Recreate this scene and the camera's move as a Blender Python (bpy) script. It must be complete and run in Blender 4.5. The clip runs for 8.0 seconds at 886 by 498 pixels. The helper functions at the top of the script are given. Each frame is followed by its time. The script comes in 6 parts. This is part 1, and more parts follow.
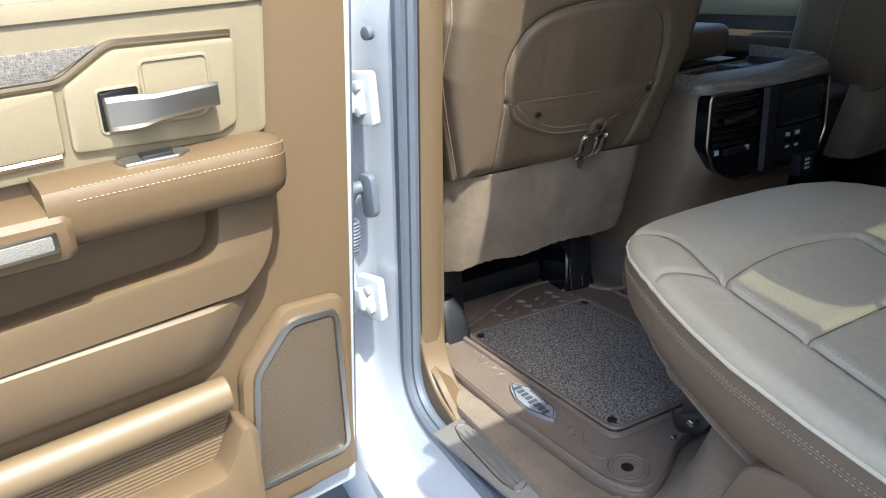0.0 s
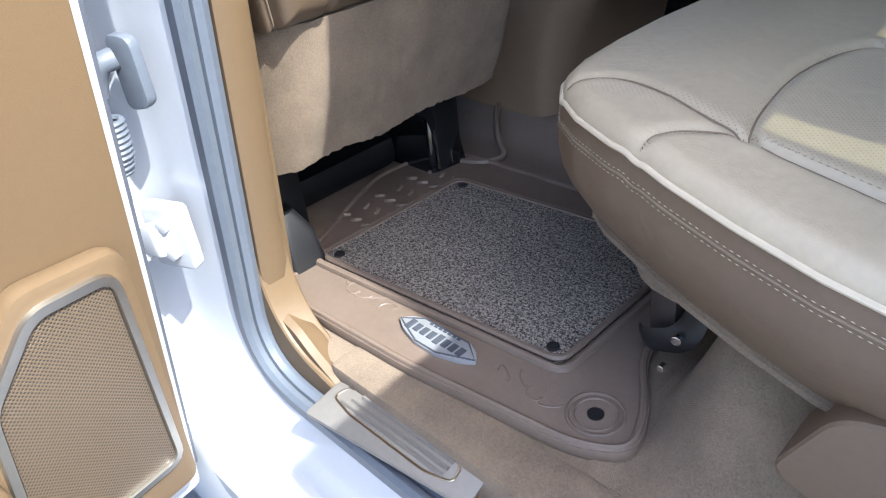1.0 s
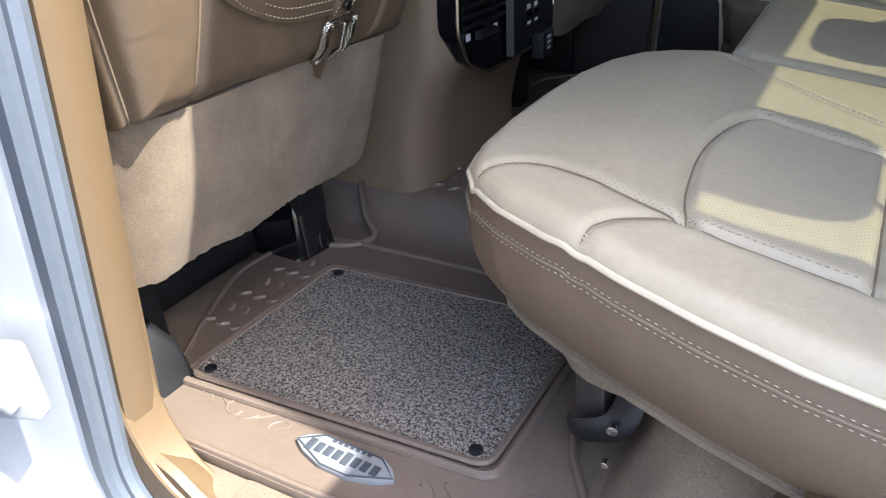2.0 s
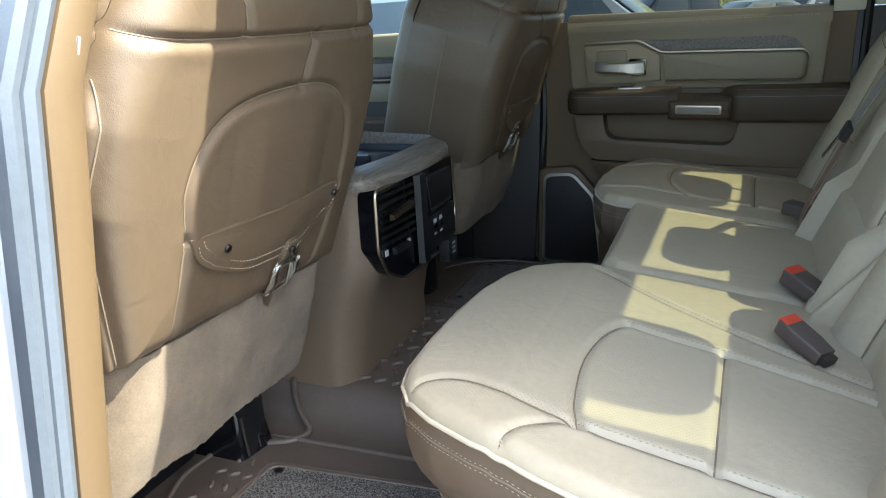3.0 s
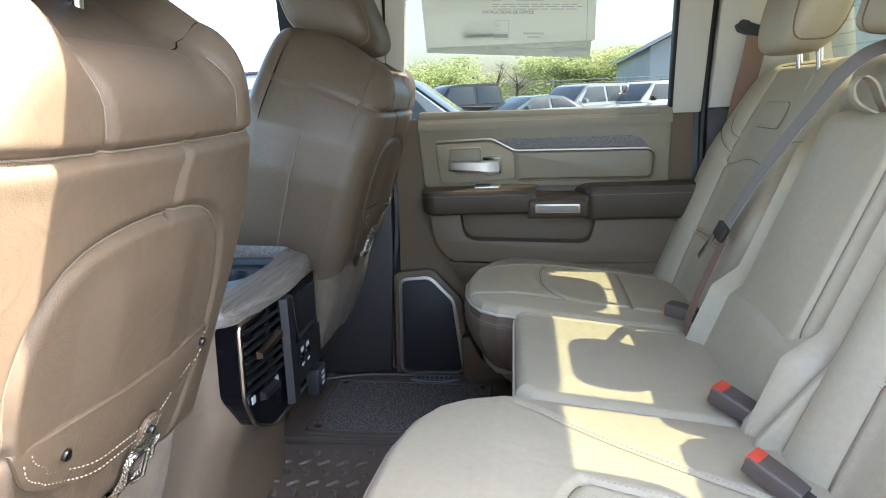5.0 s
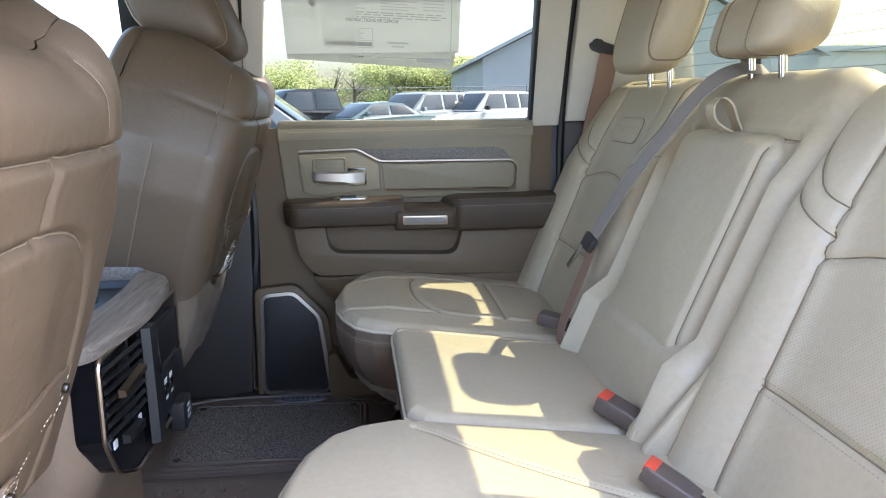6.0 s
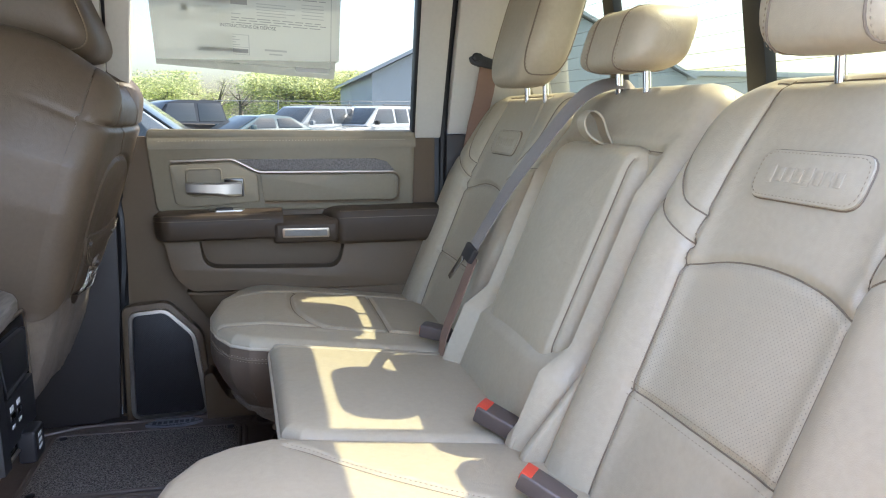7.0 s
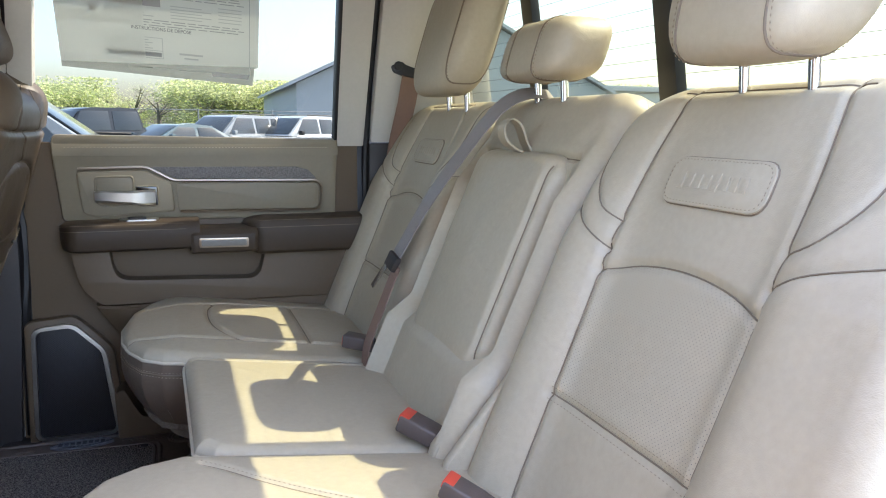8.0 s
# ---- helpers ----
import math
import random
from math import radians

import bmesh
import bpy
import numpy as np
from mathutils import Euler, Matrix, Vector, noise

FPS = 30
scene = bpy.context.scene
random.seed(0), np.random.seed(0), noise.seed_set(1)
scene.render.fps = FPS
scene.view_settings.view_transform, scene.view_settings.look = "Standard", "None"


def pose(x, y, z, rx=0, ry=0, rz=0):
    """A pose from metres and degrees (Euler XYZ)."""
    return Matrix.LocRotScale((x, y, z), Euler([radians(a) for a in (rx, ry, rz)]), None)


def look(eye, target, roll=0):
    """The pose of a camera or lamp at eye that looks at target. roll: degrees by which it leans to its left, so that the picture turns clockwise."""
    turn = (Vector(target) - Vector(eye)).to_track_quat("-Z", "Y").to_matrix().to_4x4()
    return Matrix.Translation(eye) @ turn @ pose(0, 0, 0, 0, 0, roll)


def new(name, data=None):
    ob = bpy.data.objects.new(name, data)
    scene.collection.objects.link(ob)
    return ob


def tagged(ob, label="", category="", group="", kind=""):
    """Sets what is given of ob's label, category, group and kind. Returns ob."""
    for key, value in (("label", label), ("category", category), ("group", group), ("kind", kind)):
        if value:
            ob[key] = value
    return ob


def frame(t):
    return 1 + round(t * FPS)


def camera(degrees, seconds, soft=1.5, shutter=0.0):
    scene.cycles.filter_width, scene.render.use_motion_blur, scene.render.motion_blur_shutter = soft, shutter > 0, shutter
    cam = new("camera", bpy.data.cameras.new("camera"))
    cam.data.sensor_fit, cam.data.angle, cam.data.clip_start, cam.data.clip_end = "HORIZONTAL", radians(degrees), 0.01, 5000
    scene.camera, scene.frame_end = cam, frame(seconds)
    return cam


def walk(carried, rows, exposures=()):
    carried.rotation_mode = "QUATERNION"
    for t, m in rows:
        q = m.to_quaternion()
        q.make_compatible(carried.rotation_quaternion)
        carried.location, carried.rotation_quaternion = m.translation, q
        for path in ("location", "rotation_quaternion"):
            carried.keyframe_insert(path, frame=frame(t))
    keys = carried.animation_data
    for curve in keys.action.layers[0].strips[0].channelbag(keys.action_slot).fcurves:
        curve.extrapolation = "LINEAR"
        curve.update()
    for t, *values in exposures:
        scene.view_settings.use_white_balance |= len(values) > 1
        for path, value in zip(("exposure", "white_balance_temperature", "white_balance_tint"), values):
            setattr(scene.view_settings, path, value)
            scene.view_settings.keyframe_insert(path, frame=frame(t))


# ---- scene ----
cam = camera(63.3, 8.0, soft=1.1)
PATH = [
    (0, (1.129, -1.285, 1.521), (-0.544, -0.477, 0.780), -4.9),
    (0.5, (0.915, -1.167, 1.428), (-0.566, -0.208, 0.485), -6.8),
    (1, (0.756, -1.141, 1.381), (-0.497, -0.037, 0.282), -6.9),
    (1.5, (0.639, -1.083, 1.347), (-0.391, 0.181, 0.189), -6.1),
    (2, (0.636, -1.119, 1.382), (-0.293, 0.344, 0.384), -3.8),
    (2.2, (0.651, -1.159, 1.413), (-0.242, 0.381, 0.501), -3.6),
    (3.3, (0.676, -1.242, 1.522), (-0.055, 0.54, 0.983), -3.6),
    (3.5, (0.674, -1.216, 1.522), (-0.043, 0.581, 1.016), -3.7),
    (4, (0.651, -1.168, 1.526), (0.024, 0.676, 1.069), -3.6),
    (5.3, (0.452, -1.062, 1.539), (0.352, 0.893, 1.127), -2.1),
    (5.5, (0.438, -1.053, 1.546), (0.433, 0.902, 1.124), -1.9),
    (6, (0.422, -1.041, 1.543), (0.621, 0.906, 1.133), -1.0),
    (6.5, (0.433, -1.032, 1.537), (0.796, 0.896, 1.148), -0.3),
    (7, (0.445, -1.028, 1.533), (0.942, 0.874, 1.161), 0.1),
    (7.5, (0.454, -1.025, 1.526), (1.057, 0.848, 1.171), 0.4),
    (8, (0.455, -1.023, 1.526), (1.147, 0.823, 1.186), 0.7),
]
walk(cam, [(t, look(eye, target, roll)) for t, eye, target, roll in PATH],
     [(0.0, 2.24, 5800, 5), (0.5, 2.45, 5750, 6), (1.0, 2.61, 5750, 9), (1.5, 2.75, 5800, 10), (2.0, 2.96, 5950, 9), (2.2, 3.03, 6000, 8), (3.5, 3.45, 6150, 0), (4.2, 3.79, 6050, 3), (5.5, 4.29, 6000, 12), (6.5, 4.30, 6030, 15), (8.0, 4.08, 6030, 15)])

# ---- light ----
SUN_WAY = Vector((-0.80, -0.03, -1.0)).normalized()
world = bpy.data.worlds.new("world")
scene.world = world
world.use_nodes = True
wn = world.node_tree.nodes
sky = wn.new("ShaderNodeTexSky")
sky.sky_type, sky.sun_disc = "NISHITA", False
sky.sun_elevation = math.asin(-SUN_WAY.z)
sky.sun_rotation = math.atan2(-SUN_WAY.x, -SUN_WAY.y)
sky.air_density, sky.dust_density = 1.0, 3.0
wn["Background"].inputs[1].default_value = 0.15
world.node_tree.links.new(sky.outputs[0], wn["Background"].inputs[0])
sun_data = bpy.data.lights.new("sun", "SUN")
sun_data.energy, sun_data.angle, sun_data.color = 3.1, radians(0.5), (1.0, 0.95, 0.82)
sun = new("sun", sun_data)
sun.matrix_world = look(Vector((0, 0, 6)) - SUN_WAY * 4, Vector((0, 0, 6)))


# ---- materials ----
def lin(r, g, b):
    return tuple((c / 12.92 if c <= 0.04045 else ((c + 0.055) / 1.055) ** 2.4) for c in (r / 255, g / 255, b / 255)) + (1.0,)


def material(name, rgb, rough=0.5, metal=0.0, grain=0.0, grain_scale=400.0, vary=0.12, vary_scale=6.0, rgb2=None, fine_scale=120.0, sheen=0.0, coat=0.0, spec=0.5, voronoi=False, distance=0.002):
    m = bpy.data.materials.new(name)
    m.use_nodes = True
    nt = m.node_tree
    b = nt.nodes["Principled BSDF"]
    b.inputs["Roughness"].default_value, b.inputs["Metallic"].default_value = rough, metal
    b.inputs["Sheen Weight"].default_value, b.inputs["Coat Weight"].default_value = sheen, coat
    b.inputs["Specular IOR Level"].default_value = spec
    co = nt.nodes.new("ShaderNodeTexCoord")
    big, fine = nt.nodes.new("ShaderNodeTexNoise"), nt.nodes.new("ShaderNodeTexNoise")
    big.inputs["Scale"].default_value, fine.inputs["Scale"].default_value = vary_scale, fine_scale
    big.inputs["Detail"].default_value, fine.inputs["Detail"].default_value = 4, 3
    for n in (big, fine):
        nt.links.new(co.outputs["Object"], n.inputs["Vector"])
    c2 = rgb2 or tuple(min(1, c * (1 - vary * 1.6)) for c in rgb[:3]) + (1,)
    mix = nt.nodes.new("ShaderNodeMix")
    mix.data_type = "RGBA"
    mix.inputs[6].default_value, mix.inputs[7].default_value = rgb, c2
    add = nt.nodes.new("ShaderNodeMath")
    add.operation = "ADD"
    half = nt.nodes.new("ShaderNodeMath")
    half.operation, half.inputs[1].default_value = "MULTIPLY", 0.5
    nt.links.new(big.outputs[0], add.inputs[0])
    nt.links.new(fine.outputs[0], add.inputs[1])
    nt.links.new(add.outputs[0], half.inputs[0])
    ramp = nt.nodes.new("ShaderNodeMapRange")
    ramp.inputs[1].default_value, ramp.inputs[2].default_value = 0.35, 0.65
    nt.links.new(half.outputs[0], ramp.inputs[0])
    nt.links.new(ramp.outputs[0], mix.inputs[0])
    nt.links.new(mix.outputs[2], b.inputs["Base Color"])
    rr = nt.nodes.new("ShaderNodeMapRange")
    rr.inputs[3].default_value, rr.inputs[4].default_value = max(0.02, rough - 0.06), min(1, rough + 0.06)
    nt.links.new(big.outputs[0], rr.inputs[0])
    nt.links.new(rr.outputs[0], b.inputs["Roughness"])
    if grain:
        g = nt.nodes.new("ShaderNodeTexVoronoi" if voronoi else "ShaderNodeTexNoise")
        g.inputs["Scale"].default_value = grain_scale
        nt.links.new(co.outputs["Object"], g.inputs["Vector"])
        bump = nt.nodes.new("ShaderNodeBump")
        bump.inputs["Strength"].default_value, bump.inputs["Distance"].default_value = grain, distance
        nt.links.new(g.outputs[0], bump.inputs["Height"])
        nt.links.new(bump.outputs[0], b.inputs["Normal"])
    return m


LEATHER = material("leather_light", lin(170, 156, 132), 0.5, grain=0.35, grain_scale=850, vary=0.06, voronoi=True, distance=0.0004)


def add_creases(m, strength=0.18):
    """Slow swells and fine creases under the grain of a hide."""
    nt = m.node_tree
    p, co = nt.nodes["Principled BSDF"], nt.nodes["Texture Coordinate"]
    no = nt.nodes.new("ShaderNodeTexNoise")
    no.inputs["Scale"].default_value, no.inputs["Detail"].default_value, no.inputs["Distortion"].default_value = 22, 5, 1.6
    nt.links.new(co.outputs["Object"], no.inputs["Vector"])
    bump = nt.nodes.new("ShaderNodeBump")
    bump.inputs["Strength"].default_value, bump.inputs["Distance"].default_value = strength, 0.006
    nt.links.new(no.outputs[0], bump.inputs["Height"])
    if p.inputs["Normal"].links:
        nt.links.new(p.inputs["Normal"].links[0].from_socket, bump.inputs["Normal"])
    nt.links.new(bump.outputs[0], p.inputs["Normal"])
    return m


def add_holes(m, spacing, size, depth, swizzle=False, hole=(0.07, 0.055, 0.04, 1)):
    """Rows of small round holes: dark dots with relief, laid by the pad's own plan or by a panel's x and z."""
    nt = m.node_tree
    p = nt.nodes["Principled BSDF"]
    co = nt.nodes["Texture Coordinate"]
    vo = nt.nodes.new("ShaderNodeTexVoronoi")
    vo.voronoi_dimensions = "2D"
    vo.inputs["Scale"].default_value, vo.inputs["Randomness"].default_value = 1.0 / spacing, 0.0
    if swizzle:
        sp_, cb = nt.nodes.new("ShaderNodeSeparateXYZ"), nt.nodes.new("ShaderNodeCombineXYZ")
        nt.links.new(co.outputs["Object"], sp_.inputs[0])
        nt.links.new(sp_.outputs[0], cb.inputs[0])
        nt.links.new(sp_.outputs[2], cb.inputs[1])
        src = cb.outputs[0]
    else:
        src = co.outputs["UV"]
    rot = nt.nodes.new("ShaderNodeMapping")
    rot.inputs["Rotation"].default_value = (0, 0, radians(45))
    nt.links.new(src, rot.inputs[0])
    nt.links.new(rot.outputs[0], vo.inputs["Vector"])
    mr = nt.nodes.new("ShaderNodeMapRange")
    mr.interpolation_type = "SMOOTHSTEP"
    mr.inputs[1].default_value, mr.inputs[2].default_value = size * 0.7, size * 1.15
    nt.links.new(vo.outputs["Distance"], mr.inputs[0])
    old = p.inputs["Base Color"].links[0].from_socket
    mx = nt.nodes.new("ShaderNodeMix")
    mx.data_type = "RGBA"
    mx.inputs[6].default_value = hole
    nt.links.new(old, mx.inputs[7])
    nt.links.new(mr.outputs[0], mx.inputs[0])
    nt.links.new(mx.outputs[2], p.inputs["Base Color"])
    bump = nt.nodes.new("ShaderNodeBump")
    bump.inputs["Strength"].default_value, bump.inputs["Distance"].default_value = 0.6, depth
    nt.links.new(mr.outputs[0], bump.inputs["Height"])
    nt.links.new(bump.outputs[0], p.inputs["Normal"])
    return m


LEATHER_BACK = material("leather_tan", lin(90, 75, 59), 0.45, grain=0.35, grain_scale=850, vary=0.08, voronoi=True, distance=0.0004)
LEATHER_SIDE = material("leather_brown", lin(101, 84, 68), 0.5, grain=0.35, grain_scale=850, vary=0.06, voronoi=True, distance=0.0004)
PAD_CREAM = material("pad_cream", lin(125, 114, 92), 0.5, grain=0.35, grain_scale=850, vary=0.05, voronoi=True, distance=0.0004)
PLASTIC_TAN = material("plastic_tan", lin(92, 75, 54), 0.55, grain=0.35, grain_scale=850, vary=0.05, voronoi=True, distance=0.0004)
# same armrest leather as a sunlit copy and a copy darkened for shade
ARMREST_LIT = material("armrest_lit", lin(88, 71, 50), 0.5, grain=0.35, grain_scale=850, vary=0.06, voronoi=True, distance=0.0004, spec=0.3)
ARMREST_SHADED = material("armrest_shaded", lin(66, 54, 42), 0.55, grain=0.35, grain_scale=850, vary=0.06, voronoi=True, distance=0.0004, spec=0.3)
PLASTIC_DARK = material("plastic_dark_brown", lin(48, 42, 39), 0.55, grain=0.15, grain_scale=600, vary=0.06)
for m_ in (LEATHER, LEATHER_BACK, LEATHER_SIDE):
    add_creases(m_)
PLASTIC_BLACK = material("plastic_black", lin(18, 18, 21), 0.48, grain=0.1, grain_scale=500, vary=0.1)
GLOSS_BLACK = material("gloss_black", lin(16, 16, 19), 0.08, vary=0.05)
CARPET = material("carpet_tan", lin(126, 109, 90), 0.97, grain=0.8, grain_scale=1300, vary=0.26, vary_scale=18, fine_scale=420, sheen=0.06, distance=0.0022)
MAT_RUBBER = material("mat_rubber", lin(99, 86, 76), 0.50, grain=0.2, grain_scale=500, vary=0.1, vary_scale=10)
WHITE_PAINT = material("white_paint", lin(160, 163, 169), 0.25, vary=0.02, coat=0.6)
SEAL = material("rubber_seal", lin(84, 90, 100), 0.5, grain=0.1, vary=0.08)
CHROME = material("satin_chrome", lin(156, 142, 124), 0.3, metal=1.0, vary=0.05)
SATIN = material("satin_metal", lin(176, 172, 164), 0.38, metal=1.0, grain=0.05, vary=0.05)
STEEL = material("polished_steel", lin(215, 215, 215), 0.1, metal=1.0, vary=0.03)
LINER = material("headliner_cloth", lin(205, 202, 194), 0.95, grain=0.3, grain_scale=700, vary=0.05)
PILLAR_TRIM = material("pillar_trim", lin(196, 190, 178), 0.6, grain=0.15, grain_scale=600, vary=0.04)
BELT = material("belt_webbing", lin(138, 128, 122), 0.7, grain=0.4, grain_scale=600, vary=0.06)
BELT_TAN = material("belt_webbing_tan", lin(128, 100, 84), 0.7, grain=0.4, grain_scale=600, vary=0.06)
CASE = material("buckle_case_brown", lin(82, 70, 64), 0.5, grain=0.15, grain_scale=600, vary=0.06)
RED = material("red_button", lin(196, 66, 46), 0.4, vary=0.05)
# seam brown with the shade of the groove put into it
SEAM_SHADE = material("seam_shadow_brown", lin(116, 101, 83), 0.8, vary=0.05)
THREAD = material("thread_cream", lin(186, 172, 146), 0.8, vary=0.05)
THREAD_DARK = material("thread_brown", lin(140, 124, 102), 0.8, vary=0.05)
PIPING = material("piping_cream", lin(190, 176, 153), 0.5, vary=0.04)
ASPHALT = material("asphalt", (0.11, 0.11, 0.112, 1), 0.9, grain=0.6, grain_scale=150, vary=0.2, vary_scale=0.6)
PAPER = material("paper", lin(214, 214, 206), 0.8, vary=0.03)
pt = PAPER.node_tree
ptr, pmx = pt.nodes.new("ShaderNodeBsdfTranslucent"), pt.nodes.new("ShaderNodeMixShader")
ptr.inputs[0].default_value, pmx.inputs[0].default_value = lin(226, 226, 216), 0.6
pt.links.new(pt.nodes["Principled BSDF"].outputs[0], pmx.inputs[1])
pt.links.new(ptr.outputs[0], pmx.inputs[2])
pt.links.new(pmx.outputs[0], pt.nodes["Material Output"].inputs[0])
INK = material("ink_grey", lin(166, 166, 161), 0.8, vary=0.03)


# ---- mesh helpers ----
def part(name, bm, mat, parent=None, label="", smooth=35.0):
    me = bpy.data.meshes.new(name)
    bm.to_mesh(me)
    bm.free()
    for m in (mat if isinstance(mat, (list, tuple)) else [mat]):
        me.materials.append(m)
    me.polygons.foreach_set("use_smooth", [True] * len(me.polygons))
    me.set_sharp_from_angle(angle=radians(smooth))
    ob = new(name, me)
    if parent:
        ob.parent = parent
        ob.matrix_parent_inverse = parent_base(parent)
    if label:
        ob["label"] = label
    return ob


BASES = {}


def parent_base(parent):
    return BASES.get(parent.name, Matrix.Identity(4))


def thing(name, base, label, category, group="", kind=""):
    e = new(name)
    e.location = base
    e.empty_display_size = 0.05
    BASES[e.name] = Matrix.Translation(-Vector(base))
    return tagged(e, label, category, group, kind)


def sub(ob):
    """Lets ob take world-placed children."""
    BASES[ob.name] = Matrix.Identity(4)
    return ob


def single(name, bm, mat, label, category, group="", kind="", smooth=35.0):
    return tagged(part(name, bm, mat, smooth=smooth), label, category, group, kind)


def tidy(bm):
    bmesh.ops.recalc_face_normals(bm, faces=bm.faces)
    return bm


def bevel(bm, r, seg=2, angle=25.0):
    if r > 0:
        edges = [e for e in bm.edges if len(e.link_faces) == 2 and e.calc_face_angle(0) > radians(angle)]
        bmesh.ops.bevel(bm, geom=edges, offset=r, segments=seg, profile=0.6, affect="EDGES", clamp_overlap=True)
    return bm


def box(lo, hi, r=0.004, seg=2, turn=None):
    bm = bmesh.new()
    lo, hi = Vector(lo), Vector(hi)
    c, s = (lo + hi) / 2, hi - lo
    bmesh.ops.create_cube(bm, size=1, matrix=Matrix.Translation(c) @ (turn or Matrix.Identity(4)) @ Matrix.Diagonal((*[abs(k) for k in s], 1)))
    return bevel(bm, r, seg)


def prism(pts, way, r=0.0, seg=2):
    bm = bmesh.new()
    way = Vector(way)
    a = [bm.verts.new(Vector(p)) for p in pts]
    b = [bm.verts.new(Vector(p) + way) for p in pts]
    n = len(pts)
    bm.faces.new(a)
    bm.faces.new(b[::-1])
    for i in range(n):
        bm.faces.new((a[i], a[(i + 1) % n], b[(i + 1) % n], b[i]))
    return bevel(tidy(bm), r, seg, 30)


def rounded(pts, r, n=5):
    """A polygon in the plane with its corners rounded."""
    out, k = [], len(pts)
    for i in range(k):
        p, a, b = Vector(pts[i]), Vector(pts[i - 1]), Vector(pts[(i + 1) % k])
        rr = r[i] if isinstance(r, (list, tuple)) else r
        u, v = a - p, b - p
        rr = min(rr, u.length * 0.48, v.length * 0.48)
        if rr < 1e-4:
            out.append(p)
            continue
        s, e = p + u.normalized() * rr, p + v.normalized() * rr
        for j in range(n + 1):
            t = j / n
            out.append(s * (1 - t) ** 2 + p * 2 * t * (1 - t) + e * t * t)
    return out


def spline(pts, n=8, closed=False):
    """A smooth line through points."""
    P = [Vector(p) for p in pts]
    k = len(P)
    out = []
    for i in range(k if closed else k - 1):
        p1, p2 = P[i], P[(i + 1) % k]
        p0 = P[i - 1] if closed or i else p1
        p3 = P[(i + 2) % k] if closed or i + 2 < k else p2
        for j in range(n):
            t = j / n
            out.append(0.5 * (2 * p1 + (p2 - p0) * t + (2 * p0 - 5 * p1 + 4 * p2 - p3) * t * t + (3 * p1 - 3 * p2 + p3 - p0) * t ** 3))
    if not closed:
        out.append(P[-1])
    return out


def loft(rings, closed=True, caps=True, loop=False):
    bm = bmesh.new()
    V = [[bm.verts.new(Vector(p)) for p in ring] for ring in rings]
    n = len(V[0])
    for i in range(len(V) if loop else len(V) - 1):
        a, b = V[i], V[(i + 1) % len(V)]
        for j in range(n if closed else n - 1):
            bm.faces.new((a[j], a[(j + 1) % n], b[(j + 1) % n], b[j]))
    if caps and closed and not loop:
        bm.faces.new(V[0][::-1])
        bm.faces.new(V[-1])
    return tidy(bm)


def tube(pts, r, n=8, closed=False, flat=1.0, up=(0, 0, 1)):
    """A round cord, or a strap where flat is small, along points."""
    P = [Vector(p) for p in pts]
    rings, k = [], len(P)
    for i, p in enumerate(P):
        a = P[i - 1] if i or closed else P[0]
        b = P[(i + 1) % k] if i < k - 1 or closed else P[-1]
        d = (b - a).normalized()
        s = d.cross(Vector(up))
        s = s.normalized() if s.length > 1e-4 else d.orthogonal().normalized()
        w = s.cross(d)
        rings.append([p + s * math.cos(q) * r + w * math.sin(q) * r * flat for q in (2 * math.pi * j / n for j in range(n))])
    return loft(rings, loop=closed)


def rod(a, b, r, n=16, r2=None, bev=0.0):
    a, b = Vector(a), Vector(b)
    d = (b - a).normalized()
    s = d.orthogonal().normalized()
    w = d.cross(s)
    bm = loft([[p + (s * math.cos(q) + w * math.sin(q)) * k for q in (2 * math.pi * j / n for j in range(n))] for p, k in ((a, r), (b, r if r2 is None else r2))])
    return bevel(bm, bev, 2, 50)


def merge(*bms):
    out = bms[0]
    for b in bms[1:]:
        me = bpy.data.meshes.new("tmp")
        b.to_mesh(me)
        b.free()
        out.from_mesh(me)
        bpy.data.meshes.remove(me)
    return out


def dashes(pts, step=0.0075, length=0.0045, r=0.0009, lift=(0, 0, 0)):
    """A row of stitches along points: short flat lozenges, as one mesh."""
    P = [Vector(p) + Vector(lift) for p in pts]
    bm = bmesh.new()
    left, pos = 0.0, 0.0
    for a, b in zip(P, P[1:]):
        L = (b - a).length
        if L < 1e-6:
            continue
        d = (b - a) / L
        s = d.orthogonal().normalized()
        w = d.cross(s)
        q = left
        while q < L:
            c = a + d * q
            ends = [bm.verts.new(c - d * length / 2), bm.verts.new(c + d * length / 2)]
            mid = [bm.verts.new(c + s * r * x + w * r * y) for x, y in ((1, 0), (0, 1), (-1, 0), (0, -1))]
            for i in range(4):
                bm.faces.new((ends[0], mid[(i + 1) % 4], mid[i]))
                bm.faces.new((ends[1], mid[i], mid[(i + 1) % 4]))
            q += step
        left = q - L
    return bm


def seg_dist(U, V, line):
    """Least distance of the points (U, V) from a line of points."""
    L = np.array([(p[0], p[1]) for p in line])
    best = np.full(U.shape, 1e9)
    for (a, b), (c, d) in zip(L[:-1], L[1:]):
        e, g = c - a, d - b
        t = np.clip(((U - a) * e + (V - b) * g) / (e * e + g * g + 1e-12), 0, 1)
        best = np.minimum(best, np.hypot(U - a - t * e, V - b - t * g))
    return best


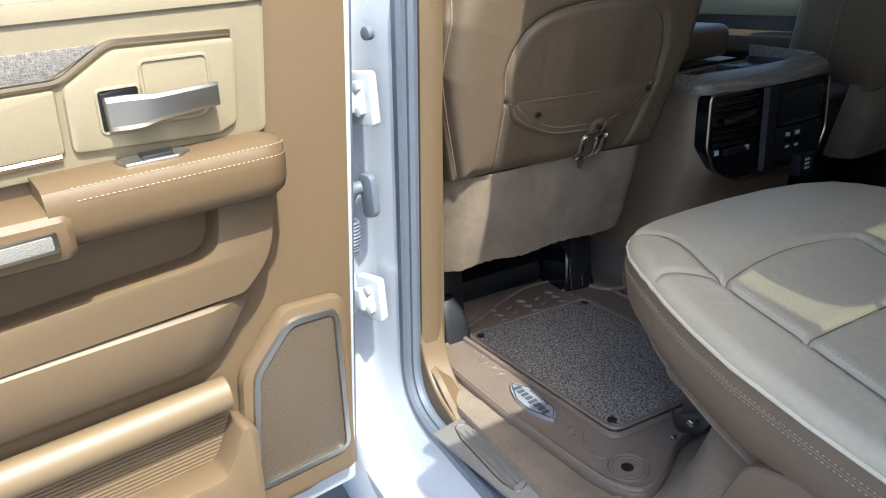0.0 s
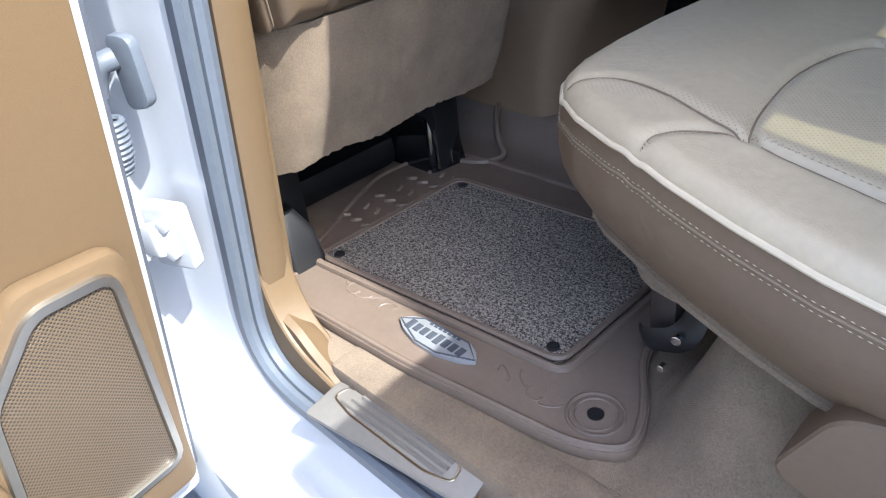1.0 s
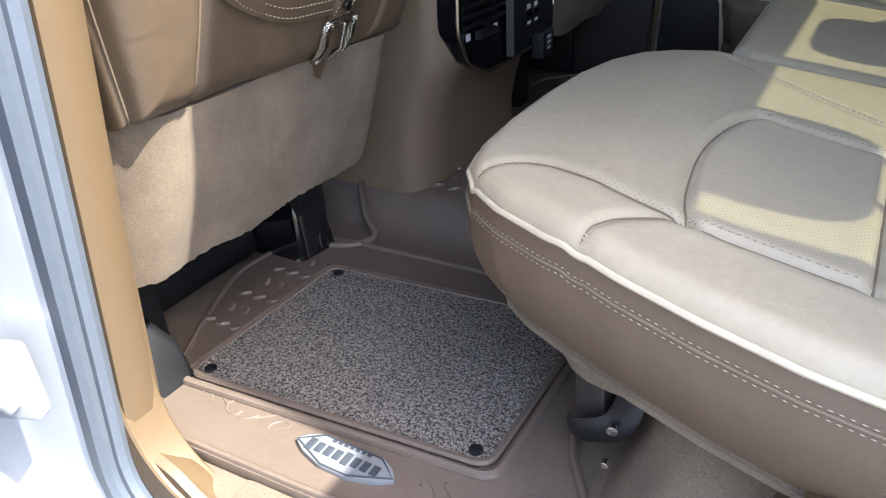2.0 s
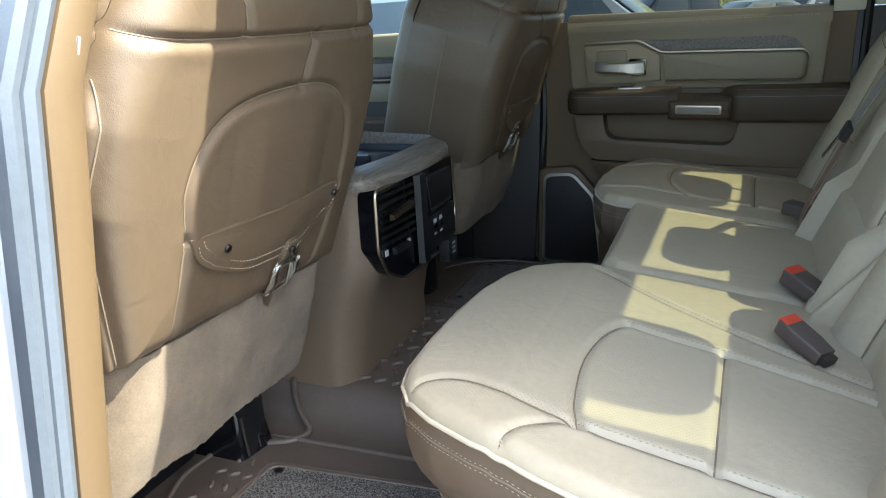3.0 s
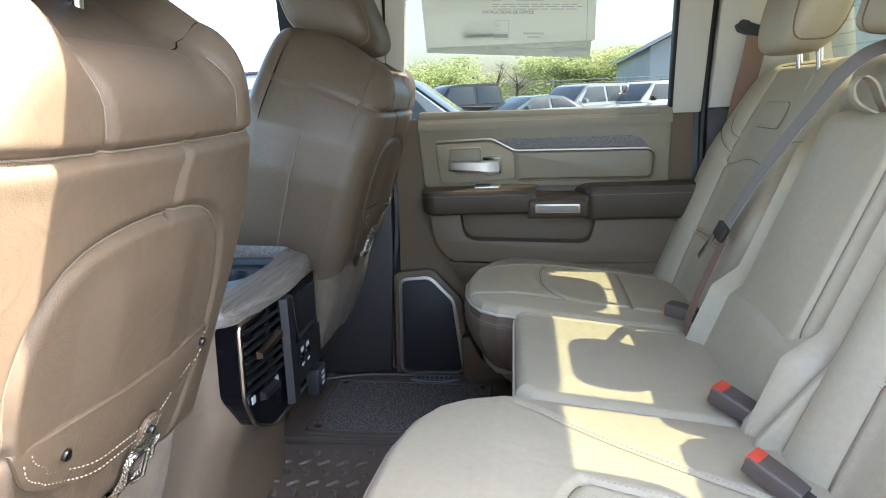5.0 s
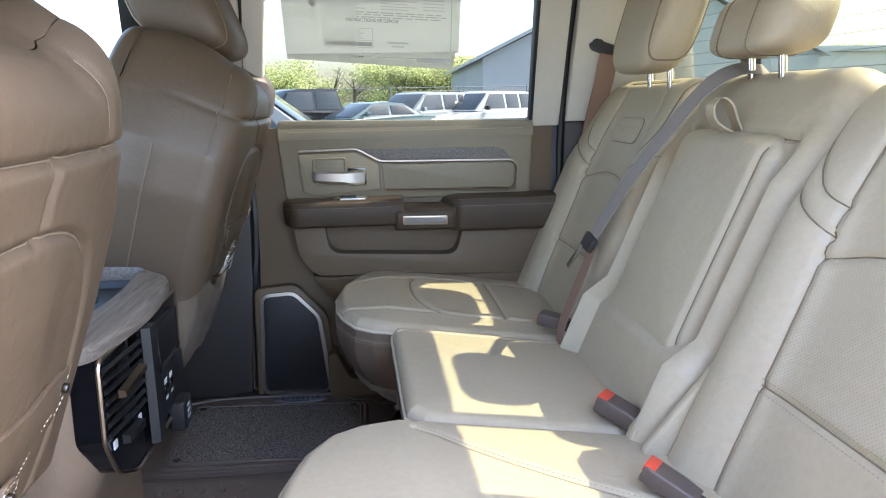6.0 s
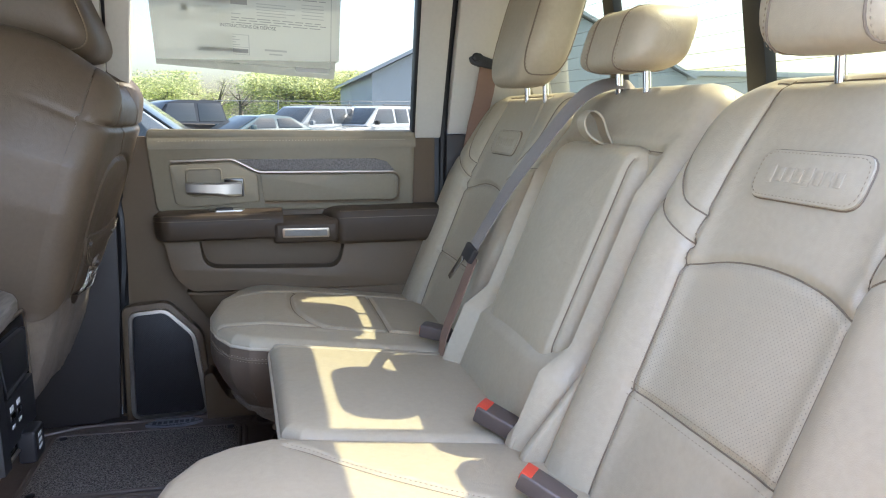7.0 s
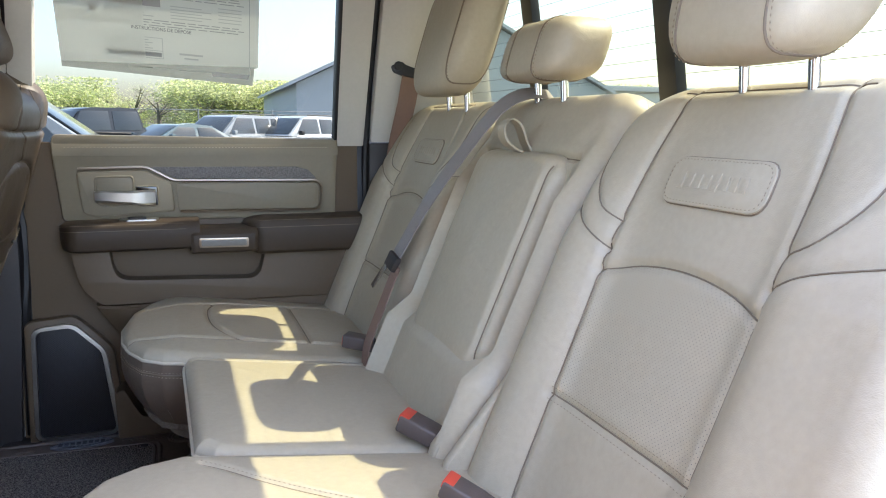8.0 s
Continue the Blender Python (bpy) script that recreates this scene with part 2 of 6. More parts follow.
class Pillow:
    """An upholstered pad over the plan u in lo(v)..hi(v), v in v0..v1, with rounded rims, a crown and sewn grooves.
    place maps (u, v, w) to the world, w standing out of the pad."""

    def __init__(self, lo, hi, v0, v1, place, r=0.03, crown=0.012, grooves=(), lumps=None, nu=120, nv=120, rim="lhab"):
        self.lo, self.hi, self.v0, self.v1, self.place = lo, hi, v0, v1, place
        self.r, self.crown, self.grooves, self.lumps, self.nu, self.nv = r, crown, grooves, lumps, nu, nv
        e_ = np.linspace(-1, 1, 200)
        vs = (v0 + v1) / 2 + (v1 - v0) / 2 * (np.sin(e_ * math.pi / 2) * 0.7 + e_ * 0.3)
        self.rims = []
        front, back = [(lo(v), v) for v in vs], [(hi(v), v) for v in vs]
        if "l" in rim:
            self.rims.append(front)
        if "h" in rim:
            self.rims.append(back)
        if "a" in rim:
            self.rims.append([front[0], back[0]])
        if "b" in rim:
            self.rims.append([front[-1], back[-1]])
        self.front, self.back = front, back

    def height(self, U, V):
        U, V = np.asarray(U, float), np.asarray(V, float)
        w = np.zeros(U.shape)
        d = np.full(U.shape, 1e9)
        for rim in self.rims:
            d = np.minimum(d, seg_dist(U, V, rim))
        k = np.clip(1 - d / self.r, 0, 1)
        w -= self.r * (1 - np.sqrt(np.maximum(0, 1 - k * k)))
        w += self.crown * (1 - np.exp(-np.minimum(d, 1) / 0.09))
        for line, width, depth in self.grooves:
            width = max(width, 0.0052)
            g = seg_dist(U, V, line)
            w -= depth * np.exp(-(g / width) ** 2) - 0.12 * depth * np.exp(-((g - 2.6 * width) / (1.8 * width)) ** 2)
        if self.lumps:
            w += self.lumps(U, V)
        return w

    def at(self, u, v, lift=0.0):
        return Vector(self.place(u, v, float(self.height(np.array([u]), np.array([v]))[0]) + lift))

    def line(self, pts, lift=0.0):
        U, V = np.array([p[0] for p in pts]), np.array([p[1] for p in pts])
        W = self.height(U, V) + lift
        return [Vector(self.place(u, v, w)) for u, v, w in zip(U, V, W)]

    def top(self, region=None):
        e = np.linspace(-1, 1, self.nv + 1)
        vs = (self.v0 + self.v1) / 2 + (self.v1 - self.v0) / 2 * np.sin(e * math.pi / 2) ** 1 * (0.35) + (self.v1 - self.v0) / 2 * e * 0.65
        e = np.linspace(-1, 1, self.nu + 1)
        f = 0.5 + 0.5 * (np.sin(e * math.pi / 2) * 0.35 + e * 0.65)
        LO, HI = np.array([self.lo(v) for v in vs]), np.array([self.hi(v) for v in vs])
        U = LO[:, None] + (HI - LO)[:, None] * f[None, :]
        V = np.repeat(vs[:, None], len(f), 1)
        W = self.height(U, V)
        bm = bmesh.new()
        uv = bm.loops.layers.uv.new("UVMap")
        G = [[bm.verts.new(self.place(U[i, j], V[i, j], W[i, j])) for j in range(len(f))] for i in range(len(vs))]
        for i in range(len(vs) - 1):
            for j in range(len(f) - 1):
                face = bm.faces.new((G[i][j], G[i][j + 1], G[i + 1][j + 1], G[i + 1][j]))
                for loop, (a, k) in zip(face.loops, ((i, j), (i, j + 1), (i + 1, j + 1), (i + 1, j))):
                    loop[uv].uv = (U[a, k], V[a, k])
                if region and region((U[i, j] + U[i + 1, j + 1]) / 2, (V[i, j] + V[i + 1, j + 1]) / 2):
                    face.material_index = 1
        return bm

    def seams(self, parent, r=0.0010):
        """Thin sewn lines lying in the grooves, coloured with the groove's shade, each a part of its own."""
        for line, _, _ in self.grooves:
            P = [Vector((p[0], p[1])) for p in line]
            pts = []
            for a, q in zip(P, P[1:]):
                n = max(1, int((q - a).length / 0.006))
                pts += [a.lerp(q, i / n) for i in range(n)]
            pts.append(P[-1])
            pts = [p for p in pts if self.v0 + 0.002 < p.y < self.v1 - 0.002 and self.lo(p.y) + 0.002 < p.x < self.hi(p.y) - 0.002]
            if len(pts) > 2:
                part("seam", tube(self.line(pts, 0.0006), r, 6), SEAM_SHADE, parent)

    def rim_line(self, sides="alb", back_first=False):
        """The rim as (u, v) points: side a from the back, the front, side b to the back."""
        out = []
        n = 24
        if "a" in sides:
            a, b = self.back[0], self.front[0]
            out += [(a[0] + (b[0] - a[0]) * i / n, a[1]) for i in range(n)]
        if "l" in sides:
            out += self.front
        if "b" in sides:
            a, b = self.front[-1], self.back[-1]
            out += [(a[0] + (b[0] - a[0]) * i / n, a[1]) for i in range(1, n + 1)]
        if "h" in sides:
            out += self.back[::-1]
        return out

    def wall_ring(self, t, depth, sides, inset=0.0, belly=0.0, lift=0.0):
        """The rim carried a share t of the way down the pad's side, lift standing out from it."""
        line = self.rim_line(sides)
        U, V = np.array([p[0] for p in line]), np.array([p[1] for p in line])
        W = self.height(U, V)
        cu, cv = (U.min() + U.max()) / 2, (self.v0 + self.v1) / 2
        tu, tv = np.gradient(U), np.gradient(V)
        n = np.hypot(tu, tv) + 1e-9
        nu_, nv_ = tv / n, -tu / n
        sign = np.sign(np.mean(nu_ * (U - cu) + nv_ * (V - cv)))
        off = (belly * math.sin(t * math.pi) - inset * t * t + lift) * sign
        return [Vector(self.place(u + a * off, v + k * off, w - (depth if np.isscalar(depth) else depth(u, v)) * t)) for u, v, w, a, k in zip(U, V, W, nu_, nv_)]

    def wall(self, depth, sides="alb", inset=0.0, steps=6, belly=0.0, closed=False):
        return loft([self.wall_ring(k / steps, depth, sides, inset, belly) for k in range(steps + 1)], closed=closed, caps=False)


def inset_loop(pts, d):
    """A closed plan line drawn in by d."""
    P = [Vector((p[0], p[1])) for p in pts]
    n = len(P)
    area = sum(P[i].x * P[(i + 1) % n].y - P[(i + 1) % n].x * P[i].y for i in range(n))
    k = 1 if area > 0 else -1
    out = []
    for i in range(n):
        t = (P[(i + 1) % n] - P[i - 1]).normalized()
        out.append(P[i] + Vector((-t.y, t.x)) * d * k)
    return out


def interp(xs, ys):
    return lambda v: float(np.interp(v, xs, ys))

# ---- ground and cab shell ----
MID = 0.06


def side_lean(z):
    """How far the body side draws in above the belt line."""
    return 0.36 * max(0.0, z - 1.49)


g = bmesh.new()
bmesh.ops.create_grid(g, x_segments=8, y_segments=8, size=600)
single("ground", g, ASPHALT, "grey asphalt of a wide parking lot", "ground", kind="structure")

floor_bm = box((-1.3, -0.80, 0.60), (1.3, 0.92, 0.772), 0.02)
single("floor", floor_bm, CARPET, "tan carpet floor of a truck cab", "floor", kind="structure")
single("ceiling", box((-0.95, -0.60, 1.875), (1.12, 0.72, 1.93), 0.02), LINER, "pale grey cloth headliner of a truck cab", "ceiling", kind="structure")
single("roof", loft([[(x, y, z) for x in (-0.98, 1.15)] for y, z in ((-0.640, 1.887), (-0.615, 1.93), (-0.5, 1.965), (MID, 1.985), (0.58, 1.965), (0.68, 1.935), (0.705, 1.89))], closed=False, caps=False),
       WHITE_PAINT, "white painted roof skin of a truck cab", "roof", kind="structure")


def opening(x0, x1, z0, z1, r, n=10, rake=0.0):
    """A door opening with rounded corners; its front edge leans back by rake as it rises."""
    pts = rounded([(x0 + rake * (z1 - z0), z1), (x0, z0), (x1, z0), (x1, z1)], r, n)
    out = []
    for a, b in zip(pts, pts[1:] + pts[:1]):
        k = max(1, int((b - a).length / 0.08))
        out += [a.lerp(b, j / k) for j in range(k)]
    return out


def ring_sweep(loop, profile, s):
    """Sweeps (outward, y) points round an opening in a body side; s is the side."""
    n = len(loop)
    rings = []
    for i, p in enumerate(loop):
        d = (loop[(i + 1) % n] - loop[i - 1]).normalized()
        out = Vector((-d.y, d.x))
        c = sum(loop, Vector((0, 0))) / n
        if out.dot(p - c) < 0:
            out = -out
        ring = []
        for o, y in profile:
            high = min(1.0, max(0.0, (p.y - 1.6) / 0.25))
            q = p + out * o * (1 - 0.85 * high)
            ring.append((q.x, s * (y - 1.15 * side_lean(q.y) - 0.9 * (y - 0.80) * high), q.y))
        rings.append(ring)
    return loft(rings, closed=False, caps=False, loop=True)


RAKE = 0.19
APERTURE = opening(-0.006, 1.14, 0.716, 1.895, (0.10, 0.12, 0.16, 0.14), rake=RAKE)


def pillar_shift(z):
    """How far the hardware of the raked pillar stands back at a height."""
    return RAKE * (z - 0.8) - 0.07


body = thing("body_side", (0.0, -0.9, 0.7), "white painted truck body side round an open rear door", "body side", kind="structure")
part("door_jamb", ring_sweep(APERTURE, [(0.006, 0.848), (0.03, 0.858), (0.06, 0.868), (0.085, 0.878), (0.10, 0.892), (0.108, 0.915), (0.112, 0.945), (0.13, 0.955), (0.30, 0.958)], -1), WHITE_PAINT, body)
part("weatherstrip", ring_sweep(APERTURE, [(0.012, 0.851), (-0.006, 0.852), (-0.012, 0.846), (-0.010, 0.838), (-0.004, 0.836), (-0.010, 0.834), (-0.013, 0.826), (-0.009, 0.818), (0.004, 0.815)], -1), SEAL, body, "grey rubber double-lip weatherstrip")
part("inner_trim", ring_sweep(APERTURE, [(0.006, 0.817), (-0.010, 0.815), (-0.014, 0.808), (-0.014, 0.785), (-0.008, 0.775), (0.04, 0.765), (0.10, 0.762)], -1), PLASTIC_TAN, body, "tan plastic pillar trim")

part("rocker", box((-1.3, -0.955, 0.42), (1.4, -0.80, 0.625), 0.03, 3), WHITE_PAINT, body)
part("quarter_panel", box((1.185, -0.96, 0.5), (1.40, -0.86, 1.47), 0.02), WHITE_PAINT, body)
# rear wall with its window, and the closed right side
WIN_X = lambda z: 1.20 - 0.17 * (z - 1.5)
rear = thing("rear_wall", (1.25, MID, 0.8), "rear cab wall behind the bench seat", "wall", kind="structure")
part("lower_panel", box((1.165, -0.86, 0.75), (1.26, 0.95, 1.50), 0.01), PLASTIC_DARK, rear)
part("header", prism([(1.10, -0.615, 1.872), (1.10, 0.70, 1.872), (1.10, 0.70, 1.95), (1.10, -0.615, 1.95)], (0.045, 0, 0), 0.006), LINER, rear)
for s, ya, yb, xt in ((-1, -0.86, -0.562, 1.135), (1, 0.715, 0.96, 1.06)):
    part("corner_pillar", prism([(1.16, ya, 1.45), (1.26, ya, 1.45), (1.20, ya, 1.93), (xt, ya, 1.93)], (0, yb - ya, 0), 0.02), PILLAR_TRIM, rear)

rw = thing("rear_window", (1.24, MID, 1.5), "sliding rear window with dark frame and heating lines", "window", kind="structure")


def thin_glass(name, tint):
    """Thin tinted glass: lets light through coloured, with a mirror's gloss at grazing angles."""
    m = bpy.data.materials.new(name)
    m.use_nodes = True
    nt = m.node_tree
    nt.nodes.remove(nt.nodes["Principled BSDF"])
    tr, gl, fr, mx, pw, ad = (nt.nodes.new(k) for k in ("ShaderNodeBsdfTransparent", "ShaderNodeBsdfGlossy", "ShaderNodeLayerWeight", "ShaderNodeMixShader", "ShaderNodeMath", "ShaderNodeMath"))
    tr.inputs[0].default_value = tint
    gl.inputs["Roughness"].default_value = 0.0
    pw.operation, pw.inputs[1].default_value = "POWER", 5.0
    ad.operation, ad.inputs[1].default_value, ad.inputs[2].default_value = "MULTIPLY_ADD", 0.6, 0.03
    nt.links.new(fr.outputs["Facing"], pw.inputs[0])
    nt.links.new(pw.outputs[0], ad.inputs[0])
    nt.links.new(ad.outputs[0], mx.inputs[0])
    nt.links.new(tr.outputs[0], mx.inputs[1])
    nt.links.new(gl.outputs[0], mx.inputs[2])
    nt.links.new(mx.outputs[0], nt.nodes["Material Output"].inputs[0])
    return m


GLASS = thin_glass("tinted_glass", (0.140, 0.142, 0.128, 1))
GLASS_REAR = thin_glass("rear_glass", (0.140, 0.146, 0.108, 1))
GLASS_CLEAR = thin_glass("clear_glass", (0.60, 0.64, 0.62, 1))


def pane(name, pts, parent, mat):
    bm = bmesh.new()
    bm.faces.new([bm.verts.new(Vector(p)) for p in pts])
    return part(name, bm, mat, parent)


pane("pane", [(WIN_X(z), y, z) for y, z in ((-0.68, 1.49), (0.80, 1.49), (0.76, 1.87), (-0.64, 1.87))], rw, GLASS_REAR)
for y in (-0.092, 0.335):
    part("frame_post", prism([(WIN_X(1.47), y - 0.022, 1.47), (WIN_X(1.47), y + 0.022, 1.47), (WIN_X(1.88), y + 0.022, 1.88), (WIN_X(1.88), y - 0.022, 1.88)], (-0.02, 0, 0), 0.003), PLASTIC_BLACK, rw)
lines = [tube([(WIN_X(z) - 0.003, y, z) for y in (-0.66, 0.78)], 0.0004, 5) for z in np.arange(1.53, 1.86, 0.0255)]
part("heating_line", merge(*lines), PLASTIC_DARK, rw)

# right-hand pillars and lower trim
rb = thing("right_pillars", (0.0, 0.86, 0.8), "brown and pale pillar trims beside a closed rear door", "pillar trim", kind="structure")


def right_panel(name, pts, y, way, mat, r=0.006):
    return part(name, prism([(x, y - side_lean(z) , z) for x, z in pts], (0, way, 0), r), mat, rb)


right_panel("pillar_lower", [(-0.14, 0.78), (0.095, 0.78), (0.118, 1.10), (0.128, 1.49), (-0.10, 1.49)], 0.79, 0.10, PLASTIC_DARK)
right_panel("pillar_upper", [(-0.10, 1.492), (0.128, 1.492), (0.150, 1.88), (-0.05, 1.88)], 0.79, 0.08, PILLAR_TRIM)
right_panel("rear_pillar_lower", [(0.93, 0.78), (1.25, 0.78), (1.25, 1.478), (0.93, 1.478)], 0.795, 0.10, PLASTIC_DARK)
right_panel("rear_pillar_upper", [(0.932, 1.48), (1.25, 1.48), (1.18, 1.90), (0.935, 1.90)], 0.79, 0.08, PILLAR_TRIM)
part("roof_rail", box((-0.9, 0.62, 1.855), (1.15, 0.72, 1.90), 0.015), LINER, rb)
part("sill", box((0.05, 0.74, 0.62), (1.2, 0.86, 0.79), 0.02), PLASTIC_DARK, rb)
part("outer_skin", box((-0.25, 0.90, 0.55), (1.4, 0.96, 1.47), 0.02), WHITE_PAINT, rb)
part("door_seal", tube(spline([(0.115, 0.80, 0.80), (0.125, 0.80, 1.1), (0.137, 0.80, 1.48), (0.15, 0.70, 1.80)], 6), 0.012, 8), PLASTIC_BLACK, rb)
part("door_seal", tube(spline([(0.922, 0.80, 1.0), (0.922, 0.80, 1.48), (0.925, 0.68, 1.86)], 6), 0.010, 8), PLASTIC_BLACK, rb)


# ---- doors ----
def build_door(name, s, hinge, open_deg, label, tall=1.0, lift=0.0, splay=0.0, drop=0.0, mesh=None, arm_mat=None):
    """A rear door as it stands when shut on side s, then swung about its hinge."""
    e = new(name)
    e.matrix_basis = Matrix.Translation(hinge) @ Matrix.Rotation(radians(open_deg), 4, "Z")
    BASES[e.name] = Matrix.Translation(-Vector(hinge))
    tagged(e, label, "car door", kind="structure")

    def P(x, z, w):
        return Vector((x, s * (0.80 - w) + splay * (Z(z) - 1.1), Z(z)))

    def Z(z):
        return 1.1 + (z - 1.1) * tall + lift

    def panel(nm, pts, w0, w1, mat, r=0.004, rr=0.0, lab="", parent=e):
        if rr:
            pts = [tuple(p) for p in rounded(pts, rr)]
        return part(nm, prism([P(x, z, w0) for x, z in pts], Vector((0, s * (w0 - w1), 0)), r), mat, parent, lab)

    # shell and base trim
    panel("shell", [(0.092, 0.64), (0.93, 0.64), (0.93, 1.47), (0.062, 1.47)], -0.12, -0.013, WHITE_PAINT, 0.012)
    panel("shell_edge_seal", [(0.080, 0.66), (0.13, 0.66), (0.10, 1.475), (0.050, 1.475)], -0.05, -0.032, SEAL_DARK, 0.004)
    panel("base_trim", [(0.103, 0.70), (0.20, 0.68), (0.90, 0.70), (0.90, 1.478), (0.080, 1.478)], -0.012, 0.0, PLASTIC_TAN, 0.004)
    panel("edge_trim", [(0.897, 0.70), (0.934, 0.70), (0.934, 1.478), (0.897, 1.478)], -0.0125, -0.006, PLASTIC_BLACK, 0.001)
    # upper pad
    panel("upper_pad", [(0.215, 1.30), (0.838, 1.292), (0.845, 1.46), (0.84, 1.488), (0.205, 1.496), (0.20, 1.47)], -0.004, 0.014, PAD_CREAM, 0.008, 0.012)
    part("sill_pad", loft([[P(x, 1.478 + dz, w) for w, dz in ((0.018, -0.030), (0.018, -0.012), (0.010, 0.006), (-0.010, 0.012), (-0.03, 0.008), (-0.03, -0.03))] for x in np.linspace(0.205, 0.845, 14)]), PAD_CREAM, e)
    part("stitching", dashes([P(x, 1.467, 0.0182) for x in np.linspace(0.23, 0.82, 60)]), THREAD, e)
    # bolster below the sill, trim inlays
    panel("woven_inlay", [(0.40, 1.422), (0.74, 1.420), (0.77, 1.412), (0.79, 1.390), (0.46, 1.394)], 0.012, 0.0165, WOVEN, 0.002)
    panel("inlay", [(0.458, 1.384), (0.785, 1.380), (0.793, 1.372), (0.791, 1.324), (0.784, 1.316), (0.462, 1.320)], 0.012, 0.019, PAD_CREAM, 0.004, 0.004)
    line = rounded([(0.245, 1.418), (0.395, 1.422), (0.452, 1.390), (0.790, 1.386), (0.803, 1.372), (0.799, 1.322), (0.787, 1.312), (0.46, 1.316)], 0.012, 4)
    line = line[3:-3]
    band = []
    for i_, q in enumerate(line):
        a_, b_ = line[max(0, i_ - 1)], line[min(len(line) - 1, i_ + 1)]
        n_ = Vector((-(b_ - a_).y, (b_ - a_).x)).normalized()
        band.append([P(q.x + n_.x * o, q.y + n_.y * o, w) for o, w in ((-0.0036, 0.012), (-0.0033, 0.0178), (-0.0006, 0.0203), (0.003, 0.0195), (0.0036, 0.012))])
    part("chrome_line", loft(band), CHROME, e, "satin chrome trim band", 20)
    # handle bezel
    panel("handle_bezel", [(0.248, 1.412), (0.392, 1.415), (0.450, 1.384), (0.454, 1.318), (0.285, 1.309), (0.258, 1.318)], 0.008, 0.022, PAD_CREAM, 0.005, 0.008)
    panel("handle_recess", [(0.287, 1.400), (0.366, 1.401), (0.366, 1.336), (0.300, 1.334), (0.287, 1.345)], 0.0212, 0.0226, PAD_CREAM, 0.001, 0.008, "recess behind the pull handle")
    part("recess_edge", tube([P(x, z, 0.0222) for x, z in rounded([(0.287, 1.400), (0.366, 1.401), (0.366, 1.336), (0.300, 1.334), (0.287, 1.345)], 0.008, 4)], 0.0026, 6, closed=True, up=(0, 1, 0)), PAD_CREAM, e)
    panel("handle_pocket", [(0.370, 1.377), (0.417, 1.377), (0.418, 1.334), (0.376, 1.332)], 0.0222, 0.0236, GLOSS_BLACK, 0.001, 0.005, "dark pocket behind the handle block")
    part("pocket_edge", tube([P(x, z, 0.0222) for x, z in rounded([(0.370, 1.378), (0.418, 1.378), (0.419, 1.333), (0.376, 1.331)], 0.006, 4)], 0.0022, 6, closed=True, up=(0, 1, 0)), PAD_CREAM, e)

    def bar_ring(x, z, w, hh, tt):
        return [P(x, z + b * hh, w + a * tt) for a, b in ((-1, -0.7), (-0.2, -1), (0.75, -1), (1, -0.72), (1, 0.72), (0.75, 1), (-0.2, 1), (-1, 0.7))]

    part("handle", loft([bar_ring(0.286, 1.358, 0.043, 0.0125, 0.006), bar_ring(0.30, 1.358, 0.046, 0.0128, 0.007), bar_ring(0.362, 1.355, 0.047, 0.0138, 0.008), bar_ring(0.376, 1.354, 0.044, 0.0165, 0.010), bar_ring(0.392, 1.354, 0.040, 0.0175, 0.011), bar_ring(0.413, 1.354, 0.034, 0.0172, 0.010)]), SATIN, e, "brushed metal pull handle", 20)
    # armrest
    def arm(nm, x0, x1, zt, zb, depth, mat, e0=0.03, e1=0.0):
        rings = []
        for x in np.linspace(x0, x1, 26):
            k = 1.0
            if e0:
                k *= min(1, math.sqrt(max(0.0, 1 - max(0, 1 - (x - x0) / e0) ** 2)) + 0.02)
            if e1:
                k *= min(1, math.sqrt(max(0.0, 1 - max(0, 1 - (x1 - x) / e1) ** 2)) + 0.02)
            d = depth * k
            zc = (zt + zb) / 2
            hh = (zt - zb) / 2 * (0.55 + 0.45 * k)
            prof = [(0.0, hh * 1.02), (0.45, hh * 1.04), (0.80, hh * 1.0), (0.92, hh * 0.88), (0.985, hh * 0.62), (1.0, hh * 0.2), (0.995, -hh * 0.4), (0.95, -hh * 0.82), (0.85, -hh * 1.0), (0.5, -hh), (0.0, -hh)]
            rings.append([P(x, zc + b, a * d) for a, b in prof])
        return part(nm, loft(rings), mat, e)

    arm("armrest_front", 0.205, 0.505, 1.302, 1.238, 0.102, arm_mat or ARMREST_SHADED, 0.05)
    arm("armrest_grip", 0.478, 0.640, 1.281, 1.226, 0.109, arm_mat or ARMREST_SHADED, 0.01, 0.01)
    arm("armrest_rear", 0.605, 0.90, 1.302, 1.216, 0.092, arm_mat or ARMREST_SHADED, 0.05)
    def arm_line(x0, xa, xb, zt, zb, depth, e0, a, hb):
        out = []
        for x in np.linspace(xa, xb, 60):
            k = min(1, math.sqrt(max(0.0, 1 - max(0, 1 - (x - x0) / e0) ** 2)) + 0.02)
            out.append(P(x, (zt + zb) / 2 + (zt - zb) / 2 * (0.55 + 0.45 * k) * hb, depth * k * a + 0.0004))
        return out

    for a_, hb in ((0.925, 0.90), (0.995, 0.52)):
        part("stitching", dashes(arm_line(0.205, 0.209, 0.476, 1.302, 1.238, 0.102, 0.05, a_, hb), 0.0060, 0.0042, 0.0005), THREAD, e)
        part("stitching", dashes(arm_line(0.605, 0.642, 0.89, 1.302, 1.216, 0.092, 0.05, a_, hb), 0.0060, 0.0042, 0.0005), THREAD, e)
    panel("lamp_frame", [(0.502, 1.264), (0.612, 1.262), (0.612, 1.240), (0.502, 1.242)], 0.105, 0.1115, CHROME, 0.001, 0.004)
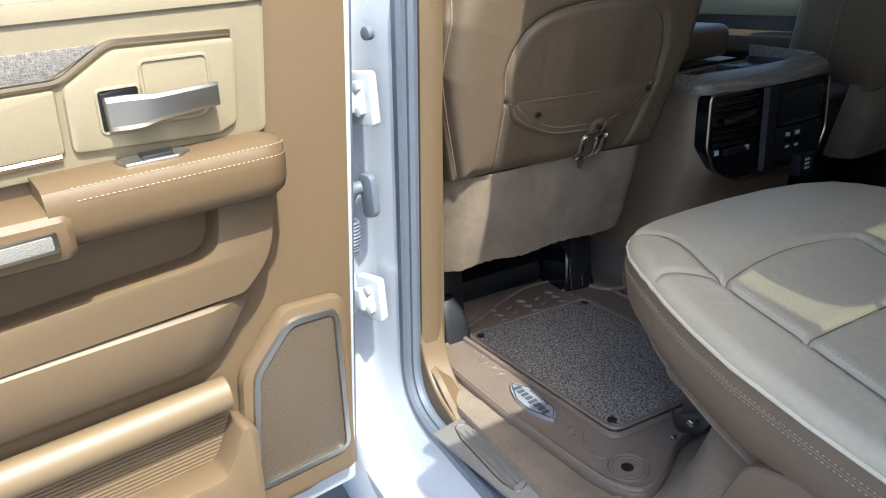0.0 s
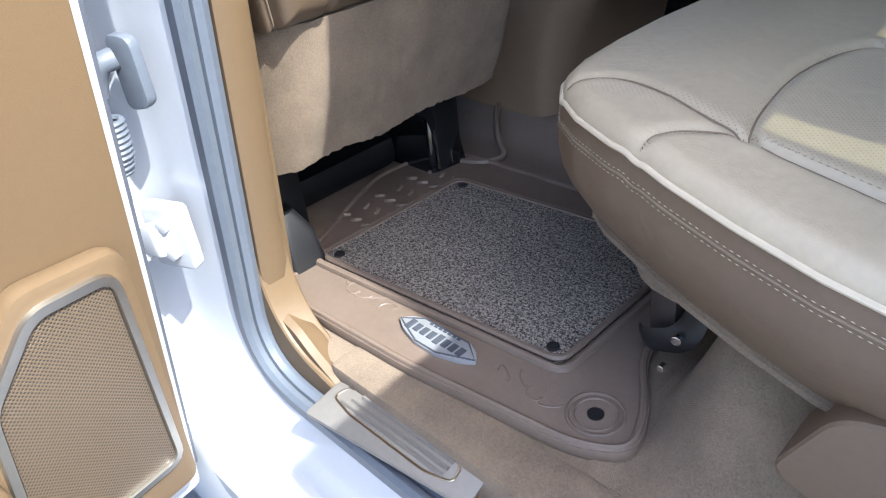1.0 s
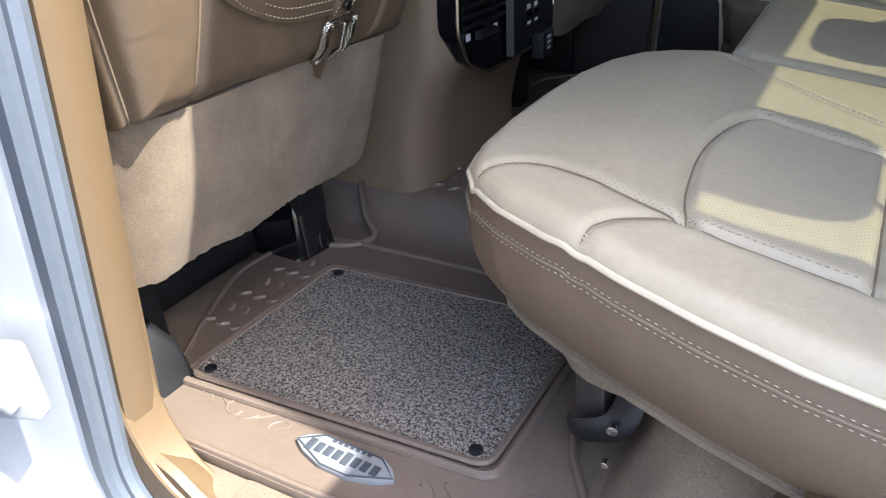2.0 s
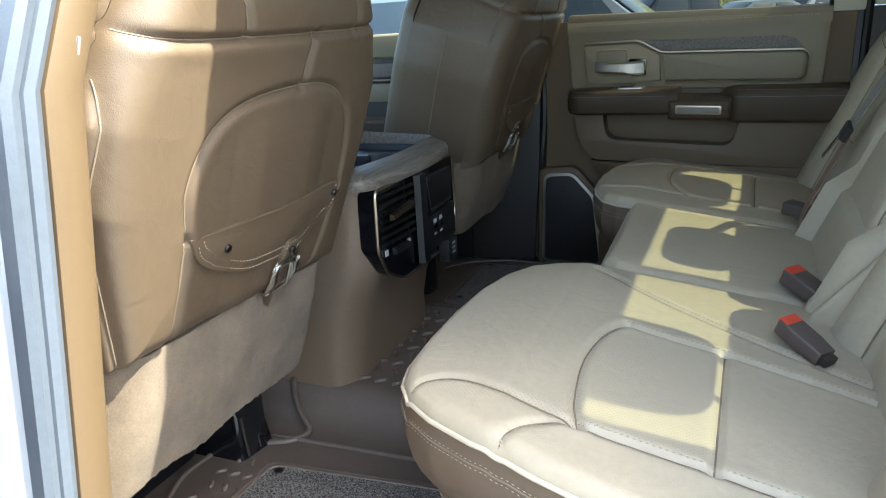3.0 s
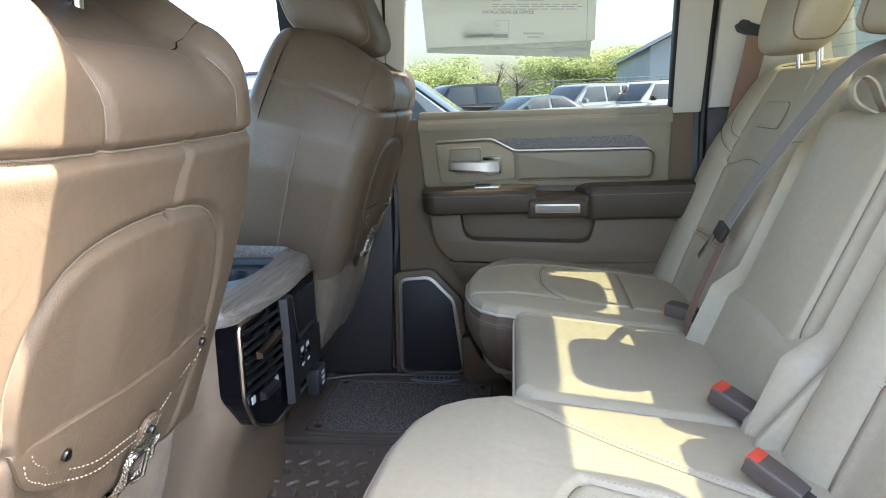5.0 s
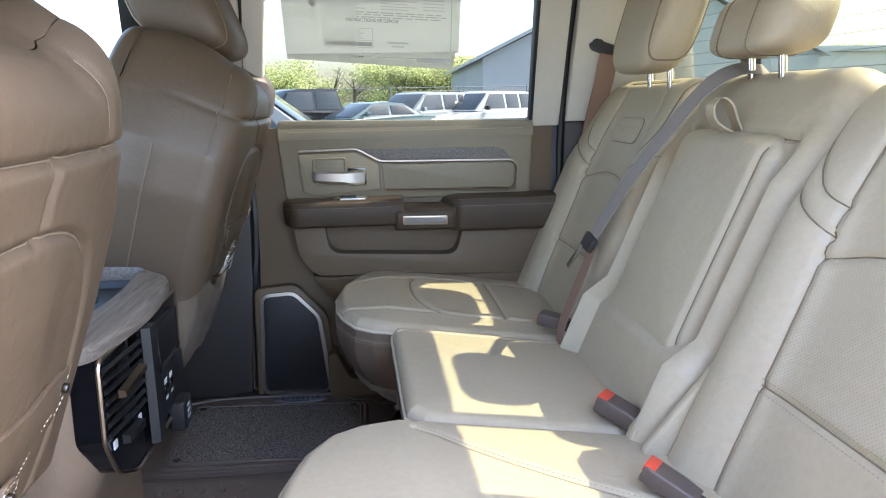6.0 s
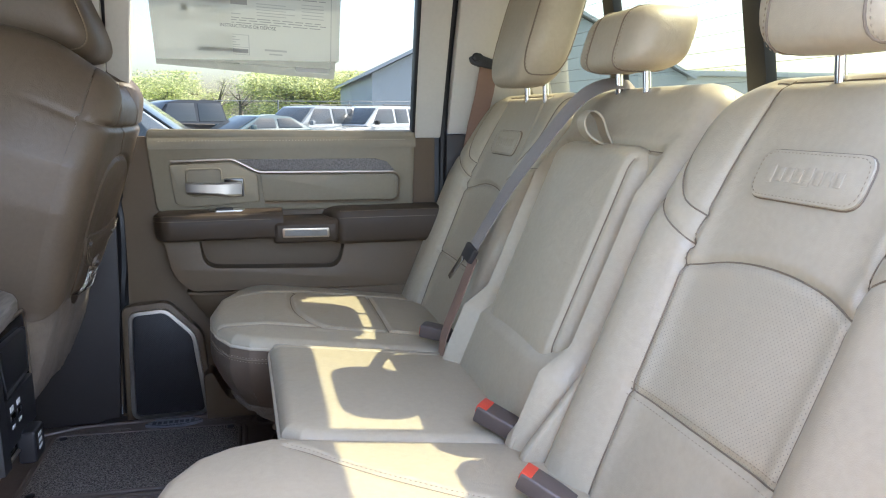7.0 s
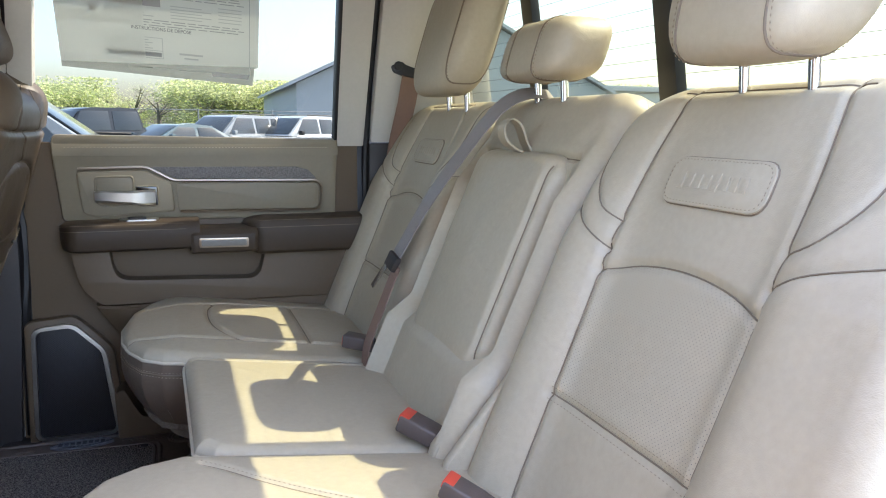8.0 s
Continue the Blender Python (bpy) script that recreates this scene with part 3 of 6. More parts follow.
    panel("lamp_lens", [(0.507, 1.2605), (0.607, 1.2585), (0.607, 1.2435), (0.507, 1.2455)], 0.109, 0.1125, LENS, 0.001, 0.003)
    sw = part("switch_plate", prism([P(x, 1.3015, w) for x, w in ((0.338, 0.034), (0.405, 0.030), (0.418, 0.042), (0.412, 0.072), (0.352, 0.074), (0.334, 0.057))], (0, 0, 0.005), 0.0015), SATIN, e)
    part("switch_key", prism([P(x, 1.306, w) for x, w in ((0.35, 0.040), (0.39, 0.038), (0.392, 0.066), (0.356, 0.067))], (0, 0, 0.004), 0.0015), PLASTIC_BLACK, e)
    # lower panel with the pocket
    panel("pocket_back", [(0.23, 1.26), (0.75, 1.26), (0.75, 1.14), (0.25, 1.14)], -0.002, 0.006, PLASTIC_TAN, 0.001)
    shell = rounded([(0.226, 1.262), (0.306, 1.262), (0.318, 1.166), (0.640, 1.152), (0.664, 1.258), (0.90, 1.25), (0.90, 1.098), (0.288, 1.110), (0.246, 1.150)], [0.004, 0.004, 0.034, 0.03, 0.004, 0.004, 0.004, 0.01, 0.04], 4)
    panel("pocket_shell", [tuple(q) for q in shell], 0.0, 0.056, PLASTIC_TAN, 0.011, 0.0, "moulded map pocket")
    band_ = [(0.0, 0.105), (0.050, 0.104), (0.0565, 0.098), (0.057, 0.085), (0.052, 0.05), (0.040, 0.018), (0.022, 0.002), (0.0, 0.0)]
    part("lower_band", loft([[P((0.272 + 0.070 * (1 - dz / 0.105)) * (1 - t) + 0.90 * t, 1.0 + dz, w * (0.6 + 0.4 * min(1, t * 12))) for w, dz in band_] for t in (0, 0.02, 0.05, 0.1, 0.3, 0.6, 1.0)]), PLASTIC_TAN, e)
    part("map_rail", loft([[P(x, 0.957 + 0.026 * math.sin(q), 0.030 + 0.028 * math.cos(q)) for q in np.linspace(0, 2 * math.pi, 19)[:-1]] for x in (0.330, 0.334, 0.345, 0.6, 0.90)]), RAIL, e, "pale rounded rail")
    ribs = [(0.325, 0.78), (0.90, 0.78), (0.90, 0.94), (0.325, 0.94)]
    panel("ribbed_back", ribs, 0.0, 0.004, PLASTIC_TAN, 0.0)
    part("rib", merge(*[tube([P(x, z, 0.0045) for x in (0.33, 0.895)], 0.0022, 5) for z in np.arange(0.785, 0.94, 0.0065)]), PLASTIC_TAN, e)
    panel("bin_front", [(0.30, 0.90), (0.322, 0.91), (0.345, 0.86), (0.36, 0.835), (0.90, 0.84), (0.90, 0.70), (0.305, 0.70)], 0.0, 0.066, PLASTIC_TAN, 0.009, 0.012)
    # speaker
    sp = [(x, z - drop) for x, z in ((0.137, 0.80), (0.146, 1.052), (0.218, 1.057), (0.276, 0.995), (0.298, 0.80))]
    panel("speaker_pod", [(x, z - drop) for x, z in ((0.112, 0.74), (0.120, 1.075), (0.226, 1.085), (0.304, 1.0), (0.324, 0.74))], 0.0, 0.030, PLASTIC_TAN, 0.010, 0.02)
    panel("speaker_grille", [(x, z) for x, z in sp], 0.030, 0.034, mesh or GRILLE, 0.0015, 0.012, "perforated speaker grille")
    edge_ = [rounded(sp, 0.014, 4)] + [inset_loop(rounded(sp, 0.014, 4), -k_) for k_ in (0.0015, 0.010, 0.012)]
    part("speaker_rim", loft([[P(q.x, q.y, w) for q in l_] for l_, w in zip(edge_, (0.030, 0.0375, 0.0365, 0.028))], caps=False), SATIN, e, "satin silver speaker surround")
    # upper frame and glass
    def fr(pts, w0, w1, nm, mat):
        part(nm, prism([Vector((x, s * (0.80 - side_lean(z) - w0), Z(z))) for x, z in pts], (0, -s * (w1 - w0), 0), 0.005), mat, e)
    fr([(0.845, 1.47), (0.915, 1.47), (0.918, 1.90), (0.835, 1.90)], -0.04, 0.004, "window_frame", PILLAR_TRIM)
    fr([(0.12, 1.47), (0.165, 1.47), (0.215, 1.88), (0.165, 1.90)], -0.04, 0.0, "window_frame", PILLAR_TRIM)
    fr([(0.165, 1.86), (0.918, 1.86), (0.918, 1.90), (0.165, 1.90)], -0.04, 0.0, "window_frame", PILLAR_TRIM)
    fr([(0.838, 1.48), (0.848, 1.48), (0.840, 1.87), (0.828, 1.87)], -0.03, 0.006, "window_run", PLASTIC_BLACK)
    pane("pane", [Vector((x, s * (0.822 - side_lean(z)), Z(z))) for x, z in ((0.13, 1.45), (0.87, 1.45), (0.87, 1.88), (0.18, 1.88))], e, GLASS)
    return e


RAIL = material("rail_beige", lin(100, 84, 62), 0.5, grain=0.35, grain_scale=850, vary=0.05, voronoi=True, distance=0.0004)
SEAL_DARK = material("seal_dark", lin(74, 78, 88), 0.6, vary=0.08)
def woven():
    """Cross-hatched cloth: two stretched noises, one along and one across."""
    m = material("woven_inlay", lin(128, 120, 110), 0.6, vary=0.1)
    nt = m.node_tree
    co, p = nt.nodes["Texture Coordinate"], nt.nodes["Principled BSDF"]
    outs = []
    for sc_ in ((130, 130, 1500), (1500, 130, 130)):
        mp, no = nt.nodes.new("ShaderNodeMapping"), nt.nodes.new("ShaderNodeTexNoise")
        mp.inputs["Scale"].default_value = sc_
        no.inputs["Scale"].default_value = 1.0
        nt.links.new(co.outputs["Object"], mp.inputs[0])
        nt.links.new(mp.outputs[0], no.inputs["Vector"])
        outs.append(no.outputs[0])
    ad = nt.nodes.new("ShaderNodeMath")
    nt.links.new(outs[0], ad.inputs[0])
    nt.links.new(outs[1], ad.inputs[1])
    rp = nt.nodes.new("ShaderNodeValToRGB")
    rp.color_ramp.elements[0].position, rp.color_ramp.elements[0].color = 0.80 / 2, lin(74, 69, 66)
    rp.color_ramp.elements[1].position, rp.color_ramp.elements[1].color = 1.2 / 2, lin(128, 121, 115)
    hv = nt.nodes.new("ShaderNodeMath")
    hv.operation, hv.inputs[1].default_value = "MULTIPLY", 0.5
    nt.links.new(ad.outputs[0], hv.inputs[0])
    nt.links.new(hv.outputs[0], rp.inputs[0])
    nt.links.new(rp.outputs[0], p.inputs["Base Color"])
    return m


WOVEN = woven()
LENS = material("lens_ribbed", lin(116, 112, 105), 0.35, grain=0.3, grain_scale=700, voronoi=True, vary=0.05)
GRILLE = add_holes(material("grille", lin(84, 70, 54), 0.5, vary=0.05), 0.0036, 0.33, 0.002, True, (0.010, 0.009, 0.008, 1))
# copy of the grille darkened to carry the far door's shade
GRILLE_SHADED = add_holes(material("grille_shaded", lin(34, 32, 34), 0.45, vary=0.05), 0.0036, 0.33, 0.002, True, (0.004, 0.004, 0.004, 1))
door_left = build_door("door_1", -1, (0.03, -0.875, 0.7), -81, "open rear door with cream pad, tan armrest and map pocket", 1.12, 0.006, 0.17, 0.032, arm_mat=ARMREST_LIT)
door_left.location = (0.012, -0.903, 0.7)
door_right = build_door("door_2", 1, (0.03, 0.875, 0.7), 0, "closed rear door with cream pad and tan armrest darkened for shade", mesh=GRILLE_SHADED)


# ---- rear bench ----
bench = thing("rear_bench", (0.65, MID, 0.78), "light taupe leather rear bench seat with cream piping", "bench seat")
CUSHION_Z = lambda u: 1.114 - 0.14 * max(0.0, u - 0.45)


def cushion_place(u, v, w):
    return (u, v, CUSHION_Z(u) + w)


left_lo = interp([-0.705, -0.70, -0.688, -0.672, -0.648, -0.62, -0.59, -0.56, -0.52, -0.45, -0.36, -0.27, -0.20, -0.15, -0.125, -0.112], [0.74, 0.64, 0.57, 0.505, 0.435, 0.378, 0.338, 0.317, 0.306, 0.301, 0.301, 0.308, 0.325, 0.355, 0.395, 0.45])
right_lo = interp([0.30, 0.315, 0.345, 0.40, 0.46, 0.55, 0.64, 0.72, 0.78, 0.815, 0.825], [0.46, 0.42, 0.385, 0.36, 0.345, 0.34, 0.352, 0.385, 0.43, 0.50, 0.60])
mid_lo = interp([-0.118, -0.105, -0.08, 0.26, 0.285, 0.298], [0.53, 0.485, 0.462, 0.455, 0.456, 0.46])


def insert_arc(c, s, x0=0.50):
    return [(x0 + 0.035, c - 0.145 * s), (x0 + 0.012, c - 0.135 * s), (x0 - 0.004, c - 0.09 * s), (x0 - 0.004, c), (x0 + 0.006, c + 0.06 * s), (x0 + 0.03, c + 0.115 * s), (x0 + 0.055, c + 0.145 * s)]


def cushion(name, lo, v0, v1, grooves, stitches=(), r=0.02, insert=None):
    p = Pillow(lo, lambda v: 0.90, v0, v1, cushion_place, r=r, crown=0.012, grooves=grooves, nu=190, nv=190)
    ob = sub(part(name, p.top(insert), [LEATHER, LEATHER_PERF], bench))
    return p, ob


LEATHER_PERF = add_holes(material("leather_perforated", lin(172, 158, 134), 0.45, vary=0.06), 0.0040, 0.13, 0.0004, False, (0.13, 0.105, 0.08, 1))
add_creases(LEATHER_PERF, 0.15)
arcL = spline([(0.535, -0.602), (0.523, -0.562), (0.515, -0.505), (0.513, -0.452), (0.519, -0.402), (0.530, -0.366), (0.546, -0.346)], 6)
inner_edge = spline([(0.546, -0.346), (0.61, -0.358), (0.68, -0.369), (0.77, -0.385), (0.90, -0.405)], 5)
bolster = spline([(0.47, -0.150), (0.50, -0.172), (0.54, -0.208), (0.60, -0.250), (0.70, -0.306), (0.80, -0.346), (0.90, -0.375)], 5)
gl = [(arcL, 0.004, 0.006), ([(0.535, -0.602), (0.90, -0.640)], 0.004, 0.006), (inner_edge, 0.004, 0.006), ([(0.668, -0.616), (0.668, -0.368)], 0.004, 0.005),
      (spline([(0.338, -0.588), (0.36, -0.566), (0.40, -0.560), (0.47, -0.582), (0.535, -0.602)], 5), 0.003, 0.004), (spline([(0.468, -0.655), (0.472, -0.640), (0.485, -0.622), (0.512, -0.606), (0.535, -0.602)], 5), 0.003, 0.004),
      (bolster, 0.004, 0.005)]
inside_l = lambda u, v: (0.515 < u < 0.668 and -0.60 < v < -0.37) or (0.36 < u < 0.53 and -0.592 < v < -0.566 + 0.08 * (0.45 - u))
pl, cush_l = cushion("cushion", left_lo, -0.705, -0.112, gl, insert=inside_l)
arcR = spline(insert_arc(0.535, -1, 0.515), 6)
gr = [(arcR, 0.004, 0.006), ([(0.55, 0.68), (0.90, 0.69)], 0.004, 0.006), ([(0.57, 0.39), (0.90, 0.385)], 0.004, 0.006), ([(0.70, 0.685), (0.70, 0.39)], 0.004, 0.005),
      (spline([(0.345, 0.62), (0.43, 0.65), (0.55, 0.68)], 5), 0.003, 0.004), (spline([(0.36, 0.42), (0.43, 0.40), (0.57, 0.39)], 5), 0.003, 0.004)]
pr, cush_r = cushion("cushion", right_lo, 0.30, 0.825, gr)
pm, cush_m = cushion("cushion", mid_lo, -0.118, 0.298, [(spline([(0.47, 0.27), (0.60, 0.265), (0.90, 0.26)], 5), 0.003, 0.004)], r=0.022)
for p, c in ((pl, cush_l), (pr, cush_r), (pm, cush_m)):
    p.seams(c)
for p, c, inset, b in ((pl, cush_l, 0.04, 0.01), (pr, cush_r, 0.04, 0.01), (pm, cush_m, 0.03, 0.004)):
    part("skirt", p.wall(0.135, "alb", inset=inset, belly=b), LEATHER_SIDE, c, "brown leather skirt")
    part("piping", tube(p.line(p.rim_line("alb"), 0.002), 0.0031, 8), PIPING, c, "cream piping")
    part("carpet_edge", tube(p.wall_ring(1.0, 0.135, "alb", inset, b, 0.002), 0.007, 7), CARPET, c, "fuzzy carpet edge")
for p, c in ((pl, cush_l), (pr, cush_r)):
    part("seam", tube(p.wall_ring(0.146, 0.135, "al", 0.04, 0.01, 0.0002), 0.0013, 6), SEAM_SHADE, c)
for off in (0.118, 0.174):
    part("stitching", dashes(pl.wall_ring(off, 0.135, "al", 0.04, 0.01, 0.0006), 0.0068, 0.0046, 0.00045), THREAD, cush_l)
    part("stitching", dashes(pr.wall_ring(off, 0.135, "al", 0.04, 0.01, 0.0006), 0.0068, 0.0046, 0.00045), THREAD, cush_r)
for p, c, lines_ in ((pl, cush_l, gl[:4]), (pr, cush_r, gr[:4])):
    for l, _, _ in lines_[1:4]:
        dense = [Vector((l[0][0], l[0][1])).lerp(Vector((l[1][0], l[1][1])), i / 30) for i in range(31)] if len(l) == 2 else [Vector((q[0], q[1])) for q in l]
        part("stitching", dashes(p.line([(q.x, q.y + 0.008) for q in dense], 0.0002), 0.0065, 0.0045, 0.0006), THREAD_DARK, c)
for side_ in (-0.007, 0.007):
    part("stitching", dashes(pl.line([(q.x, q.y + side_) for q in bolster], 0.0002), 0.0065, 0.0045, 0.0006), THREAD_DARK, cush_l)
# seat base with carpet below
part("base", loft([[(x, y, z) for x, y in rounded([(0.44, -0.62), (0.40, -0.50), (0.40, -0.20), (0.52, -0.08), (0.52, 0.28), (0.42, 0.38), (0.42, 0.70), (0.95, 0.75), (0.95, -0.66)], 0.05, 4)] for z in (0.935, 0.975)]), CARPET, bench, "carpeted seat base")

BACK_A, BACK_N = Vector((0.387, 0, 0.922)), Vector((-0.922, 0, 0.387))


def back_place(u, v, w):
    return Vector((0.845, v, 1.08)) + BACK_A * u + BACK_N * w


def back_top(v0, v1, top, r):
    def f(v):
        d = min(v - v0, v1 - v)
        k = max(0.0, 1 - d / r)
        return top - r * 0.9 * (1 - math.sqrt(max(0, 1 - k * k)))
    return f


def side_lumps(a, b, h=0.037, width=0.05):
    """Bolsters that stand proud outside a..b."""
    def f(U, V):
        d = np.maximum(a - V, V - b)
        return h * (1 / (1 + np.exp(-(d - 0.01) / (width * 0.28)))) * np.clip((0.535 - U) / 0.22, 0.0, 1)
    return f


def seat_back(v0, v1, c, sgn):
    a, b = c - 0.130, c + 0.130
    top = back_top(v0, v1, 0.550, 0.10)
    arc = spline([(0.290, a), (0.309, c - 0.07), (0.316, c), (0.309, c + 0.07), (0.290, b)], 6)
    io = a if sgn < 0 else b
    gs = [(arc, 0.0032, 0.0045), ([(0.316, a), (-0.05, a + 0.005)], 0.0035, 0.005), ([(0.316, b), (-0.05, b - 0.005)], 0.0035, 0.005), ([(0.125, a), (0.125, b)], 0.0032, 0.0035),
          (spline([(0.316, a), (0.42, a + 0.004), (0.545, a + 0.02)], 5), 0.0032, 0.004), (spline([(0.316, b), (0.42, b - 0.004), (0.545, b - 0.02)], 5), 0.0032, 0.004),
          (spline([(0.318, a), (0.340, a - 0.05), (0.372, v0 + 0.01)], 5), 0.0028, 0.003), (spline([(0.318, b), (0.340, b + 0.05), (0.372, v1 - 0.01)], 5), 0.0028, 0.003),
          (spline([(0.355, a), (0.372, a - 0.04), (0.43, a - 0.075), (0.535, a - 0.07)], 5), 0.0028, 0.003), (spline([(0.355, b), (0.372, b + 0.04), (0.43, b + 0.075), (0.535, b + 0.07)], 5), 0.0028, 0.003),
          ([(0.532, a), (0.532, b)], 0.0028, 0.003)]
    p = Pillow(lambda v: -0.09, top, v0, v1, back_place, r=0.04, crown=0.01, grooves=gs, lumps=side_lumps(a, b), nu=190, nv=190)
    ob = sub(part("backrest", p.top(lambda u, v: a < v < b and 0.125 < u < 0.290 + 0.026 * (1 - ((v - c) / 0.13) ** 2)), [LEATHER, LEATHER_PERF], bench))
    part("back_shell", p.wall(0.10, "ahb", inset=0.0), LEATHER, ob)
    p.seams(ob)
    for g_, o in ((gs[3][0], 0.008), (gs[3][0], -0.008)):
        part("stitching", dashes(p.line([(g_[0][0] + o, g_[0][1] + (g_[1][1] - g_[0][1]) * i / 30) for i in range(31)], 0.0002), 0.0065, 0.0045, 0.0006), THREAD_DARK, ob)
    patch = rounded([(0.388, c - 0.078), (0.388, c + 0.078), (0.445, c + 0.078), (0.445, c - 0.078)], 0.02, 5)
    part("patch", prism([p.at(q.x, q.y, -0.003) for q in patch], BACK_N * 0.0075, 0.002), LEATHER, ob, "embossed leather patch")
    # cord coloured as the shaded groove round the patch
    part("patch_edge", tube([p.at(q.x, q.y, 0.0008) for q in patch], 0.0013, 6, closed=True, up=BACK_N), SEAM_SHADE, ob)
    bars = []
    for k in range(8):
        yy = c + sgn * 0 + 0.052 - 0.0137 * k
        hh = 0.0105 if k in (0, 4) else 0.008
        q = [p.at(0.4165 + du, yy + dv, 0.0) + BACK_N * 0.0045 for du, dv in ((-hh, 0.0045), (-hh, -0.0045), (hh, -0.0045), (hh, 0.0045))]
        bars.append(prism(q, BACK_N * 0.0009, 0.0003))
    part("letter_bar", merge(*bars), LEATHER, ob)
    loop = [p.at(q.x, q.y, 0.0048) for q in rounded([(0.3915, c - 0.0745), (0.3915, c + 0.0745), (0.4415, c + 0.0745), (0.4415, c - 0.0745)], 0.018, 5)]
    part("stitching", dashes(loop + loop[:1], 0.0055, 0.0038, 0.0006), THREAD_DARK, ob)
    return p, ob


bl, ob_bl = seat_back(-0.70, -0.175, -0.405, -1)
br_, ob_br = seat_back(0.265, 0.80, 0.525, 1)
# middle back and its folding armrest
pmid = Pillow(lambda v: -0.09, back_top(-0.172, 0.262, 0.548, 0.05), -0.172, 0.262, back_place, r=0.035, crown=0.02, grooves=[([(0.43, -0.12), (0.43, 0.21)], 0.005, 0.008)], lumps=lambda U, V: 0.03 * np.clip((0.13 - U) / 0.05, 0, 1) + 0.03 * np.clip((np.abs(V - 0.045) - 0.155) / 0.03, 0, 1) * np.clip((0.46 - U) / 0.1, 0, 1), nu=90, nv=90)
ob_bm = sub(part("backrest", pmid.top(), LEATHER, bench))
part("back_shell", pmid.wall(0.10, "ahb"), LEATHER, ob_bm)
pmid.seams(ob_bm)
arm_place = lambda u, v, w: Vector(back_place(u, v, w)) + BACK_N * 0.034
parm = Pillow(lambda v: 0.06 + 0.065 * (1 - math.sqrt(max(0.0, 1 - (max(0, abs(v - 0.045) - 0.085) / 0.066) ** 2))), back_top(-0.105, 0.195, 0.435, 0.05), -0.105, 0.195, arm_place, r=0.03, crown=0.015, grooves=[([(0.09, -0.085), (0.41, -0.085)], 0.003, 0.004), ([(0.09, 0.175), (0.41, 0.175)], 0.003, 0.004)], nu=90, nv=90)
ob_arm = sub(part("armrest", parm.top(), LEATHER, bench, "folded-up leather armrest"))
parm.seams(ob_arm)
# cord coloured as the shaded groove round the armrest
part("armrest_edge", tube(parm.line(parm.rim_line("ahb"), 0.001), 0.0017, 6, up=BACK_N), SEAM_SHADE, ob_arm)
part("armrest_side", parm.wall(0.07, "ahbl", closed=True), LEATHER, ob_arm)
lp = arm_place(0.43, 0.045, 0.0)
loop_at = [(0.02, -0.012), (-0.008, 0.0), (-0.024, 0.014), (-0.027, 0.034), (-0.014, 0.046), (0.002, 0.036), (0.012, 0.012), (0.022, -0.006)]
lo_ = spline([lp + Vector((x, 0, z)) for x, z in loop_at], 6)
part("pull_loop", loft([[p + Vector((0, -0.013, 0)), p + Vector((0, 0.013, 0)), p + Vector((0.003, 0.013, 0.002)), p + Vector((0.003, -0.013, 0.002))] for p in lo_]), LEATHER, ob_arm, "leather pull loop")


def headrest(c, w, z0, z1, x, depth, parent, tilt=0.30, mat=None, cap=0.55, nod=0.0):
    """A padded headrest on two posts: a soft block with bulging faces, sewn side caps and a parting seam below.
    tilt leans it back, nod draws its lower front edge up."""
    rings = []
    n, m = 36, 40
    for i in range(n + 1):
        t = math.sin(math.pi * (i / n - 0.5))
        a_ = min(abs(t), 0.9985)
        k, kx = (1 - a_ ** 5) ** (1 / 2.4), (1 - a_ ** 6) ** (1 / 2.8)
        ring = []
        for j in range(m):
            q = 2 * math.pi * j / m
            cx, cz = math.cos(q), math.sin(q)
            ex = math.copysign(abs(cx) ** 0.50, cx) * depth / 2
            ez = math.copysign(abs(cz) ** 0.50, cz) * (z1 - z0) / 2
            zz, xx = ez * k, ex * kx
            if xx < 0 and zz < 0:
                zz *= 1 - nod * (-xx / (depth / 2))
            ring.append((x + xx + tilt * zz, c + t * w / 2 * (1 - 0.04 * abs(zz) / (z1 - z0)), (z0 + z1) / 2 + zz))
        rings.append(ring)
    ob = sub(part("headrest", loft(rings), mat or LEATHER, parent, "", 60))
    for dy in (-w * 0.21, w * 0.21):
        part("post", rod((x + 0.004, c + dy, z0 - 0.09), (x + 0.004 - tilt * 0.03, c + dy, z0 + 0.03), 0.0065, 12), STEEL, ob, "polished steel post")
        part("post_collar", rod((x + 0.004, c + dy, z0 - 0.064), (x + 0.004, c + dy, z0 - 0.052), 0.016, 16, 0.012, bev=0.002), PLASTIC_DARK, ob)
    for t in (-cap, cap):
        near = min(rings, key=lambda r_: abs(sum(p[1] for p in r_) / m - c - t * w / 2))
        pts = [Vector(p) for p in near]
        cen = sum(pts, Vector()) / m
        part("seam", tube([cen + (p - cen) * 1.002 for p in pts], 0.0016, 6, closed=True, up=(0, 1, 0)), SEAM_SHADE, ob)
        out_ = Vector((0, math.copysign(0.006, t), 0))
        part("stitching", dashes([cen + (p - cen) * 1.001 + out_ for p in pts + pts[:1]], 0.0065, 0.0045, 0.0007), THREAD_DARK, ob)
    return ob


headrest(-0.418, 0.225, 1.592, 1.866, 1.058, 0.125, bench)
headrest(0.470, 0.25, 1.586, 1.858, 1.048, 0.11, bench, cap=0.80)
headrest(0.062, 0.215, 1.598, 1.698, 1.052, 0.112, bench, cap=0.45)


# ---- front seats ----
FA, FN = Vector((0.313, 0, 0.95)), Vector((0.95, 0, -0.313))


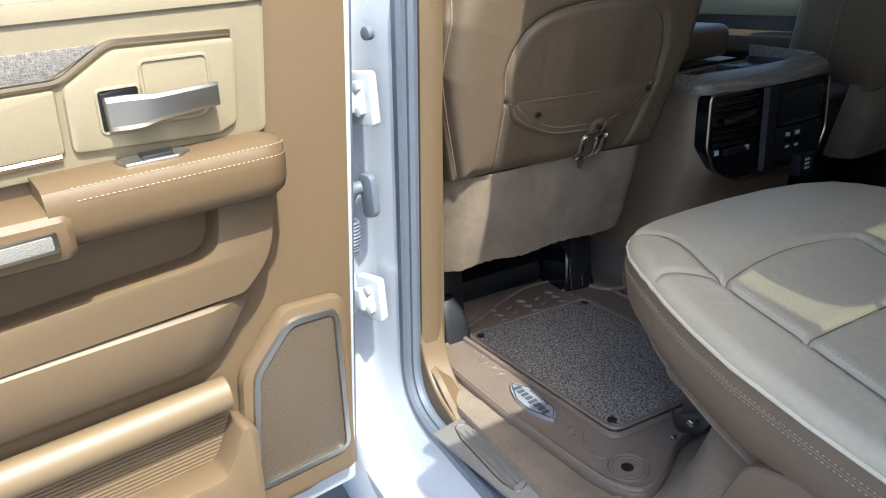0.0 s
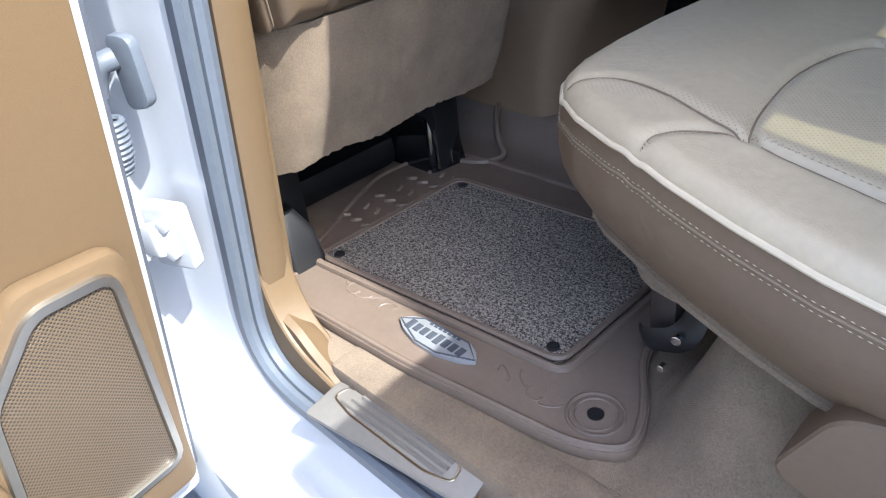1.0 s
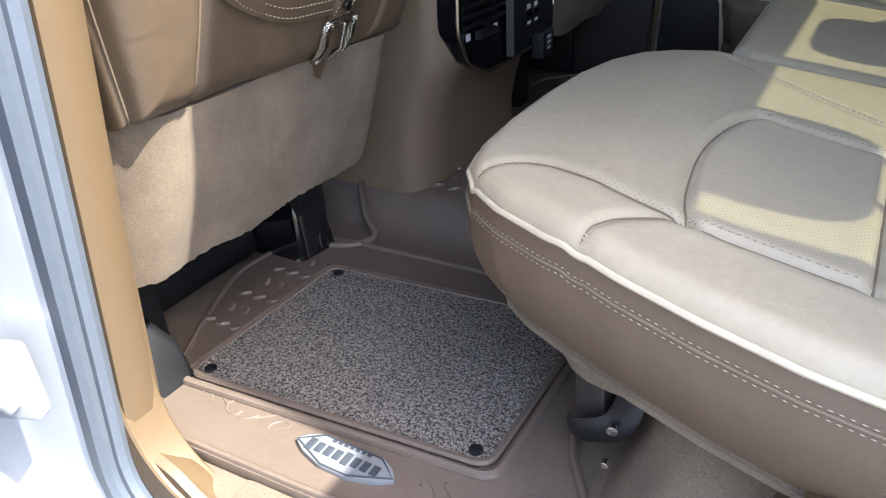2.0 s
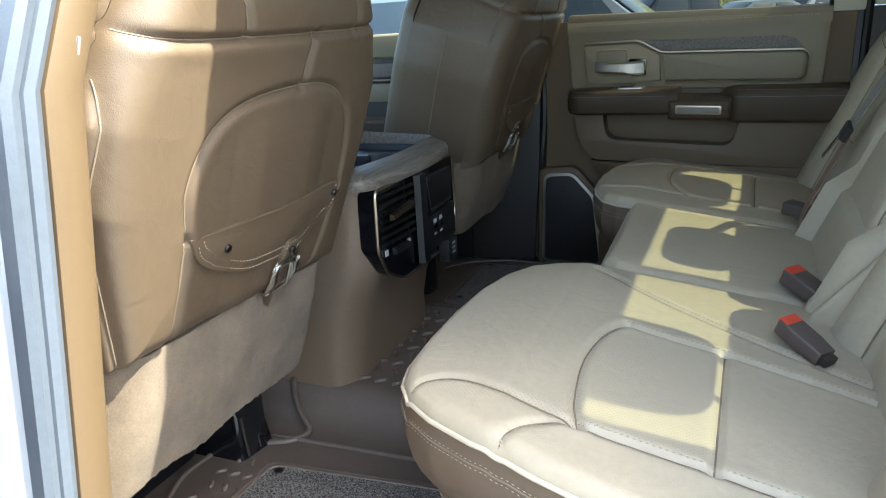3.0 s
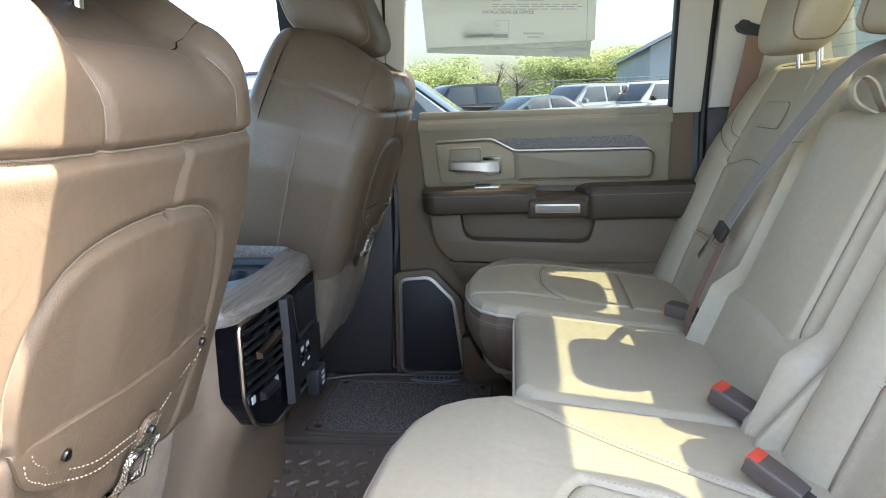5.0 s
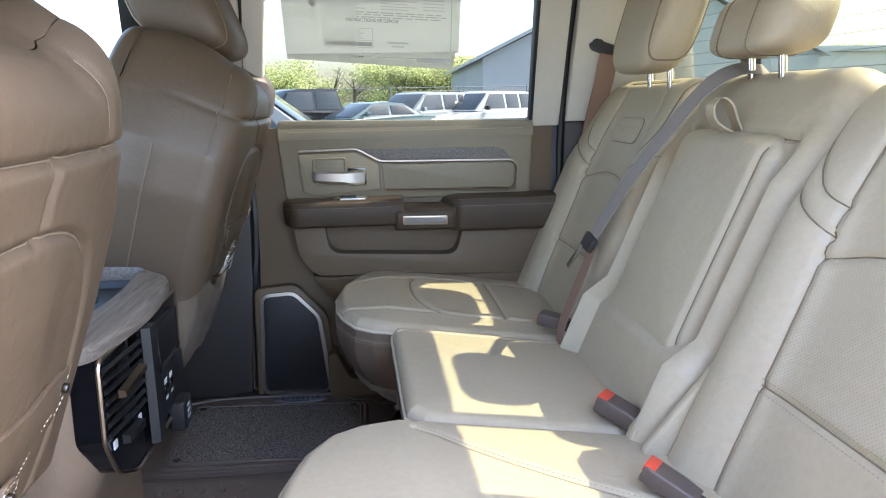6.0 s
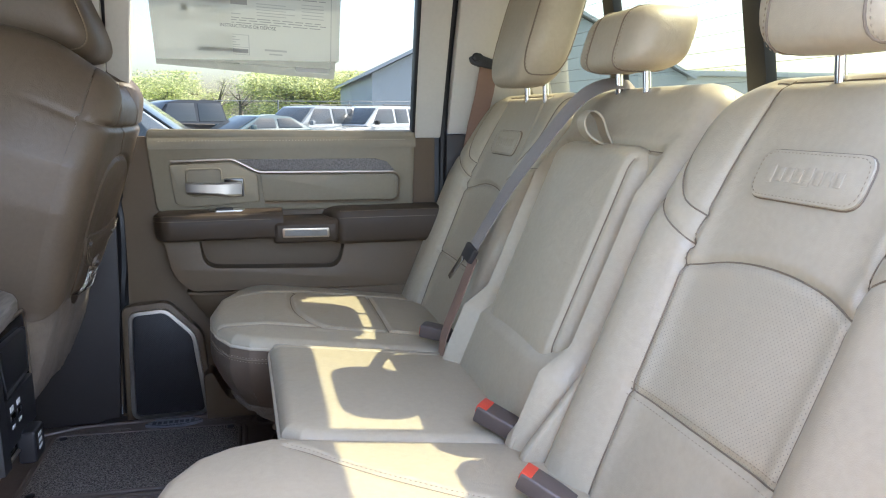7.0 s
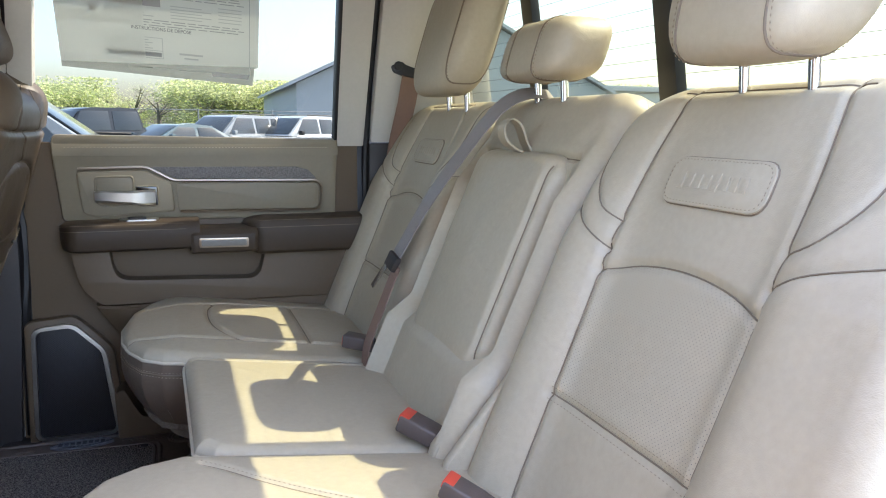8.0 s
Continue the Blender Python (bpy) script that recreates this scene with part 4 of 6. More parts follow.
def front_seat(c, s, label):
    """A front seat seen from behind; s is +1 where the outer side lies at low y."""
    e = thing("front_seat", (-0.1, c, 0.78), label, "car seat", "front seats")

    def place(u, v, w):
        v *= 1 - 0.13 * min(1.0, max(0.0, (0.10 - u) / 0.20))
        return Vector((0.10, c + v * s, 1.25)) + FA * u + FN * w

    def top(v):
        a = abs(v)
        k = min(1.0, max(0.0, (a - 0.085) / 0.06))
        return 0.338 + 0.030 * k * k * (3 - 2 * k) - 0.18 * max(0.0, (a - 0.14) / 0.125) ** 2

    def low(v):
        return -0.105 - 0.012 * max(0, v / 0.26)

    arch = [Vector((q.x, q.y - 0.034)) for q in spline([(0.050, -0.122), (0.115, -0.122), (0.17, -0.095), (0.197, -0.04), (0.205, 0.06), (0.197, 0.135), (0.165, 0.185), (0.105, 0.205), (0.040, 0.210)], 6)]
    gs = [(arch, 0.004, 0.006), (spline([(0.272, -0.255), (0.268, -0.15), (0.266, 0.0), (0.268, 0.15), (0.272, 0.25)], 5), 0.004, 0.007), (spline([(0.27, -0.083), (0.31, -0.090), (0.345, -0.111)], 4), 0.003, 0.005),
          (spline([(0.203, 0.030), (0.24, 0.040), (0.268, 0.050)], 4), 0.003, 0.005), (spline([(0.272, 0.149), (0.31, 0.138), (0.345, 0.104)], 4), 0.003, 0.004), ([(0.05, -0.156), (-0.10, -0.176)], 0.004, 0.006), ([(0.04, 0.176), (-0.06, 0.161), (-0.12, 0.146)], 0.004, 0.006),
          (spline([(0.255, -0.245), (0.10, -0.258), (-0.10, -0.25)], 5), 0.004, 0.006)]

    def lumps(U, V):
        return 0.006 * (np.clip((0.2 - U) / 0.05, 0, 1) * np.clip((0.10 - np.abs(V - 0.011)) / 0.05, 0, 1)) - 0.014 * np.clip((U - 0.29) / 0.1, 0, 1) ** 2

    p = Pillow(low, top, -0.265, 0.265, place, r=0.045, crown=0.012, grooves=gs, lumps=lumps, nu=190, nv=190)
    back = sub(part("backrest", p.top(), LEATHER_BACK, e))
    p.seams(back)
    part("side_panel", p.wall(0.185, "ahb", inset=-0.02, belly=0.02, steps=10), LEATHER_BACK, back)
    deep = 0.185
    part("seam", tube(p.wall_ring(0.50, deep, "b", -0.02, 0.02, 0.0006), 0.0016, 6), SEAM_SHADE, back)
    part("seam", tube(p.wall_ring(0.50, deep, "a", -0.02, 0.02, 0.0006), 0.0016, 6), SEAM_SHADE, back)
    bol = Pillow(lambda v: low(v) - 0.02, lambda v: top(v) + 0.02, -0.265, 0.265, lambda u, v, w: place(u, v * 1.075, -w - 0.28), r=0.05, crown=-0.01, nu=60, nv=60)
    part("front_face", bol.top(), LEATHER_BACK, back)
    # lower carpet skirt
    rings = []
    rs = random.Random(7)
    for v in np.linspace(-0.262, 0.258, 90):
        lo_ = low(v)
        zb = 0.966 + 0.004 * math.sin(v * 31) + rs.uniform(-0.0018, 0.0018)
        q = place(lo_ + 0.012, v, -0.008 - 0.04 * (max(0, abs(v) - 0.2) / 0.06) ** 2)
        ring = []
        for t in np.linspace(0, 1, 26):
            z = q.z + (zb - q.z) * t
            ring.append((q.x + 0.33 * (z - q.z) + 0.006 * math.sin(t * 3.1) + 0.0015 * math.sin(v * 40 + t * 5) + rs.uniform(-0.0009, 0.0009), q.y, z))
        ring += [(ring[-1][0] - 0.02, ring[-1][1], ring[-1][2] + 0.006), (ring[0][0] - 0.03, ring[0][1], ring[0][2])]
        rings.append(ring)
    part("carpet_skirt", loft(rings), CARPET, e, "tan carpet skirt")
    # pocket flap with buttons, strap and buckle
    left = spline([(0.051, -0.118), (0.026, -0.113), (0.008, -0.092), (-0.010, -0.055), (-0.022, -0.019), (-0.026, 0.03), (-0.028, 0.064)], 5)
    right = spline([(-0.028, 0.102), (-0.024, 0.125), (-0.010, 0.155), (0.006, 0.185), (0.022, 0.198), (0.050, 0.205)], 5)
    out = lambda q: p.at(q[0], q[1] - 0.034, 0.0)
    fl = [out(q) for q in left + right + [(0.051, 0.15), (0.051, 0.10), (0.052, 0.03), (0.052, -0.05)]]
    pk = sub(part("pocket_flap", prism(fl, FN * 0.0055, 0.0016), LEATHER_BACK, e, "scalloped leather pocket flap"))
    for shift in (0.006, 0.017):
        for side_ in (left, right):
            row = [(u + shift, v + (shift * 0.6 if v < -0.09 else -shift * 0.5 if v > 0.18 else 0)) for u, v in side_ if u < 0.04 - shift * 0.3]
            part("stitching", dashes([out(q) + FN * 0.0058 for q in row], 0.006, 0.0042, 0.0007), THREAD, pk)
    for u, v in ((0.026, -0.062), (-0.020, 0.083), (0.036, 0.188)):
        part("button", rod(out((u, v)) + FN * 0.005, out((u, v)) + FN * (0.0105 if v != 0.083 else 0.013), 0.0052, 14, bev=0.0015), GUNMETAL, pk, "dark metal stud")
    tongue = rounded([(-0.004, 0.072), (-0.004, 0.094), (-0.014, 0.101), (-0.108, 0.098), (-0.122, 0.083), (-0.108, 0.068), (-0.014, 0.065)], 0.006, 3)
    part("strap", prism([out((q.x, q.y)) + FN * 0.004 for q in tongue], FN * 0.0045, 0.0012), LEATHER_BACK, pk)
    part("stitching", dashes([out((q.x, q.y)) + FN * 0.0088 for q in inset_loop(tongue, 0.003)], 0.0055, 0.004, 0.0006), THREAD, pk)
    ring_ = rounded([(-0.040, 0.054), (-0.040, 0.112), (-0.088, 0.110), (-0.098, 0.083), (-0.088, 0.056)], 0.008, 6)
    dense_ = [ring_[k].lerp(ring_[(k + 1) % len(ring_)], t) for k in range(len(ring_)) for t in (0, 0.5)]
    bumps = []
    for k, q in enumerate(dense_):
        a_, b_ = dense_[k - 1], dense_[(k + 1) % len(dense_)]
        n_ = Vector((-(b_ - a_).y, (b_ - a_).x)).normalized()
        h_ = 0.0050 + 0.0014 * (k % 2)
        base_ = out((q.x, q.y)) + FN * 0.005
        side = out((q.x + n_.x * 0.0052, q.y + n_.y * 0.0052)) - out((q.x, q.y))
        bumps.append([base_ - side, base_ - side * 0.7 + FN * h_, base_ + side * 0.7 + FN * h_, base_ + side])
    part("buckle", loft(bumps, loop=True), BUCKLE, pk, "ornate bright metal buckle")
    part("buckle_pin", tube([out((-0.096, 0.083)) + FN * 0.011, out((-0.070, 0.083)) + FN * 0.0145, out((-0.038, 0.083)) + FN * 0.012], 0.0026, 8), BUCKLE, pk)
    # cushion and headrest
    part("cushion", box((-0.60, c - 0.26, 0.93), (-0.12, c + 0.26, 1.10), 0.05, 4), LEATHER_BACK, e)
    part("rail_cover", box((-0.42, c - 0.20, 0.78), (-0.10, c - 0.14, 0.94), 0.01), PLASTIC_BLACK, e)
    part("rail_cover", box((-0.42, c + 0.14, 0.78), (-0.10, c + 0.20, 0.94), 0.01), PLASTIC_BLACK, e)
    headrest(c - 0.03 * s, 0.27, 1.632, 1.86, 0.035 if s < 0 else 0.10, 0.20, e, -0.35, LEATHER_BACK, 0.8, 0.5)
    return e


BUCKLE = material("buckle_metal", lin(178, 172, 162), 0.22, metal=1.0, grain=0.6, grain_scale=420, vary=0.2, fine_scale=400, voronoi=True, distance=0.002)
GUNMETAL = material("gunmetal", lin(92, 88, 84), 0.3, metal=1.0, vary=0.05)
front_seat(-0.51, 1, "tan leather driver seat back with buckled map pocket")
front_seat(0.635, -1, "brown leather passenger seat back with buckled map pocket")

# ---- console ----
def wood_material():
    m = bpy.data.materials.new("grey_wood")
    m.use_nodes = True
    nt = m.node_tree
    b = nt.nodes["Principled BSDF"]
    b.inputs["Roughness"].default_value = 0.45
    co, mp, no = nt.nodes.new("ShaderNodeTexCoord"), nt.nodes.new("ShaderNodeMapping"), nt.nodes.new("ShaderNodeTexNoise")
    mp.inputs["Scale"].default_value = (150, 9, 150)
    no.inputs["Scale"].default_value, no.inputs["Detail"].default_value, no.inputs["Distortion"].default_value = 1.0, 6, 0.8
    ramp = nt.nodes.new("ShaderNodeValToRGB")
    ramp.color_ramp.elements[0].position, ramp.color_ramp.elements[0].color = 0.30, lin(80, 72, 65)
    ramp.color_ramp.elements[1].position, ramp.color_ramp.elements[1].color = 0.70, lin(124, 115, 105)
    bump = nt.nodes.new("ShaderNodeBump")
    bump.inputs["Strength"].default_value, bump.inputs["Distance"].default_value = 0.3, 0.001
    for a, c in ((co.outputs["Object"], mp.inputs[0]), (mp.outputs[0], no.inputs["Vector"]), (no.outputs[0], ramp.inputs[0]), (ramp.outputs[0], b.inputs["Base Color"]), (no.outputs[0], bump.inputs["Height"]), (bump.outputs[0], b.inputs["Normal"])):
        nt.links.new(a, c)
    return m


WOOD = wood_material()
ICON = material("icon_white", lin(168, 168, 166), 0.6, vary=0.02)
VENT = material("vent_black", lin(11, 11, 13), 0.45, vary=0.05)
CONSOLE = material("console_brown", lin(114, 96, 78), 0.5, grain=0.2, grain_scale=450, vary=0.06, voronoi=True)
con = thing("centre_console", (-0.2, 0.04, 0.78), "brown centre console with wood rim, cup tray and rear vents", "console")
CX = 0.075


def console_ring(x, z):
    """The plan of the console at one height: flat sides, a gently bowed rear face."""
    return rounded([(-0.70, -0.164), (-0.70, 0.236), (x - 0.03, 0.236), (x, 0.19), (x + 0.006, 0.045), (x, -0.115), (x - 0.03, -0.164)], [0.01, 0.01, 0.03, 0.02, 0.05, 0.02, 0.03], 4)


levels = [(0.0, 0.79), (0.0, 0.90), (0.012, 0.96), (0.030, 1.01), (0.050, 1.045), (CX - 0.014, 1.072), (CX - 0.016, 1.15), (CX - 0.016, 1.232)]
part("body", loft([[(p.x, p.y, z) for p in console_ring(x, z)] for x, z in levels], caps=False), CONSOLE, con)
part("deck", box((-0.70, -0.140, 1.20), (-0.155, 0.230, 1.236), 0.004), CONSOLE, con)
rim_path = rounded([(-0.16, -0.168), (CX - 0.01, -0.168), (CX + 0.014, 0.040), (CX - 0.01, 0.240), (-0.16, 0.240)], [0.0, 0.05, 0.30, 0.05, 0.0], 9)
rings = []
for i, p in enumerate(rim_path):
    a, b = rim_path[max(0, i - 1)], rim_path[min(len(rim_path) - 1, i + 1)]
    d = (b - a).normalized()
    nrm = Vector((d.y, -d.x))
    wide = 0.012 + 0.034 * max(0, min(1, (p.x - 0.02) / 0.05))
    zt = 1.262 - 0.10 * (p.x - CX) * 0.4
    rings.append([(p.x + nrm.x * o, p.y + nrm.y * o, z) for o, z in ((0.004, zt - 0.036), (0.005, zt - 0.022), (0.001, zt - 0.014), (-0.007, zt - 0.009), (-wide, zt), (-wide - 0.002, zt - 0.010), (-wide, zt - 0.034))])
part("wood_rim", loft(rings), WOOD, con, "grey wood-grain rim")
part("rim_line", tube([(p.x, p.y, 1.229 - 0.04 * (p.x - CX)) for p in rim_path], 0.0028, 6), CHROME, con, "thin chrome line")
tray_in = rounded([(-0.158, -0.150), (CX - 0.052, -0.150), (CX - 0.034, 0.036), (CX - 0.052, 0.222), (-0.158, 0.222)], [0.01, 0.04, 0.2, 0.04, 0.01], 6)
part("tray", loft([[(p.x, p.y, 1.244) for p in tray_in], [(p.x - 0.002, (p.y - 0.035) * 0.985 + 0.035, 1.240) for p in tray_in], [(p.x - 0.003, (p.y - 0.035) * 0.975 + 0.035, 1.226) for p in tray_in]], caps=False), PLASTIC_BLACK, con, "dark cup tray")
for y in (-0.048, 0.124):
    rings = []
    for r_, z in ((None, 1.232), (0.046, 1.232), (0.043, 1.224), (0.038, 1.15), (0.001, 1.148)):
        ring = []
        for q in np.linspace(0, 2 * math.pi, 41)[:-1]:
            cs, sn = math.cos(q), math.sin(q)
            k = min(0.082 / max(abs(cs), 1e-6), 0.086 / max(abs(sn), 1e-6)) if r_ is None else r_
            ring.append((-0.062 + cs * k, y + sn * k, z))
        rings.append(ring)
    part("cup_well", loft(rings, caps=False), PLASTIC_BLACK, con)
part("tray_divider", box((-0.085, 0.034, 1.225), (-0.035, 0.056, 1.252), 0.008, 3), PLASTIC_BLACK, con)
# rear face: vents on the left, storage and sockets on the right
face = rounded([(-0.146, 1.226), (-0.150, 1.115), (-0.126, 1.064), (-0.07, 1.036), (0.15, 1.036), (0.19, 1.055), (0.214, 1.10), (0.208, 1.226)], 0.014, 4)
FX = lambda y: CX + 0.006 - 0.35 * (y - 0.045) ** 2
part("face", loft([[(FX(p.x) + dx, p.x, p.y) for p in face] for dx in (-0.03, 0.006)]), GLOSS_BLACK, con, "glossy black rear panel")
part("face_frame", tube([(FX(p.x) + 0.006, p.x, p.y) for p in face], 0.0032, 6, closed=True, up=(1, 0, 0)), CHROME, con, "satin frame line")
for k in range(7):
    z = 1.212 - 0.0150 * k
    part("slat", loft([[(FX(y) + 0.006 + a, y, z + b) for a, b in ((0.0, -0.005), (0.004, -0.003), (0.005, 0.0), (0.0, 0.002))] for y in np.linspace(-0.138, -0.018, 6)]), VENT, con)
part("vent_knob", loft([[(FX(y) + 0.014 + a, y, 1.176 + b + 0.14 * (y + 0.08)) for a, b in ((0, -0.006), (0.010, -0.004), (0.010, 0.004), (0, 0.006))] for y in np.linspace(-0.118, -0.045, 5)]), CHROME, con, "chrome vent tab")
part("vent_wheel", loft([[(FX(y) + 0.010 + a, y, 1.104 + b) for a, b in ((0, -0.007), (0.010, -0.005), (0.010, 0.005), (0, 0.007))] for y in np.linspace(-0.112, -0.060, 5)]), PLASTIC_BLACK, con)
for y in (-0.126, -0.046):
    part("icon", box((FX(y) + 0.0062, y - 0.006, 1.099), (FX(y) + 0.0080, y + 0.006, 1.110), 0), ICON, con)
part("centre_bar", loft([[(FX(y) + 0.006 + a, y, z) for a, y in ((0, -0.008), (0.012, -0.004), (0.012, 0.022), (0, 0.026))] for z in (1.045, 1.06, 1.20, 1.224)]), PLASTIC_BLACK, con)
part("bin_opening", box((FX(0.11) - 0.01, 0.05, 1.135), (FX(0.11) + 0.0075, 0.175, 1.205), 0.003), PLASTIC_BLACK, con)
part("bin_lip", tube([(FX(y) + 0.009, y, z) for y, z in ((0.05, 1.205), (0.05, 1.137), (0.175, 1.137), (0.178, 1.205))], 0.004, 6), PLASTIC_BLACK, con)
part("socket_panel", box((FX(0.11), 0.042, 1.055), (FX(0.11) + 0.010, 0.185, 1.128), 0.003), PLASTIC_BLACK, con)
for y in (0.075, 0.105):
    part("usb_port", box((FX(0.11) + 0.0095, y - 0.010, 1.094), (FX(0.11) + 0.0115, y + 0.010, 1.104), 0.001), GLOSS_BLACK, con)
    part("icon", box((FX(0.11) + 0.0098, y - 0.008, 1.108), (FX(0.11) + 0.0108, y + 0.006, 1.116), 0), ICON, con)
    part("icon", box((FX(0.11) + 0.0098, y - 0.006, 1.082), (FX(0.11) + 0.0108, y + 0.006, 1.087), 0), ICON, con)
sock = part("power_socket", box((FX(0.14) + 0.004, 0.10, 1.012), (FX(0.14) + 0.030, 0.148, 1.062), 0.006, 3), PLASTIC_BLACK, con, "black power socket cover")
for z in (1.048, 1.038, 1.028):
    part("icon", box((FX(0.14) + 0.0295, 0.116, z), (FX(0.14) + 0.0305, 0.132, z + 0.005), 0), ICON, con)
part("lid", box((-0.62, -0.105, 1.245), (-0.185, 0.195, 1.325), 0.03, 4), LEATHER_BACK, con, "padded leather armrest lid")

# ---- floor mats ----
mat_thing = thing("floor_mat", (0.15, MID, 0.775), "brown rubber floor mat with looped carpet inserts", "floor mat")
wells = {-1: [(-0.17, -0.29), (-0.19, -0.45), (-0.15, -0.55), (-0.035, -0.768), (0.22, -0.757), (0.455, -0.730), (0.508, -0.698), (0.49, -0.64), (0.437, -0.56), (0.43, -0.27)],
         1: [(-0.15, 0.37), (-0.15, 0.66), (-0.08, 0.73), (0.02, 0.765), (0.45, 0.755), (0.50, 0.72), (0.48, 0.62), (0.44, 0.52), (0.43, 0.37)]}
inserts = {-1: [(-0.050, -0.676), (0.371, -0.640), (0.375, -0.347), (-0.042, -0.382)], 1: [(-0.03, 0.405), (0.385, 0.388), (0.385, 0.668), (-0.03, 0.696)]}


def mat_carpet():
    m = material("mat_carpet", lin(150, 141, 131), 0.95, rgb2=lin(46, 41, 38), vary_scale=270, fine_scale=560)
    nt = m.node_tree
    nt.nodes["Map Range"].inputs[1].default_value, nt.nodes["Map Range"].inputs[2].default_value = 0.40, 0.58
    co = nt.nodes["Texture Coordinate"]
    v = nt.nodes.new("ShaderNodeTexNoise")
    v.inputs["Scale"].default_value, v.inputs["Detail"].default_value = 380, 2
    bump = nt.nodes.new("ShaderNodeBump")
    bump.inputs["Strength"].default_value, bump.inputs["Distance"].default_value = 1.0, 0.006
    nt.links.new(co.outputs["Object"], v.inputs["Vector"])
    nt.links.new(v.outputs[0], bump.inputs["Height"])
    nt.links.new(bump.outputs[0], nt.nodes["Principled BSDF"].inputs["Normal"])
    return m


MAT_CARPET = mat_carpet()
BADGE = material("badge_silver", lin(150, 152, 156), 0.45, metal=0.5, vary=0.08)
BADGE_DARK = material("badge_dark", lin(70, 74, 82), 0.5, metal=0.3, vary=0.08)
for s in (-1, 1):
    outline = [tuple(p) for p in rounded(wells[s], 0.03, 5)]
    well = sub(part("rubber_tray", prism([(x, y, 0.772) for x, y in outline], (0, 0, 0.016), 0.005), MAT_RUBBER, mat_thing))
    cx_, cy_ = sum(p[0] for p in outline) / len(outline), sum(p[1] for p in outline) / len(outline)
    part("lip", tube([(q.x, q.y, 0.7885) for q in inset_loop(outline, 0.007)], 0.0046, 8, closed=True), MAT_RUBBER, well)
    ins = [tuple(p) for p in rounded(inserts[s], 0.02, 5)]
    ix, iy = sum(p[0] for p in ins) / len(ins), sum(p[1] for p in ins) / len(ins)
    part("insert_frame", tube([(ix + (x - ix) * 1.045, iy + (y - iy) * 1.06, 0.7895) for x, y in ins], 0.0062, 8, closed=True), MAT_RUBBER, well)
    part("carpet_insert", prism([(x, y, 0.786) for x, y in ins], (0, 0, 0.011), 0.004), MAT_CARPET, well, "salt-and-pepper looped carpet insert")
    part("insert_edge", tube([(ix + (x - ix) * 0.992, iy + (y - iy) * 0.99, 0.795) for x, y in ins], 0.0045, 6, closed=True), MAT_RUBBER, well)
    for i in range(4):
        p = Vector(inserts[s][i]).lerp(Vector((ix, iy)), 0.11)
        part("rivet", rod((p.x, p.y, 0.795), (p.x, p.y, 0.7995), 0.0085, 16, bev=0.002), PLASTIC_BLACK, well)
    # badge with plain bars in place of its lettering
    yb, x0, x1 = (-0.700, 0.154, 0.291) if s < 0 else (0.722, 0.160, 0.296)
    dy = 0.021
    bad = sub(part("badge", prism([(x, y, 0.787) for x, y in rounded([(x0, yb), (x0 + 0.018, yb - dy * 0.55), (x0 + 0.05, yb - dy), (x1 - 0.05, yb - dy), (x1 - 0.018, yb - dy * 0.55), (x1, yb), (x1 - 0.012, yb + dy * 0.6), (x1 - 0.03, yb + dy), (x0 + 0.03, yb + dy), (x0 + 0.012, yb + dy * 0.6)], 0.004, 3)], (0, 0, 0.007), 0.002), BADGE, well, "silver metal badge with dark bars"))
    part("badge_edge", tube([(x, y, 0.794) for x, y in [(x0 + 0.003, yb), (x0 + 0.05, yb - dy + 0.002), (x1 - 0.05, yb - dy + 0.002), (x1 - 0.003, yb), (x1 - 0.03, yb + dy - 0.002), (x0 + 0.03, yb + dy - 0.002)]], 0.0014, 6, closed=True), BADGE_DARK, bad)
    for k in range(8):
        xa = x0 + 0.018 + k * 0.0126
        big_ = 0.011 if k in (0, 4) else 0.0085
        part("letter_bar", box((xa, yb - big_ * 0.8, 0.793), (xa + 0.0088, yb + big_ * 0.8, 0.7955), 0.0008), BADGE_DARK, bad)
    for k in range(7):
        xa = x0 + 0.042 + k * 0.008
        part("letter_bar", box((xa, yb + (0.014 if s < 0 else -0.017), 0.793), (xa + 0.005, yb + (0.017 if s < 0 else -0.014), 0.795), 0), BADGE_DARK, bad)
    # fixing ring
    yr, xr = (-0.676, 0.444) if s < 0 else (0.70, 0.445)
    for r_, h_ in ((0.031, 0.0026), (0.024, 0.0018)):
        part("fixing_ring", tube([(xr + r_ * math.cos(q), yr + r_ * math.sin(q), 0.788) for q in np.linspace(0, 2 * math.pi, 36)[:-1]], h_, 8, closed=True), MAT_RUBBER, well)
    part("fixing_hole", rod((xr, yr, 0.787), (xr, yr, 0.7892), 0.0095, 18), PLASTIC_BLACK, well)
    # embossed scrolls
    for off, n_ in ((-0.01, 6), (0.315, 4)):
        for k in range(n_):
            xs_ = off + k * 0.024
            yy = (-0.690 if s < 0 else 0.716) + 0.006 * math.sin(k * 1.9)
            curl = [(xs_ + 0.018 * t - 0.006 * math.sin(6 * t), yy + 0.012 * math.sin(4.5 * t + k) * (1 - 0.5 * t), 0.7878) for t in np.linspace(0, 1, 12)]
            part("embossed_scroll", tube(curl, 0.0016, 5), MAT_RUBBER, well)
